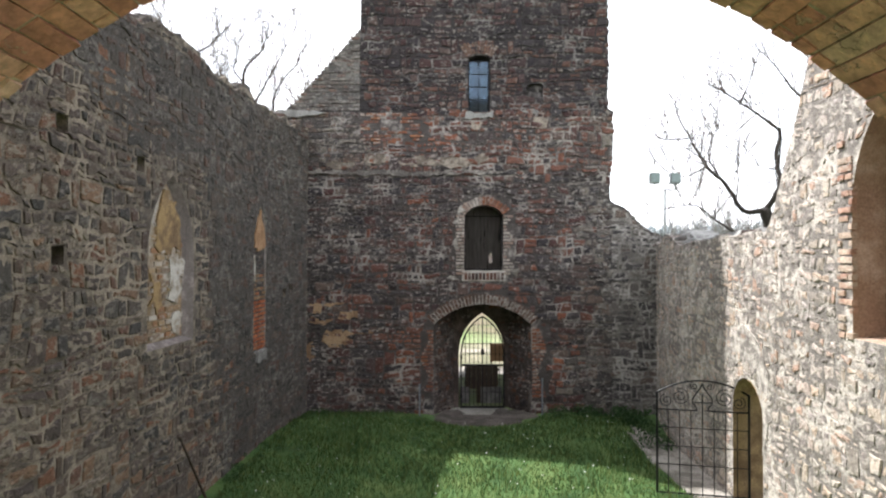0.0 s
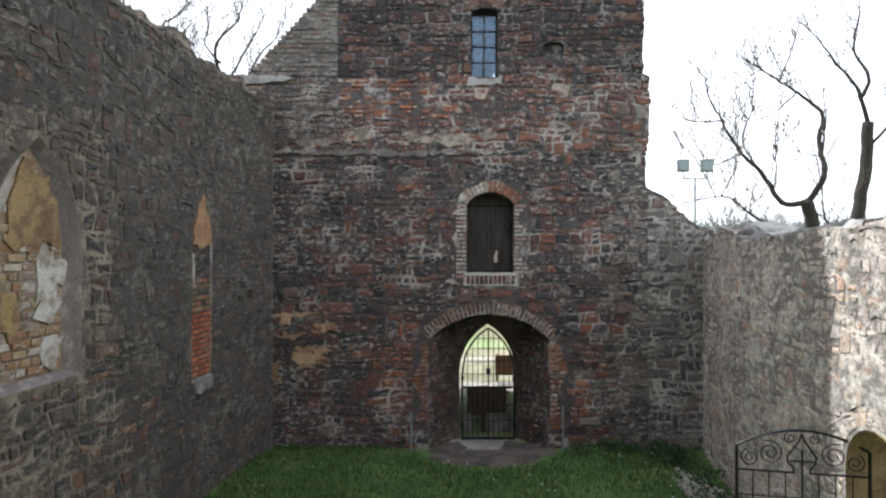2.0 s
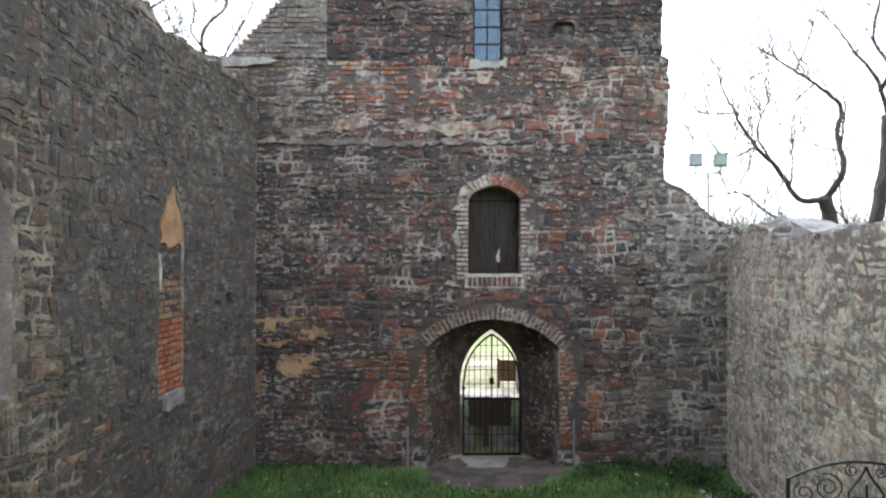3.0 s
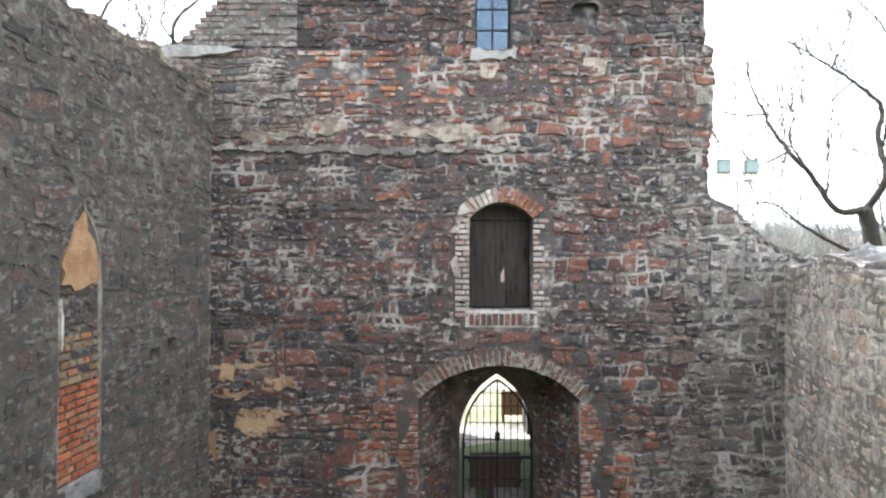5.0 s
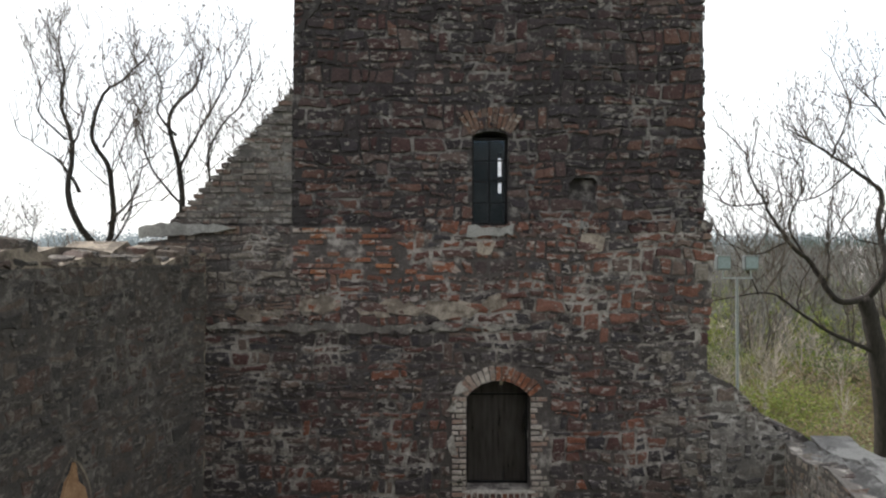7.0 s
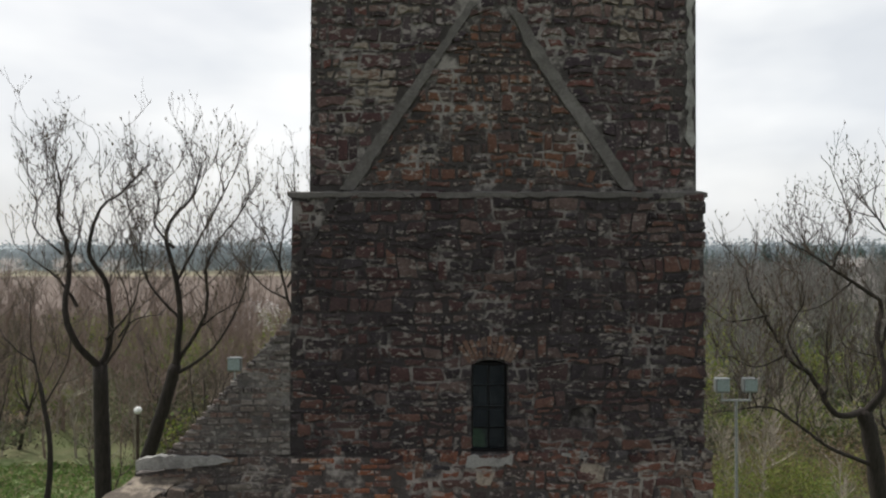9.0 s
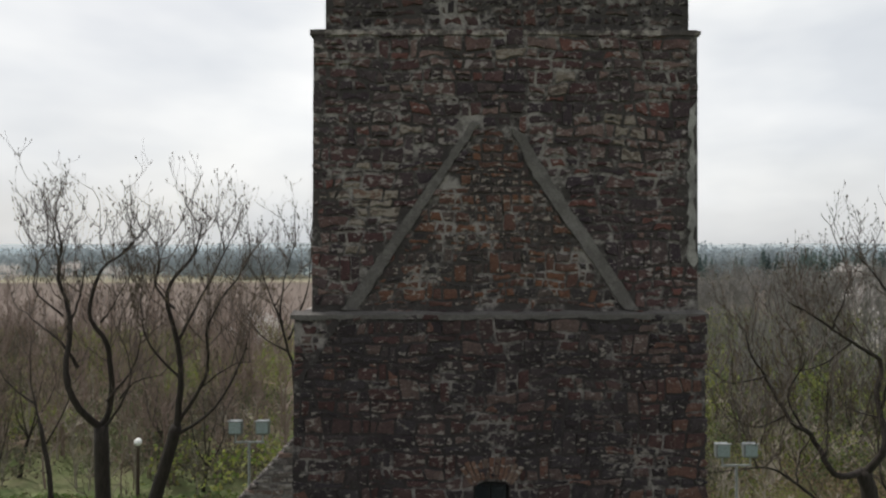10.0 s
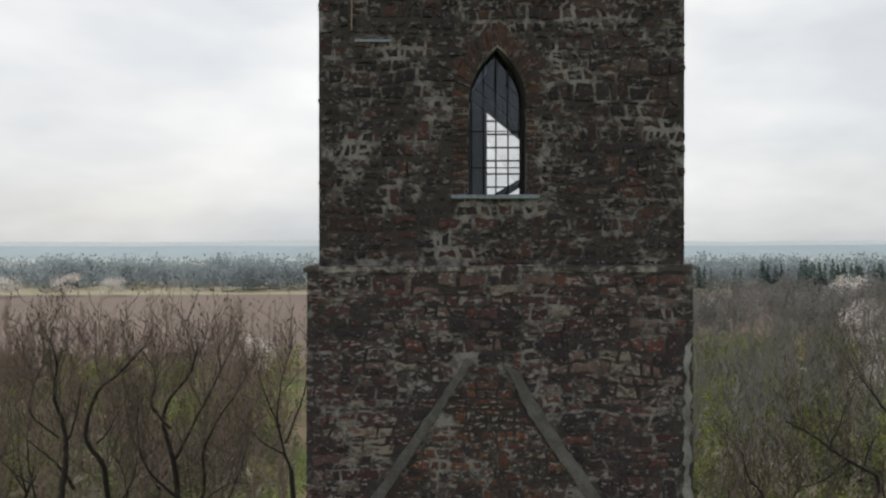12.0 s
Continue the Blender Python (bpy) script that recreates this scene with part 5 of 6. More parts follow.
n3 = blind_niche("blocked_window", rniche, rin, FR, 0.34, mortar_material("rose_reveal", (0.50, 0.38, 0.30), (0.36, 0.24, 0.17), 2.0), mortar_material("rose_plaster", (0.46, 0.37, 0.31), (0.36, 0.26, 0.20), 2.0), wall_right, "blocked pointed window with brick reveals")
lay(n3, FR @ Matrix.Translation((0, 0, -0.33)), course_bricks(8.85, 10.2, 3.06, 3.5, rng, 0.26, 0.085), lambda u, v: True, BRICK, "brick")
# doorway dressing and the dark beyond it
DOOR_STONE = mortar_material("brown_door_reveal", (0.36, 0.26, 0.14), (0.22, 0.15, 0.085), 4.0)
bm = bmesh.new()
prev = None
door_in = widened(door, -0.014)
for u, v in [door_in[1]] + door_in[2:] + [door_in[0]]:
    cur = [bm.verts.new(FR @ Vector((u, v, d))) for d in (0.004, -1.0)]
    if prev:
        bm.faces.new((prev[0], cur[0], cur[1], prev[1]))
    prev = cur
bmesh.ops.recalc_face_normals(bm, faces=bm.faces[:])
part("door_reveal", bm, DOOR_STONE, wall_right, "worn brown plaster door reveal")
lay(wall_right, FR, [p for p in ring_bricks(5.50, 6.66, 1.6, 2.08, 0.16, 0.11, rng, (0.0, 0.012))], lambda u, v: True, STONE_RIGHT, "arch_stone")
raised("plaster_patch", [(5.15, 2.1), (5.5, 2.12), (5.9, 2.3), (6.4, 2.2), (6.7, 1.6), (6.62, 1.0), (6.9, 1.7), (6.7, 2.5), (6.1, 2.9), (5.4, 2.6)], FR, 0.012, MORTAR_RIGHT, wall_right, 0.9, 13)


# the mortar cap that slopes over the low wall
def wall_cap():
    bm = bmesh.new()
    r = random.Random(5)
    rows = []
    tops = [p for p in RIGHT if 4.0 < p[1] < 4.6 and p[0] <= 6.9]
    tops = sorted(tops)
    n = 110
    for i in range(n + 1):
        u = 0.05 + 6.7 * i / n
        z = np.interp(u, [p[0] for p in tops], [p[1] for p in tops])
        line = []
        for k in range(15):
            d = -0.08 - 0.95 * k / 14
            rise = 0.13 * math.sin(math.pi * (k / 14) ** 0.8) - 0.06
            j = 0.08 * noise.noise((u * 2.3, d * 3.0, 4.0)) + 0.08 * noise.noise((u * 6.0, d * 7.0, 9.0)) + 0.045 * noise.noise((u * 14.0, d * 14.0, 2.0))
            line.append(bm.verts.new(FR @ Vector((u, z + rise + j, d))))
        rows.append(line)
    for a, b in zip(rows, rows[1:]):
        for k in range(14):
            bm.faces.new((a[k], b[k], b[k + 1], a[k + 1]))
    bmesh.ops.recalc_face_normals(bm, faces=bm.faces[:])
    part("wall_cap", bm, CAP_ROUGH, wall_right, "grey cement cap sloping over the wall", True)


wall_cap()
# loose stones along the broken tops of both walls
def top_stones(length, edge, depths, m, mat, parent, seed, w0, w1):
    r = random.Random(seed)
    pieces = []
    for d in depths:
        u = 0.1
        while u < length - 0.1:
            w, h = r.uniform(w0, w1), r.uniform(0.07, 0.17)
            z = edge(u + w / 2) - r.uniform(0.0, 0.05)
            q, c = dress([(u, z - 0.05), (u + w, z - 0.05), (u + w + r.uniform(-0.03, 0.03), z + h * r.uniform(0.5, 1.0)), (u + w * r.uniform(0.3, 0.7), z + h), (u + r.uniform(-0.02, 0.03), z + h * r.uniform(0.4, 0.9))], r, 0.006)
            back = d - r.uniform(0.0, 0.05)
            vs, fs = prism(q, c, -0.22, r.uniform(-0.01, 0.02), 0.03, r, 0.02)
            pieces.append(([(a, b, e + back) for a, b, e in vs], fs))
            u += w * r.uniform(0.8, 1.25)
    tagged(part("top_stones", loose_mesh("top_stones", pieces, m), mat, parent), kind="stuff")


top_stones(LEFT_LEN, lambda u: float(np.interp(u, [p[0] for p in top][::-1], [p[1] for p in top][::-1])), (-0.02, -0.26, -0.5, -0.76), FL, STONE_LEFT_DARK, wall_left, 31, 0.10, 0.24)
crest = sorted(p for p in RIGHT if p[1] > 4.0 and p[0] < 9.0)
top_stones(6.9, lambda u: float(np.interp(u, [p[0] for p in crest], [p[1] for p in crest])) - 0.05, (-0.01,), FR, STONE_GREY, wall_right, 32, 0.09, 0.22)
LIME_RAG = mortar_material("ragged_lime", (0.42, 0.39, 0.355), (0.19, 0.17, 0.15), 7.0, 0.47)
for s, (x, z, w, h) in enumerate(((0.40, 4.85, 0.07, 0.10), (0.38, 4.3, 0.05, 0.13), (0.45, 3.75, 0.07, 0.07), (1.85, 4.5, 0.06, 0.12), (0.52, 5.22, 0.08, 0.05), (0.3, 3.4, 0.10, 0.05), (1.95, 3.55, 0.07, 0.06))):
    raised("lime_patch", [(x - w, z - h * 0.3), (x - w * 0.3, z - h), (x + w * 0.8, z - h * 0.6), (x + w, z + h * 0.4), (x + w * 0.2, z + h), (x - w * 0.7, z + h * 0.7)], F, 0.034, LIME_RAG, front, 1.6, 80 + s)

# brick soffit of the chancel arch
bm = bmesh.new()
prev = None
for i in range(49):
    w = math.pi * i / 48
    cur = [bm.verts.new((k * math.cos(w), y, 3.04 + k * math.sin(w))) for k, y in ((1.793, 0.605), (1.793, 1.695), (1.81, 1.695), (1.81, 0.605))]
    if prev:
        for k in range(4):
            bm.faces.new((prev[k], cur[k], cur[(k + 1) % 4], prev[(k + 1) % 4]))
    prev = cur
bmesh.ops.recalc_face_normals(bm, faces=bm.faces[:])
part("arch_mortar", bm, mortar_material("pale_arch_mortar", (0.56, 0.44, 0.35), (0.38, 0.27, 0.20), 5.0), chancel)
rng = random.Random(41)
pieces = []
R_ARCH = 1.8
n = 86
for i in range(n):
    y, k = 0.6 - 0.12 * (i % 2), 0
    while y < 1.69:
        y1 = min(y + rng.choice((0.26, 0.26, 0.13)), 1.7)
        if y1 > 0.62 and y1 - y > 0.04:
            a0, a1 = R_ARCH * math.pi * (i + 0.03) / n, R_ARCH * math.pi * (i + 0.97) / n
            yy = max(y, 0.6)
            q = [(a0, yy + 0.003), (a1, yy + 0.003), (a1, y1 - 0.003), (a0, y1 - 0.003)]
            vs, fs = prism(q, ((a0 + a1) / 2, (yy + y1) / 2), -0.02, rng.uniform(0.011, 0.018), 0.005, rng, 0.002)
            vs = [((R_ARCH - d) * math.cos(s / R_ARCH), t, 3.04 + (R_ARCH - d) * math.sin(s / R_ARCH)) for s, t, d in vs]
            pieces.append((vs, fs))
        y = y1
lay(chancel, Matrix(), pieces, lambda u, v: True, stone_material("light_arch_brick", [(0.60, 0.30, 0.225), (0.54, 0.255, 0.20), (0.62, 0.36, 0.27), (0.50, 0.235, 0.18), (0.60, 0.40, 0.31)], None, 0.0, (0.56, 0.38, 0.29), 0.0), "arch_brick", "arch_bricks")

# both nave walls swing round into the corners beside the tower
def bend(wall, side, y0, amount, power):
    for ob in [wall] + list(wall.children_recursive):
        me = ob.data
        if max((v.co.y for v in me.vertices), default=0.0) < y0:
            continue
        if len(me.vertices) < 4000 and min(v.co.y for v in me.vertices) < y0:
            bm = bmesh.new()
            bm.from_mesh(me)
            for i in range(9):
                bmesh.ops.bisect_plane(bm, geom=bm.verts[:] + bm.edges[:] + bm.faces[:], plane_co=(0, y0 + (15.75 - y0) * i / 9, 0), plane_no=(0, 1, 0))
            bm.to_mesh(me)
            bm.free()
        for v in me.vertices:
            k = max(0.0, (v.co.y - y0) / (15.75 - y0))
            v.co.x += side * amount * k ** power
        me.update()


bend(wall_left, 1, 13.4, 0.26, 1.4)
bend(wall_right, 1, 12.6, 0.44, 1.4)

# ---- iron gate of the side doorway ----
def side_gate():
    """An open garden gate: a lattice leaf with scrolls and a cross in its arched head."""
    g = tagged(new("garden_gate"), "open black wrought-iron lattice gate with a cross", "gate")
    a, b = Vector((3.685, 10.40, 0)), Vector((5.10, 10.10, 0))
    d = (b - a).normalized()
    L = (b - a).length

    def at(s, z, o=0.0):
        p = a + d * s
        return (p.x + d.y * o, p.y - d.x * o, z)

    def head(s):
        k = (s - L / 2) / (L / 2)
        return 1.665 + 0.22 * (1 - k * k)

    z0 = -0.05
    for s in (0.0, L):
        part("stile", rod(bmesh.new(), at(s, z0), at(s, head(s) + 0.01), 0.019, seg=6), IRON, g)
    part("head_bar", tube(bmesh.new(), [at(L * i / 18, head(L * i / 18)) for i in range(19)], 0.017), IRON, g)
    c = L / 2
    for s0, s1 in ((0, c - 0.085), (c + 0.085, L)):
        part("rail", rod(bmesh.new(), at(s0, 1.38), at(s1, 1.38), 0.014), IRON, g)
    part("bottom_rail", rod(bmesh.new(), at(0, z0 + 0.03), at(L, z0 + 0.03), 0.014), IRON, g)
    for i in range(1, 8):
        s = L * i / 8
        part("upright_bar", rod(bmesh.new(), at(s, z0), at(s, 1.38 if i != 4 else 1.30), 0.008, seg=5), IRON, g)
    for z in (1.08, 0.77, 0.46):
        part("cross_bar", rod(bmesh.new(), at(0, z), at(L, z), 0.008, seg=5), IRON, g)
    cross = part("cross", rod(bmesh.new(), at(c, 1.16, 0.01), at(c, 1.66, 0.01), 0.012), IRON, g)
    part("cross_arm", rod(bmesh.new(), at(c - 0.13, 1.52, 0.01), at(c + 0.13, 1.52, 0.01), 0.012), IRON, cross)
    for sg in (-1, 1):
        part("ogee_bar", tube(bmesh.new(), [at(c + sg * x, z) for x, z in ((0.0, 1.84), (0.03, 1.76), (0.09, 1.67), (0.16, 1.57), (0.15, 1.50), (0.10, 1.44), (0.085, 1.38))], 0.012), IRON, g)
        for cx, cz, r0, turn, wind in ((0.35, 1.60, 0.15, 2.0, 1), (0.13, 1.79, 0.065, 1.5, -1), (0.57, 1.53, 0.11, 1.7, -1)):
            pts = []
            for i in range(25):
                t = i / 24
                w = wind * turn * 2 * math.pi * t + 1.2
                r = r0 * (1 - 0.82 * t)
                pts.append(at(c + sg * (cx + r * math.cos(w)), cz + r * math.sin(w)))
            part("scroll", tube(bmesh.new(), pts, 0.008, 4), IRON, g)
    return g


side_gate()
stake = tagged(new("stake"), "thin dark stake leaning against the rubble wall", "stake")
part("shaft", rod(bmesh.new(), (-3.42, 9.35, -0.05), (-3.62, 8.55, 1.42), 0.022, 0.016, 6), WOOD_DARK, stake)


# ---- floodlights ----
LAMP_BODY = plain("dull_grey_housing", (0.16, 0.175, 0.18), 0.5, 0.2)
LAMP_GLASS = plain("floodlight_glass", (0.24, 0.29, 0.30), 0.3)
GREY_PAINT = plain("grey_galvanised_steel", (0.25, 0.262, 0.265), 0.5, 0.2)


def floodlight(x, y, z, base, label, sides=(-1, 1)):
    f = tagged(new("floodlight"), label, "floodlight", "floodlights")
    part("pole", rod(bmesh.new(), (x, y, base), (x, y, z - 0.42), 0.055, 0.042, 8), GREY_PAINT, f)
    part("cross_arm", box(bmesh.new(), x - 0.44, x + 0.44, y - 0.025, y + 0.025, z - 0.46, z - 0.41), GREY_PAINT, f)
    for s in sides:
        cx = x + s * 0.40
        part("bracket", box(bmesh.new(), cx - 0.02, cx + 0.02, y - 0.02, y + 0.02, z - 0.41, z - 0.2), GREY_PAINT, f)
        lamp = part("lamp_head", box(bmesh.new(), cx - 0.20, cx + 0.20, y - 0.08, y + 0.12, z - 0.21, z + 0.21, 0.03), LAMP_BODY, f)
        part("lamp_glass", box(bmesh.new(), cx - 0.17, cx + 0.17, y - 0.095, y - 0.081, z - 0.15, z + 0.18), LAMP_GLASS, lamp)
        part("lamp_hood", box(bmesh.new(), cx - 0.21, cx + 0.21, y - 0.13, y - 0.06, z + 0.195, z + 0.215, 0.006), GREY_PAINT, lamp)
    return f


floodlight(8.72, 23.7, 7.05, ground_height(8.7, 23.7) - 0.1, "two grey floodlights on a tall steel pole")
floodlight(-5.45, 24.4, 7.55, ground_height(-5.45, 24.4) - 0.1, "two grey floodlights on a steel pole beyond the gable")
lp_ = tagged(new("lamp_post"), "small white globe lamp on a thin dark post", "lamp post")
gz = ground_height(-17.2, 41.7)
part("post", rod(bmesh.new(), (-17.2, 41.7, gz - 0.1), (-17.2, 41.7, 1.55), 0.10, 0.08, 8), WOOD_DARK, lp_)
bm = bmesh.new()
bmesh.ops.create_uvsphere(bm, u_segments=10, v_segments=6, radius=0.22, matrix=Matrix.Translation((-17.2, 41.7, 1.72)))
part("globe", bm, plain("white_globe", (0.75, 0.75, 0.73), 0.4), lp_, "", True)

# ---- what shows through the passage ----
GRAVEL = mortar_material("pale_gravel", (0.265, 0.242, 0.195), (0.187, 0.168, 0.129), 1.2)


def strip(name, x0, x1, y0, y1, mat, label, lift=0.03):
    bm = bmesh.new()
    n, k = 14, 6
    rows = [[bm.verts.new((x0 + (x1 - x0) * i / n, y0 + (y1 - y0) * j / k, ground_height(x0 + (x1 - x0) * i / n, y0 + (y1 - y0) * j / k) + lift)) for i in range(n + 1)] for j in range(k + 1)]
    for a, b in zip(rows, rows[1:]):
        for i in range(n):
            bm.faces.new((a[i], a[i + 1], b[i + 1], b[i]))
    tagged(part(name, bm, mat), label, "path", kind="structure")


DRY = mortar_material("pale_dry_grass", (0.195, 0.176, 0.121), (0.113, 0.113, 0.062), 1.6)
strip("dry_lawn", -2.5, 4.5, 22.85, 28.4, DRY, "pale dry spring lawn behind the tower")
strip("gravel_path", -2.9, 4.8, 28.5, 30.4, GRAVEL, "pale gravel path beyond the tower", 0.05)
strip("dry_bank", -3.8, 5.6, 30.5, 36.0, DRY, "pale dry grass bank beyond the path", 0.05)
board = tagged(new("notice_board"), "brown wooden notice board on two legs behind the tower", "sign")
bz = ground_height(2.2, 23.3)
part("panel", box(bmesh.new(), 1.87, 2.55, 23.28, 23.32, 0.0, 0.67, 0.01), plain("brown_board", (0.24, 0.155, 0.09), 0.7), board)
for x in (1.93, 2.49):
    part("leg", box(bmesh.new(), x - 0.03, x + 0.03, 23.33, 23.39, bz - 0.1, 0.7, 0.006), WOOD_DARK, board)

# ---- trees ----
def bark_material(name, a, b):
    m, n, l, p = material(name, 0.95)
    pos = position(n)
    mp = n.new("ShaderNodeMapping")
    mp.inputs["Scale"].default_value = (9, 9, 2)
    l.new(pos, mp.inputs["Vector"])
    g = noise_node(n, l, mp.outputs["Vector"], 2.0, 6.0, 0.7)
    r = ramp_node(n, [(0.3, a), (0.7, b)])
    l.new(g, r.inputs["Fac"])
    l.new(r.outputs["Color"], p.inputs["Base Color"])
    bump(n, l, p, g, 0.8, 0.03)
    return m


def leaf_material(name, palette, rough=0.7):
    m, n, l, p = material(name, rough)
    r = ramp_node(n, [(i / len(palette), c) for i, c in enumerate(palette)], "CONSTANT")
    l.new(piece_random(n, l), r.inputs["Fac"])
    l.new(r.outputs["Color"], p.inputs["Base Color"])
    thin = n.new("ShaderNodeBsdfTranslucent")
    l.new(r.outputs["Color"], thin.inputs["Color"])
    both = n.new("ShaderNodeMixShader")
    l.new(p.outputs[0], both.inputs[1])
    l.new(thin.outputs[0], both.inputs[2])
    l.new(both.outputs[0], n["Material Output"].inputs["Surface"])
    return m


BARK = bark_material("dark_bark", (0.014, 0.012, 0.011), (0.044, 0.037, 0.032))
TWIG = bark_material("twig_bark", (0.060, 0.050, 0.044), (0.130, 0.106, 0.090))
BUD = leaf_material("young_buds", [(0.085, 0.070, 0.045), (0.064, 0.054, 0.036), (0.105, 0.085, 0.054), (0.078, 0.058, 0.044)])


class Soup:
    """Vertices and faces gathered for one mesh."""

    def __init__(self):
        self.v, self.f = [], []

    def limb(self, pts, r0, r1, seg=5):
        n, o = len(pts), len(self.v)
        for i, p in enumerate(pts):
            d = (pts[min(i + 1, n - 1)] - pts[max(i - 1, 0)]).normalized()
            u = d.cross(Vector((0.31, 0.95, 0.05))).normalized()
            w = d.cross(u)
            r = r0 + (r1 - r0) * (i / (n - 1)) ** 0.7
            for k in range(seg):
                t = 2 * math.pi * k / seg
                self.v.append(tuple(p + u * (r * math.cos(t)) + w * (r * math.sin(t))))
        for i in range(n - 1):
            for k in range(seg):
                a, b = o + i * seg + k, o + i * seg + (k + 1) % seg
                self.f.append((a, b, b + seg, a + seg))
        self.f.append(tuple(o + (n - 1) * seg + k for k in range(seg)))

    def leaf(self, p, d, length, width, rng):
        u = d.cross(Vector((rng.uniform(-1, 1), rng.uniform(-1, 1), rng.uniform(-1, 1)))).normalized()
        o = len(self.v)
        self.v += [tuple(p), tuple(p + d * length * 0.5 + u * width * 0.5), tuple(p + d * length), tuple(p + d * length * 0.5 - u * width * 0.5)]
        self.f.append((o, o + 1, o + 2, o + 3))

    def mesh(self, name):
        me = bpy.data.meshes.new(name)
        me.from_pydata(self.v, [], self.f)
        me.update()
        return me


def wander(start, d, length, rng, steps, bend=0.35, lift=0.12):
    pts, p = [start], start
    for _ in range(steps):
        d = (d + Vector((rng.uniform(-bend, bend), rng.uniform(-bend, bend), rng.uniform(-bend, bend) * 0.8 + lift))).normalized()
        p = p + d * (length / steps)
        pts.append(p)
    return pts, d


LEVELS = ((3.5, 1.4, 0.024), (1.75, 2.4, 0.0115), (0.85, 3.7, 0.007))


def twigs(soup, buds, pts, rng, level, size):
    """Side branches along a limb, forking down to budding tips."""
    n = len(pts)
    length, dense, r0 = LEVELS[level]
    total = sum((b - a).length for a, b in zip(pts, pts[1:]))
    for _ in range(max(2, int(total * dense))):
        i = rng.randint(max(0, n // 5), n - 2)
        p = pts[i].lerp(pts[i + 1], rng.random())
        t = (pts[i + 1] - pts[i]).normalized()
        d = (t * 0.55 + Vector((rng.uniform(-1.15, 1.15), rng.uniform(-1, 1), rng.uniform(-0.25, 1.05)))).normalized()
        q, e = wander(p, d, length * size * rng.uniform(0.5, 1.2) * (1.15 - 0.7 * i / n if level == 0 else 1.0), rng, 6 - level, 0.32, 0.16)
        soup.limb(q, r0, r0 * 0.45, 4 if level == 0 else 3)
        if level < 2:
            twigs(soup, buds, q, rng, level + 1, size)
        for s in range(2 if level else 1):
            tip = (e * 0.6 + Vector((rng.uniform(-0.5, 0.5), rng.uniform(-0.5, 0.5), 0.9))).normalized()
            buds.leaf(q[-1].lerp(q[-2], rng.random() * 0.6 * s), tip, rng.uniform(0.08, 0.15), rng.uniform(0.022, 0.04), rng)


def spurs(soup, buds, pts, rng, size):
    """Short upright shoots with fat buds, thick along the outer half of a limb."""
    n = len(pts)
    total = sum((b - a).length for a, b in zip(pts, pts[1:]))
    for _ in range(int(total * 3.2)):
        i = min(n - 2, int(n * (0.15 + 0.85 * rng.random())))
        p = pts[i].lerp(pts[i + 1], rng.random())
        d = Vector((rng.uniform(-0.8, 0.8), rng.uniform(-0.8, 0.8), rng.uniform(0.3, 1.2))).normalized()
        q, e = wander(p, d, size * rng.uniform(0.5, 1.5), rng, 4, 0.3, 0.22)
        soup.limb(q, 0.010, 0.005, 3)
        for k in range(3):
            b = q[1 + k]
            f = (e + Vector((rng.uniform(-0.9, 0.9), rng.uniform(-0.9, 0.9), rng.uniform(0.2, 0.9)))).normalized()
            w, h = wander(b, f, size * rng.uniform(0.2, 0.5), rng, 2, 0.25, 0.2)
            soup.limb(w, 0.006, 0.0035, 3)
            buds.leaf(w[-1], (h * 0.5 + Vector((0, 0, 0.8))).normalized(), rng.uniform(0.09, 0.16), rng.uniform(0.03, 0.05), rng)


def bare_tree(label, limbs, y, seed, reach=0.7):
    """A leafless tree with budding twigs. limbs: (radius at foot, radius at tip, (x, z) on the way...); the first is the trunk."""
    r = random.Random(seed)
    t = tagged(new("tree"), label, "tree", "bare trees round the ruin")
    limbs = [(a, c, *[(u, v if v < 12.3 else 12.3 + (v - 12.3) * 0.62) for u, v in way]) for a, c, *way in limbs]
    crown, buds, stem = Soup(), Soup(), None
    for k, (r0, r1, *way) in enumerate(limbs):
        pts = [Vector((a, y + (0.25 * noise.noise((a * 0.9, b * 0.5, seed)) if k == 0 else 0.8 * noise.noise((a * 0.9 + k, b * 0.5, seed))), b)) for a, b in way]
        if k:
            pts[0].y = y + 0.25 * noise.noise((way[0][0] * 0.9, way[0][1] * 0.5, seed))
        fine = []
        ends = [pts[0]] + pts + [pts[-1]]
        for o, a, b, c in zip(ends, ends[1:], ends[2:], ends[3:]):
            for i in range(5):
                w = i / 5
                q = 0.5 * (2 * a + (b - o) * w + (2 * o - 5 * a + 4 * b - c) * w * w + (3 * a - o - 3 * b + c) * w ** 3)
                fine.append(q + Vector((r.uniform(-1, 1), r.uniform(-1, 1), 0)) * (0.03 if i else 0.0))
        fine.append(pts[-1])
        s = Soup()
        r0, r1 = r0 * (0.92 if k == 0 else 0.60), r1 * (0.85 if k == 0 else 0.38)
        s.limb(fine, r0, r1, 8 if k == 0 else 7)
        ob = part("trunk" if k == 0 else "limb", s.mesh("trunk"), BARK, t if k == 0 else stem, "", True)
        stem = stem or ob
        if k or len(limbs) == 1:
            twigs(crown, buds, fine, r, 0, reach)
            spurs(crown, buds, fine, r, reach)
    o, k = len(crown.v), len(crown.f)
    crown.v += buds.v
    crown.f += [tuple(i + o for i in f) for f in buds.f]
    me = crown.mesh("crown")
    me.materials.append(TWIG)
    me.materials.append(BUD)
    me.polygons.foreach_set("material_index", [0] * k + [1] * (len(crown.f) - k))
    part("crown", me, TWIG, t)
    return t


def g(x, y):
    return ground_height(x, y) - 0.15


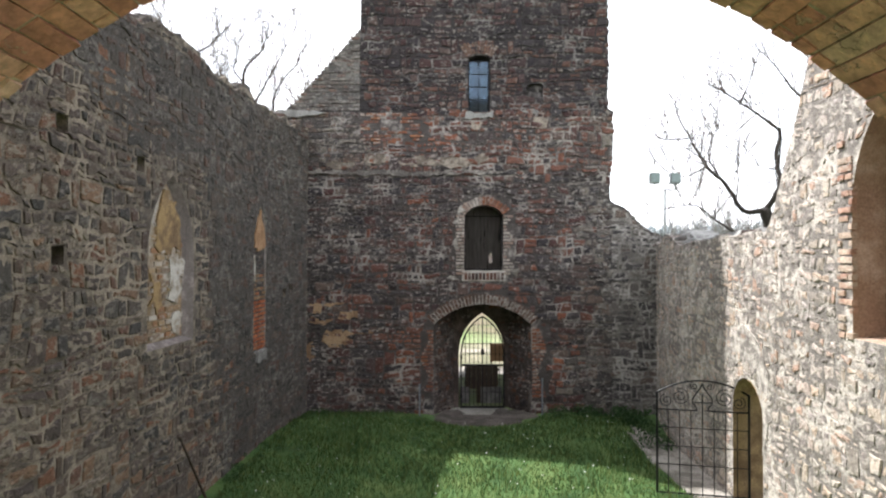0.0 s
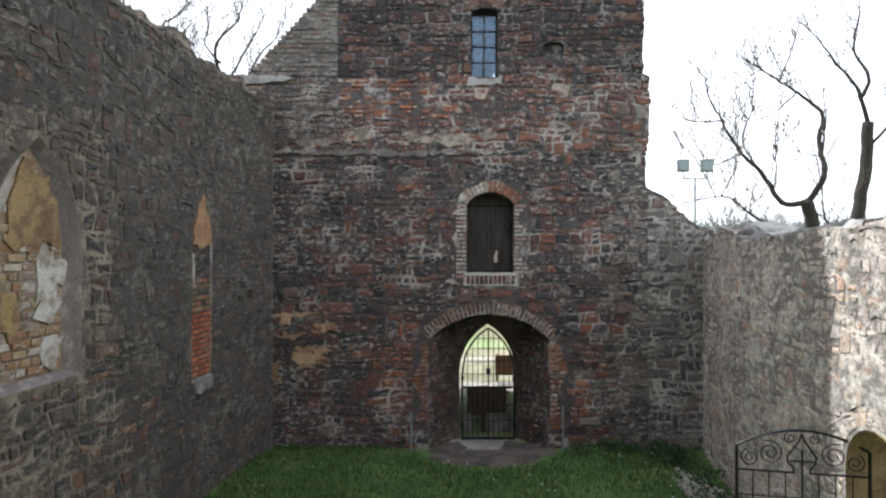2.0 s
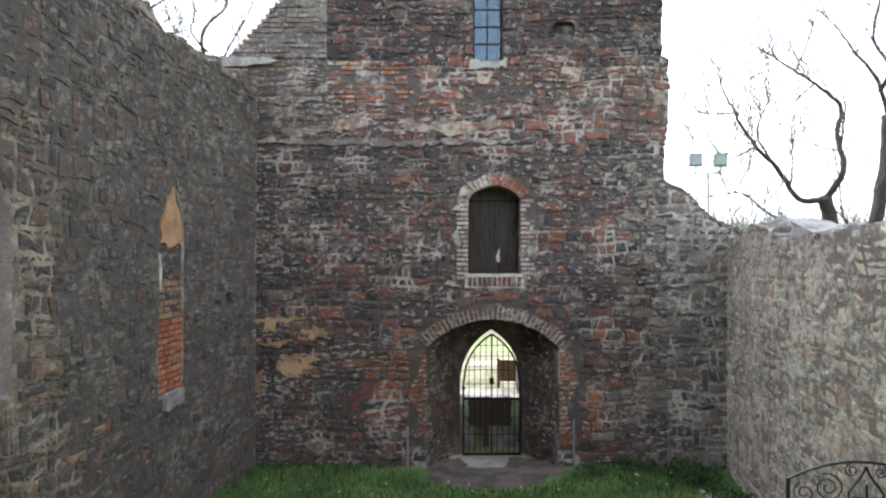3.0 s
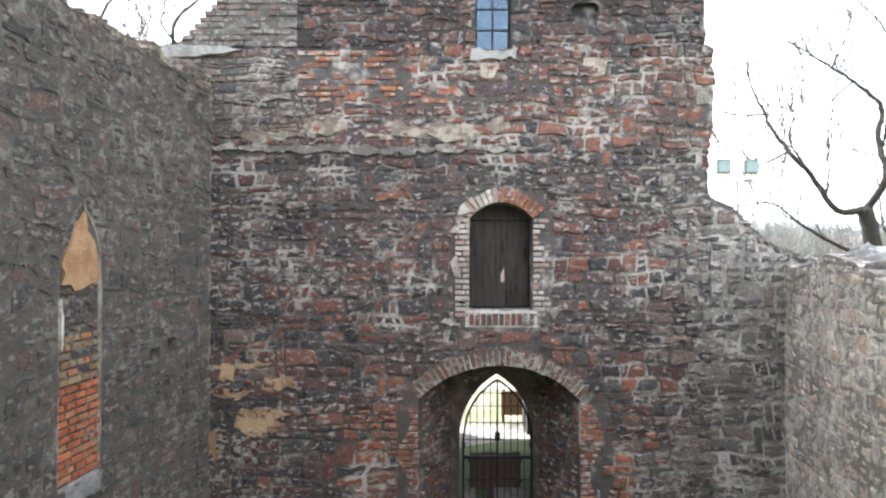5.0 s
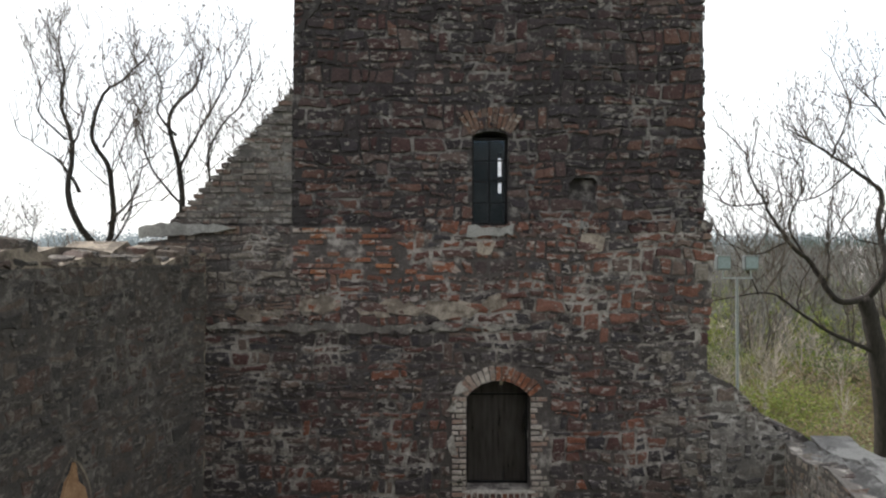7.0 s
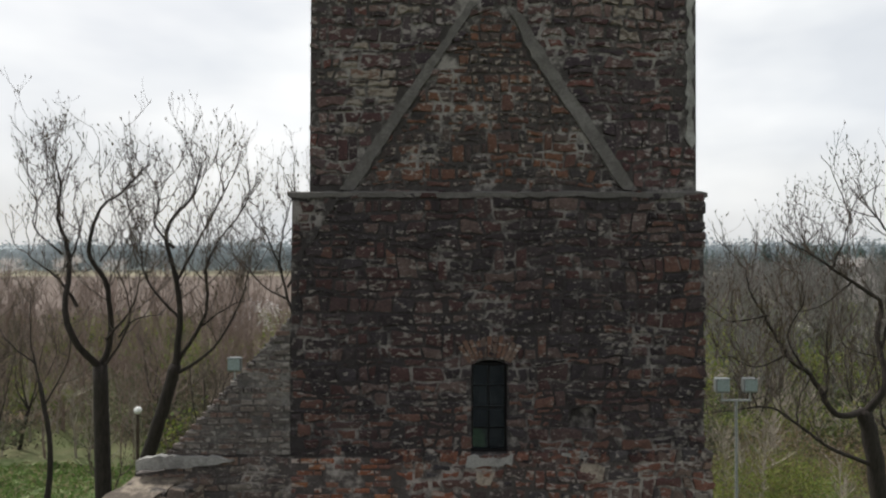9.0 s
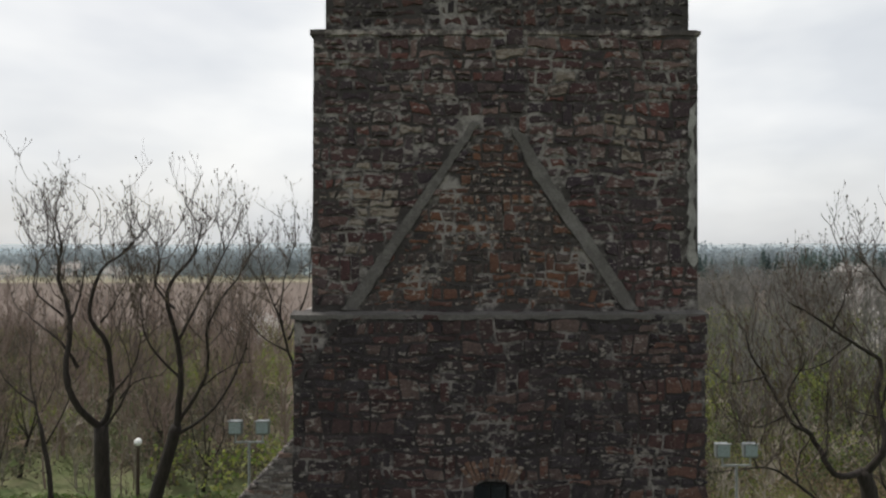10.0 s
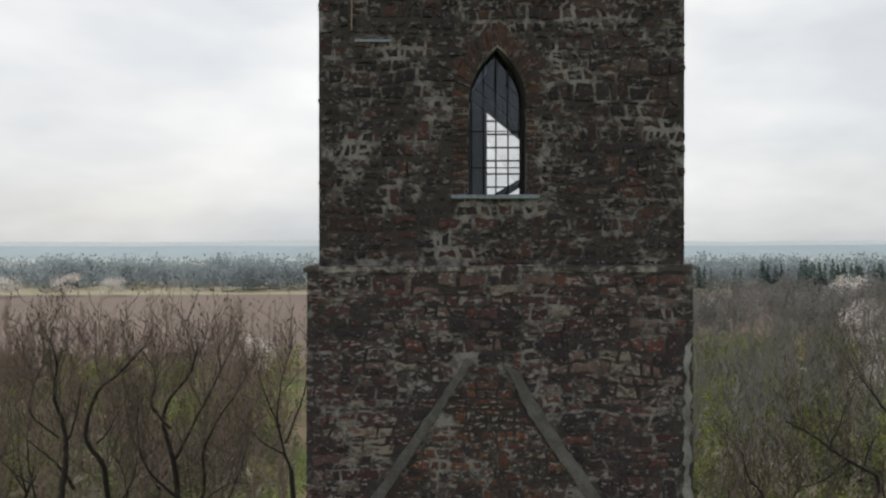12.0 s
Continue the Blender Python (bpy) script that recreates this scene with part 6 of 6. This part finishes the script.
bare_tree("tall forked bare tree with budding twigs", [
    (0.30, 0.24, (-10.05, g(-10, 25)), (-10.1, 3.3), (-10.2, 7.4)),
    (0.20, 0.05, (-10.2, 7.3), (-10.8, 8.75), (-11.2, 10.75), (-11.65, 11.9), (-11.6, 13.2), (-11.6, 14.3)),
    (0.18, 0.045, (-10.2, 7.3), (-9.95, 8.4), (-10.0, 10.0), (-10.4, 10.9), (-10.1, 12.2), (-9.65, 12.8), (-9.1, 13.7), (-8.7, 14.4)),
    (0.10, 0.03, (-10.9, 9.2), (-11.4, 10.1), (-12.0, 10.5), (-12.65, 10.9)),
    (0.08, 0.03, (-11.15, 10.4), (-10.85, 11.4), (-10.7, 12.5)),
    (0.09, 0.03, (-9.95, 8.2), (-9.3, 9.2), (-8.9, 10.2)),
    (0.09, 0.025, (-10.15, 7.3), (-9.6, 8.0), (-9.35, 9.0), (-9.5, 10.2)),
    (0.06, 0.02, (-9.5, 8.3), (-8.95, 8.85), (-8.3, 8.95)),
    (0.07, 0.02, (-11.25, 10.8), (-11.95, 11.6), (-12.2, 12.6)),
    (0.06, 0.02, (-10.2, 10.6), (-9.6, 11.1), (-9.2, 11.9))], 25.0, 1, 0.8)
bare_tree("leaning bare tree with many rising limbs", [
    (0.30, 0.20, (-9.4, g(-9.4, 25)), (-9.0, 3.7), (-8.3, 6.0), (-7.9, 7.4)),
    (0.20, 0.05, (-7.9, 7.3), (-7.8, 9.5), (-8.15, 11.5), (-7.5, 13.0), (-7.2, 14.5)),
    (0.12, 0.035, (-7.85, 7.5), (-7.0, 9.0), (-6.8, 10.6), (-6.05, 12.1), (-5.6, 13.0)),
    (0.11, 0.03, (-7.9, 7.1), (-6.8, 7.9), (-6.05, 9.4), (-5.7, 10.4)),
    (0.09, 0.03, (-8.0, 11.0), (-8.6, 11.7), (-8.55, 13.0), (-8.9, 14.2)),
    (0.09, 0.03, (-7.9, 10.0), (-7.2, 11.4), (-6.6, 12.8), (-6.3, 13.9)),
    (0.08, 0.025, (-7.85, 8.8), (-8.6, 9.9), (-9.0, 11.0), (-8.9, 12.0)),
    (0.06, 0.02, (-7.3, 8.5), (-6.3, 9.2), (-5.5, 9.4))], 25.2, 2, 0.8)
bare_tree("slender bare tree close by the tower", [
    (0.18, 0.10, (-4.3, g(-4, 28)), (-4.7, 5.0), (-5.0, 8.7)),
    (0.10, 0.03, (-5.0, 8.6), (-5.4, 10.4), (-5.3, 12.0), (-4.9, 13.6)),
    (0.08, 0.03, (-5.35, 10.2), (-5.9, 11.4), (-6.3, 12.8)),
    (0.08, 0.03, (-5.2, 9.6), (-4.6, 11.2), (-4.3, 12.8)),
    (0.08, 0.03, (-5.2, 9.2), (-6.0, 9.6), (-6.9, 10.6))], 28.0, 3)
bare_tree("crooked bare tree bending over the nave wall", [
    (0.34, 0.26, (13.9, g(13.9, 25)), (13.75, 3.0), (13.5, 4.9), (13.3, 5.97)),
    (0.20, 0.05, (13.3, 5.95), (12.35, 5.9), (11.85, 7.0), (11.0, 7.5), (10.6, 8.5), (10.25, 9.0), (9.7, 9.6), (9.45, 10.4)),
    (0.22, 0.05, (13.3, 5.9), (13.7, 6.8), (13.9, 8.15), (14.2, 9.2), (13.35, 9.75), (12.6, 10.2), (11.8, 10.8), (11.0, 11.2)),
    (0.13, 0.03, (13.55, 4.3), (12.1, 4.9), (11.35, 5.5), (10.35, 6.1), (9.4, 6.0), (8.6, 5.8)),
    (0.07, 0.025, (10.35, 8.9), (9.55, 8.8), (8.9, 8.8), (8.3, 9.3)),
    (0.06, 0.025, (11.3, 5.55), (11.5, 6.3), (11.75, 7.2)),
    (0.09, 0.03, (13.9, 7.9), (13.75, 8.8), (13.7, 9.6)),
    (0.07, 0.025, (12.3, 10.3), (12.7, 11.3), (13.0, 12.2)),
    (0.07, 0.022, (11.4, 7.3), (11.0, 8.3), (11.3, 9.5), (11.1, 10.5)),
    (0.06, 0.02, (13.0, 9.95), (12.2, 9.2), (11.5, 9.0), (10.9, 9.4)),
    (0.06, 0.02, (12.1, 6.4), (12.3, 7.2), (12.1, 8.1), (12.4, 8.9)),
    (0.06, 0.02, (10.9, 7.7), (10.0, 7.3), (9.3, 7.6), (8.6, 7.6)),
    (0.05, 0.02, (10.0, 6.05), (9.7, 6.7), (9.2, 7.0)),
    (0.05, 0.02, (13.85, 7.6), (12.9, 7.9), (12.6, 8.6))], 25.0, 4, 0.8)
bare_tree("tall bare tree behind the nave wall", [
    (0.30, 0.24, (14.9, g(15, 25.5)), (15.1, 3.0), (15.4, 5.0), (15.9, 7.25), (16.0, 9.0)),
    (0.16, 0.04, (16.0, 8.9), (15.6, 10.1), (14.8, 10.95), (14.0, 11.8), (13.6, 12.8)),
    (0.15, 0.04, (15.7, 9.9), (15.9, 10.6), (15.5, 11.8), (15.4, 13.3), (15.5, 14.6)),
    (0.12, 0.03, (15.95, 8.0), (16.9, 9.4), (17.5, 11.0), (18.2, 12.4)),
    (0.09, 0.03, (15.2, 4.0), (14.3, 5.4), (14.4, 6.6), (13.9, 7.8))], 25.6, 5)
bare_tree("thin bare tree at the edge of the thicket", [
    (0.16, 0.10, (-17.5, g(-17, 34)), (-17.3, 2.0), (-17.8, 5.0)),
    (0.10, 0.03, (-17.8, 4.9), (-18.4, 7.0), (-18.2, 9.0)),
    (0.08, 0.03, (-17.6, 4.0), (-16.6, 6.0), (-16.4, 7.6)),
    (0.08, 0.03, (-18.0, 5.8), (-19.2, 7.0), (-19.8, 8.2))], 34.0, 6)
bare_tree("thin bare sapling in the grass", [
    (0.07, 0.05, (-12.6, g(-12.6, 30)), (-12.7, 1.2)),
    (0.05, 0.02, (-12.7, 1.1), (-12.9, 2.8), (-12.8, 4.2)),
    (0.04, 0.02, (-12.7, 1.0), (-12.2, 2.2), (-12.1, 3.4)),
    (0.04, 0.02, (-12.8, 1.6), (-13.4, 2.6), (-13.6, 3.6))], 30.0, 7, 0.4)


def young_tree(x, y, tall, seed, lean):
    """A lesser bare tree with a few rising limbs."""
    q = random.Random(seed)
    z = g(x, y)
    f = tall * q.uniform(0.25, 0.4)
    limbs = [(0.17, 0.12, (x, z), (x + lean * 0.4, z + f * 0.5), (x + lean, z + f))]
    for i in range(4):
        a, s = x + lean, (-1, 1, -0.4, 0.5)[i] * q.uniform(0.7, 1.3)
        limbs.append((0.10, 0.03, (a, z + f), (a + s * 0.7, z + f + (tall - f) * 0.3), (a + s * 1.1 + q.uniform(-0.3, 0.3), z + f + (tall - f) * 0.65), (a + s * 1.6 + q.uniform(-0.5, 0.5), z + tall * q.uniform(0.85, 1.0))))
    bare_tree("slender bare tree standing in the thicket", limbs, y, seed, 0.6)


for k, (x, y, tall, lean) in enumerate(((-21.5, 35, 7.0, 0.5), (-24.5, 40, 8.0, -0.4), (-14.0, 43, 6.5, 0.3), (-27, 46, 8.0, 0.6), (-18.5, 47, 7.5, 0.2), (19.5, 44, 6.5, 0.4), (28.0, 47, 7.0, 0.5))):
    young_tree(x, y, tall, 30 + k, lean)


# ---- thickets, bushes, far woods ----
def sapling(seed, tall):
    r = random.Random(seed)
    s = Soup()
    stem, _ = wander(Vector((0, 0, -0.3)), Vector((r.uniform(-0.1, 0.1), r.uniform(-0.1, 0.1), 1)), tall, r, 6, 0.12, 0.25)
    s.limb(stem, 0.09, 0.02, 4)
    for _ in range(17):
        i = r.randint(1, 5)
        p = stem[i].lerp(stem[min(i + 1, 6)], r.random())
        q, d = wander(p, Vector((r.uniform(-1, 1), r.uniform(-1, 1), r.uniform(0.2, 1.4))).normalized(), tall * r.uniform(0.16, 0.34), r, 3, 0.3, 0.2)
        s.limb(q, 0.035, 0.012, 3)
        for _ in range(6):
            w, _ = wander(q[r.randint(1, 3)], (d + Vector((r.uniform(-0.8, 0.8), r.uniform(-0.8, 0.8), r.uniform(0, 0.7)))).normalized(), tall * r.uniform(0.06, 0.14), r, 2, 0.3, 0.15)
            s.limb(w, 0.016, 0.008, 3)
    return s


def leafy(seed, n, rx, rz, size, lobes=7, low=0.0):
    """A loose crown of many leaves in uneven clumps."""
    r = random.Random(seed)
    s = Soup()
    cl = [(Vector((r.uniform(-1, 1) * rx, r.uniform(-1, 1) * rx, low + rz * r.uniform(0.2, 1.0))), r.uniform(0.25, 0.55)) for _ in range(lobes)]
    for _ in range(n):
        c, k = r.choice(cl)
        p = c + Vector((r.gauss(0, 1) * rx, r.gauss(0, 1) * rx, r.gauss(0, 1) * rz * 0.6)) * k * 0.6
        if p.z < 0:
            p.z = -p.z * 0.5
        s.leaf(p, Vector((r.uniform(-1, 1), r.uniform(-1, 1), r.uniform(-0.6, 1))).normalized(), size * r.uniform(0.6, 1.4), size * r.uniform(0.5, 0.9), r)
    return s


def scatter(name, kinds, places, mat, label, category):
    """Copies of a few patterns over the land, joined into one mesh."""
    vs, fs, o = [], [], 0
    arrays = [(np.array(k.v), k.f) for k in kinds]
    for i, (x, y, turn, scale) in enumerate(places):
        a, f = arrays[i % len(arrays)]
        c, s = math.cos(turn), math.sin(turn)
        m = np.array(((c, -s, 0), (s, c, 0), (0, 0, 1))) * scale
        vs.append(a @ m.T + np.array((x, y, ground_height(x, y) - 0.05)))
        fs += [tuple(j + o for j in q) for q in f]
        o += len(a)
    me = bpy.data.meshes.new(name)
    me.from_pydata(np.concatenate(vs).tolist(), [], fs)
    me.update()
    tagged(part(name, me, mat), label, category, kind="stuff")


r = random.Random(77)


def spots(n, x0, x1, y0, y1, s0, s1, keep=None):
    out = []
    while len(out) < n:
        x, y = r.uniform(x0, x1), r.uniform(y0, y1)
        if keep is None or keep(x, y):
            out.append((x, y, r.uniform(0, 6.3), r.uniform(s0, s1)))
    return out


def wedge(x, y):
    """Where the land can be seen past the tower."""
    return abs(x - 0.2) < 0.80 * (y - 5) and not (-0.24 * (y - 6) + 0.2 < x < 0.40 * (y - 6))


sap = [sapling(i, 7.5) for i in range(6)]
scatter("thicket", sap, spots(270, -75, 0, 42, 95, 0.5, 1.3, wedge), bark_material("thicket_bark", (0.145, 0.110, 0.095), (0.27, 0.205, 0.175)), "bare brown thicket of young trees", "thicket")
scatter("thicket", sap, spots(250, 4, 95, 46, 115, 0.75, 1.3, wedge), bark_material("grey_thicket_bark", (0.10, 0.097, 0.090), (0.20, 0.19, 0.172)), "bare grey-brown thicket beyond the nave wall", "thicket")
GREEN = leaf_material("spring_leaves", [(0.185, 0.215, 0.052), (0.148, 0.186, 0.044), (0.225, 0.240, 0.072), (0.125, 0.168, 0.043), (0.198, 0.192, 0.066)])
OLIVE = leaf_material("olive_scrub", [(0.111, 0.102, 0.069), (0.092, 0.087, 0.062), (0.139, 0.116, 0.082), (0.079, 0.084, 0.055)])
RUST = leaf_material("dry_scrub", [(0.192, 0.142, 0.091), (0.152, 0.120, 0.084), (0.223, 0.171, 0.111), (0.132, 0.114, 0.076)])
BLOSSOM = leaf_material("white_blossom", [(0.623, 0.594, 0.568), (0.552, 0.508, 0.481), (0.704, 0.689, 0.677), (0.452, 0.403, 0.361)])
bush = [leafy(i, 420, 1.6, 1.9, 0.17, 9) for i in range(5)]
near_bush = [leafy(130 + i, 1100, 1.5, 1.8, 0.085, 14) for i in range(4)]
MOSS = leaf_material("dull_green_scrub", [(0.098, 0.123, 0.052), (0.076, 0.101, 0.044), (0.120, 0.129, 0.070), (0.086, 0.087, 0.054), (0.131, 0.157, 0.066)])
scatter("bushes", bush, spots(34, 6, 48, 38, 62, 0.8, 1.7, wedge), GREEN, "fresh green bushes coming into leaf", "bush")
scatter("bushes", near_bush, spots(34, 7.0, 19, 27, 38, 0.7, 1.4), GREEN, "yellow-green bushes close behind the nave wall", "bush")
scatter("bushes", bush, spots(30, -60, -6, 42, 85, 0.8, 2.0, wedge), GREEN, "scattered fresh green bushes among bare trees", "bush")
scatter("bushes", bush, spots(40, 16, 68, 50, 98, 1.4, 2.4, wedge), GREEN, "broad green bushes in the valley", "bush")
scatter("bushes", bush, spots(20, -62, -12, 50, 90, 1.3, 2.2, wedge), GREEN, "broad green bushes under bare trees", "bush")
scatter("undergrowth", bush, spots(80, 6, 60, 38, 75, 0.7, 1.6, wedge), MOSS, "dull green undergrowth beyond the nave wall", "undergrowth")
scatter("undergrowth", bush, spots(50, -50, -6, 44, 80, 0.6, 1.3, wedge), MOSS, "dull green undergrowth below bare trees", "undergrowth")
scatter("scrub", bush, spots(120, 5, 70, 36, 100, 0.7, 1.7, wedge), OLIVE, "olive-brown scrub beyond the nave wall", "scrub")
scatter("scrub", bush, spots(110, -70, -4, 42, 95, 0.7, 1.6, wedge), OLIVE, "olive-brown scrub below the bare trees", "scrub")
scatter("dry_scrub", near_bush, spots(16, 7, 30, 26.5, 36, 0.6, 1.2, wedge) + spots(22, 14.5, 24, 34, 42, 0.9, 1.5), RUST, "rust-brown dry scrub at the wall", "scrub")
pale = [sapling(90 + i, 4.2) for i in range(4)]
scatter("thicket", pale, spots(42, 8, 40, 30, 50, 0.6, 1.2, wedge) + spots(34, -40, -7, 40, 60, 0.6, 1.2, wedge), bark_material("pale_shoots", (0.22, 0.195, 0.16), (0.34, 0.30, 0.25)), "pale leafless shoots in the scrub", "thicket")
tuft = [leafy(110 + i, 60, 0.45, 0.16, 0.13, 6) for i in range(5)]
scatter("rough_grass", tuft, spots(1500, -34, -4.5, 19, 42, 0.5, 1.5, wedge), leaf_material("rough_grass_blades", [(0.106, 0.175, 0.045), (0.138, 0.206, 0.060), (0.088, 0.144, 0.040), (0.188, 0.213, 0.094), (0.237, 0.219, 0.119)]), "rough spring grass with dry tufts", "grass")
tall = [leafy(80 + i, 900, 2.0, 4.0, 0.16, 14, 0.8) for i in range(3)]
scatter("young_trees", tall, [(-14, 62, 0.2, 0.9), (-31, 74, 1.0, 1.0), (-46, 70, 2.0, 0.8), (18, 48, 0.5, 0.9), (24, 60, 1.5, 1.1), (29, 55, 2.5, 0.9), (35, 66, 3.5, 1.1), (40, 84, 4.5, 1.2), (22, 72, 5.5, 1.0), (16.5, 40, 0.9, 0.7), (45, 70, 1.2, 1.0), (52, 64, 2.2, 0.9), (33, 52, 3.1, 0.8), (48, 92, 0.7, 1.1), (58, 72, 4.1, 0.9), (38, 74, 2.7, 1.0)], GREEN, "young trees with first yellow-green leaves", "trees")
bloom = [leafy(20 + i, 1500, 2.2, 2.9, 0.22, 15, 0.9) for i in range(3)]
scatter("blossom_trees", bloom, [(50, 76, 0.3, 0.95), (54, 80, 1.3, 1.0), (58, 84, 2.2, 0.95), (44, 80, 4.0, 0.8), (62, 90, 5.0, 1.2), (71, 108, 1.0, 1.2), (77, 114, 0.3, 1.3), (90, 140, 0.3, 1.2), (97, 148, 0.9, 1.3), (-23.5, 88, 2.0, 1.1), (-26, 91, 2.9, 1.0), (-24, 150, 0.4, 0.9), (-105, 157, 0.9, 1.1), (-92, 158, 2.0, 1.2), (-80, 158, 0.3, 1.0)], BLOSSOM, "white blossoming cherry trees among the woods", "blossom trees")

# these leaf colours have the haze of distance painted in
FAR = leaf_material("far_woods_haze_blue", [(0.278, 0.315, 0.335), (0.265, 0.306, 0.330), (0.290, 0.323, 0.335), (0.256, 0.301, 0.325), (0.285, 0.325, 0.338)])
FAR_GREEN = leaf_material("far_conifers", [(0.135, 0.188, 0.171), (0.171, 0.211, 0.195), (0.122, 0.164, 0.159)])
wood = [leafy(40 + i, 170, 2.8, 7.0, 0.74, 14) for i in range(5)]
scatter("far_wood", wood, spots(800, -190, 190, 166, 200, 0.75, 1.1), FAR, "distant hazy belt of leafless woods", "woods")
FAR_BROWN = leaf_material("grey_brown_woods", [(0.170, 0.165, 0.158), (0.150, 0.147, 0.143), (0.190, 0.178, 0.165), (0.160, 0.162, 0.150)])
scatter("far_wood", wood, spots(110, 40, 120, 118, 155, 0.5, 0.72, wedge), FAR_BROWN, "hazy leafless woods beyond the thicket", "woods")


def conifer(seed):
    q = random.Random(seed)
    s = Soup()
    s.limb([Vector((0, 0, -0.3)), Vector((0, 0, 10.5))], 0.2, 0.03, 4)
    for i in range(150):
        z = 1.5 + 9.0 * q.random() ** 1.2
        t = q.uniform(0, 6.3)
        d = Vector((math.cos(t), math.sin(t), q.uniform(-0.4, 0.1))).normalized()
        s.leaf(Vector((0, 0, z)), d, (11 - z) * q.uniform(0.16, 0.3), 0.7, q)
    return s


scatter("conifers", [conifer(i) for i in range(3)], spots(80, 84, 170, 156, 168, 0.62, 0.82) + spots(12, 48, 82, 160, 168, 0.55, 0.7), FAR_GREEN, "dark conifers along the edge of far woods", "conifers")

# far hills, the distance haze painted into their colour as pale blue
HILL = plain("haze_blue_hills", (0.22, 0.268, 0.293), 1.0, 0.0, 0.002, 0.08)


def hills(name, y, base, amp, seed, mat):
    bm = bmesh.new()
    prev = None
    for i in range(121):
        x = -5200 + 10400 * i / 120
        z = base + amp * (noise.noise((x * 0.0006, seed, 0.0)) + 0.4 * noise.noise((x * 0.002, seed, 3.0)))
        cur = [bm.verts.new((x, y, -60)), bm.verts.new((x, y + 300, z)), bm.verts.new((x, y + 900, -60))]
        if prev:
            for k in range(2):
                bm.faces.new((prev[k], cur[k], cur[k + 1], prev[k + 1]))
        prev = cur
    bmesh.ops.recalc_face_normals(bm, faces=bm.faces[:])
    tagged(part(name, bm, mat, None, "", True), "low hazy blue hills on the horizon", "hills", kind="structure")


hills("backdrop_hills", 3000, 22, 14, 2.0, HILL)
hills("backdrop_hills_far", 4200, 58, 18, 8.0, plain("faint_haze_hills", (0.305, 0.34, 0.355), 1.0, 0.0, 0.002, 0.05))

# ---- grass and weeds ----
r = random.Random(5)
BLADE = leaf_material("grass_blades", [(0.051, 0.107, 0.032), (0.065, 0.125, 0.034), (0.040, 0.089, 0.029), (0.096, 0.144, 0.046), (0.058, 0.112, 0.041), (0.121, 0.149, 0.059), (0.161, 0.186, 0.059)], 0.6)
vs, fs = [], []
for i in range(42000):
    x, y = r.uniform(-3.7, 4.9), 15.7 - 7.2 * r.random() ** 0.9
    if ((x - 1.1) / 1.5) ** 2 + ((y - 15.65) / 0.9) ** 2 < 1 or ((x - 4.62) / 0.45) ** 2 + ((y - 11.9) / 2.7) ** 2 < 1:
        continue
    z = ground_height(x, y)
    k = 0.6 + 0.8 * (noise.noise((x * 0.8, y * 0.8, 9)) + 0.5)
    hgt, w, t = r.uniform(0.04, 0.11) * k, r.uniform(0.006, 0.012), r.uniform(0, 6.3)
    dx, dy = math.cos(t) * w, math.sin(t) * w
    lx, ly = r.uniform(-0.04, 0.04), r.uniform(-0.04, 0.04)
    o = len(vs)
    vs += [(x - dx, y - dy, z - 0.01), (x + dx, y + dy, z - 0.01), (x + lx, y + ly, z + hgt)]
    fs.append((o, o + 1, o + 2))
me = bpy.data.meshes.new("grass")
me.from_pydata(vs, [], fs)
tagged(part("grass", me, BLADE), "short green lawn grass in the roofless nave", "grass", kind="stuff")
WEED = leaf_material("dark_weeds", [(0.039, 0.083, 0.030), (0.055, 0.105, 0.038), (0.033, 0.066, 0.027), (0.072, 0.121, 0.053)])
weeds = [leafy(60 + i, 130, 0.35, 0.32, 0.06, 5) for i in range(4)]
places = [(r.uniform(2.9, 4.9), 15.75 - abs(r.gauss(0.1, 0.3)) - 0.1, r.uniform(0, 6), r.uniform(0.35, 0.85)) for _ in range(22)]
places += [(4.95 - (15.7 - y) * 0.045 - abs(r.gauss(0.1, 0.25)), y, r.uniform(0, 6), r.uniform(0.5, 1.1)) for y in [r.uniform(12.6, 15.6) for _ in range(16)]]
places += [(r.uniform(-3.4, -0.6), 15.65 - abs(r.gauss(0, 0.1)), r.uniform(0, 6), r.uniform(0.2, 0.55)) for _ in range(22)]
places += [(-3.5 - (15.7 - y) * 0.052 + abs(r.gauss(0.05, 0.12)), y, r.uniform(0, 6), r.uniform(0.2, 0.5)) for y in [r.uniform(8.5, 15.6) for _ in range(34)]]
scatter("weeds", weeds, places, WEED, "dark green nettles and weeds along the walls", "weeds")
daisy = Soup()
for i in range(110):
    x, y = r.uniform(-3.2, 4.4), r.uniform(9.0, 15.2)
    p = Vector((x, y, ground_height(x, y) + 0.09))
    for k in range(2):
        daisy.leaf(p, Vector((math.cos(k * 1.6), math.sin(k * 1.6), 0.1)).normalized(), 0.025, 0.02, r)
tagged(part("daisies", daisy.mesh("daisies"), plain("white_petals", (0.75, 0.75, 0.72), 0.6)), "tiny white daisies in the lawn", "flowers", kind="stuff")
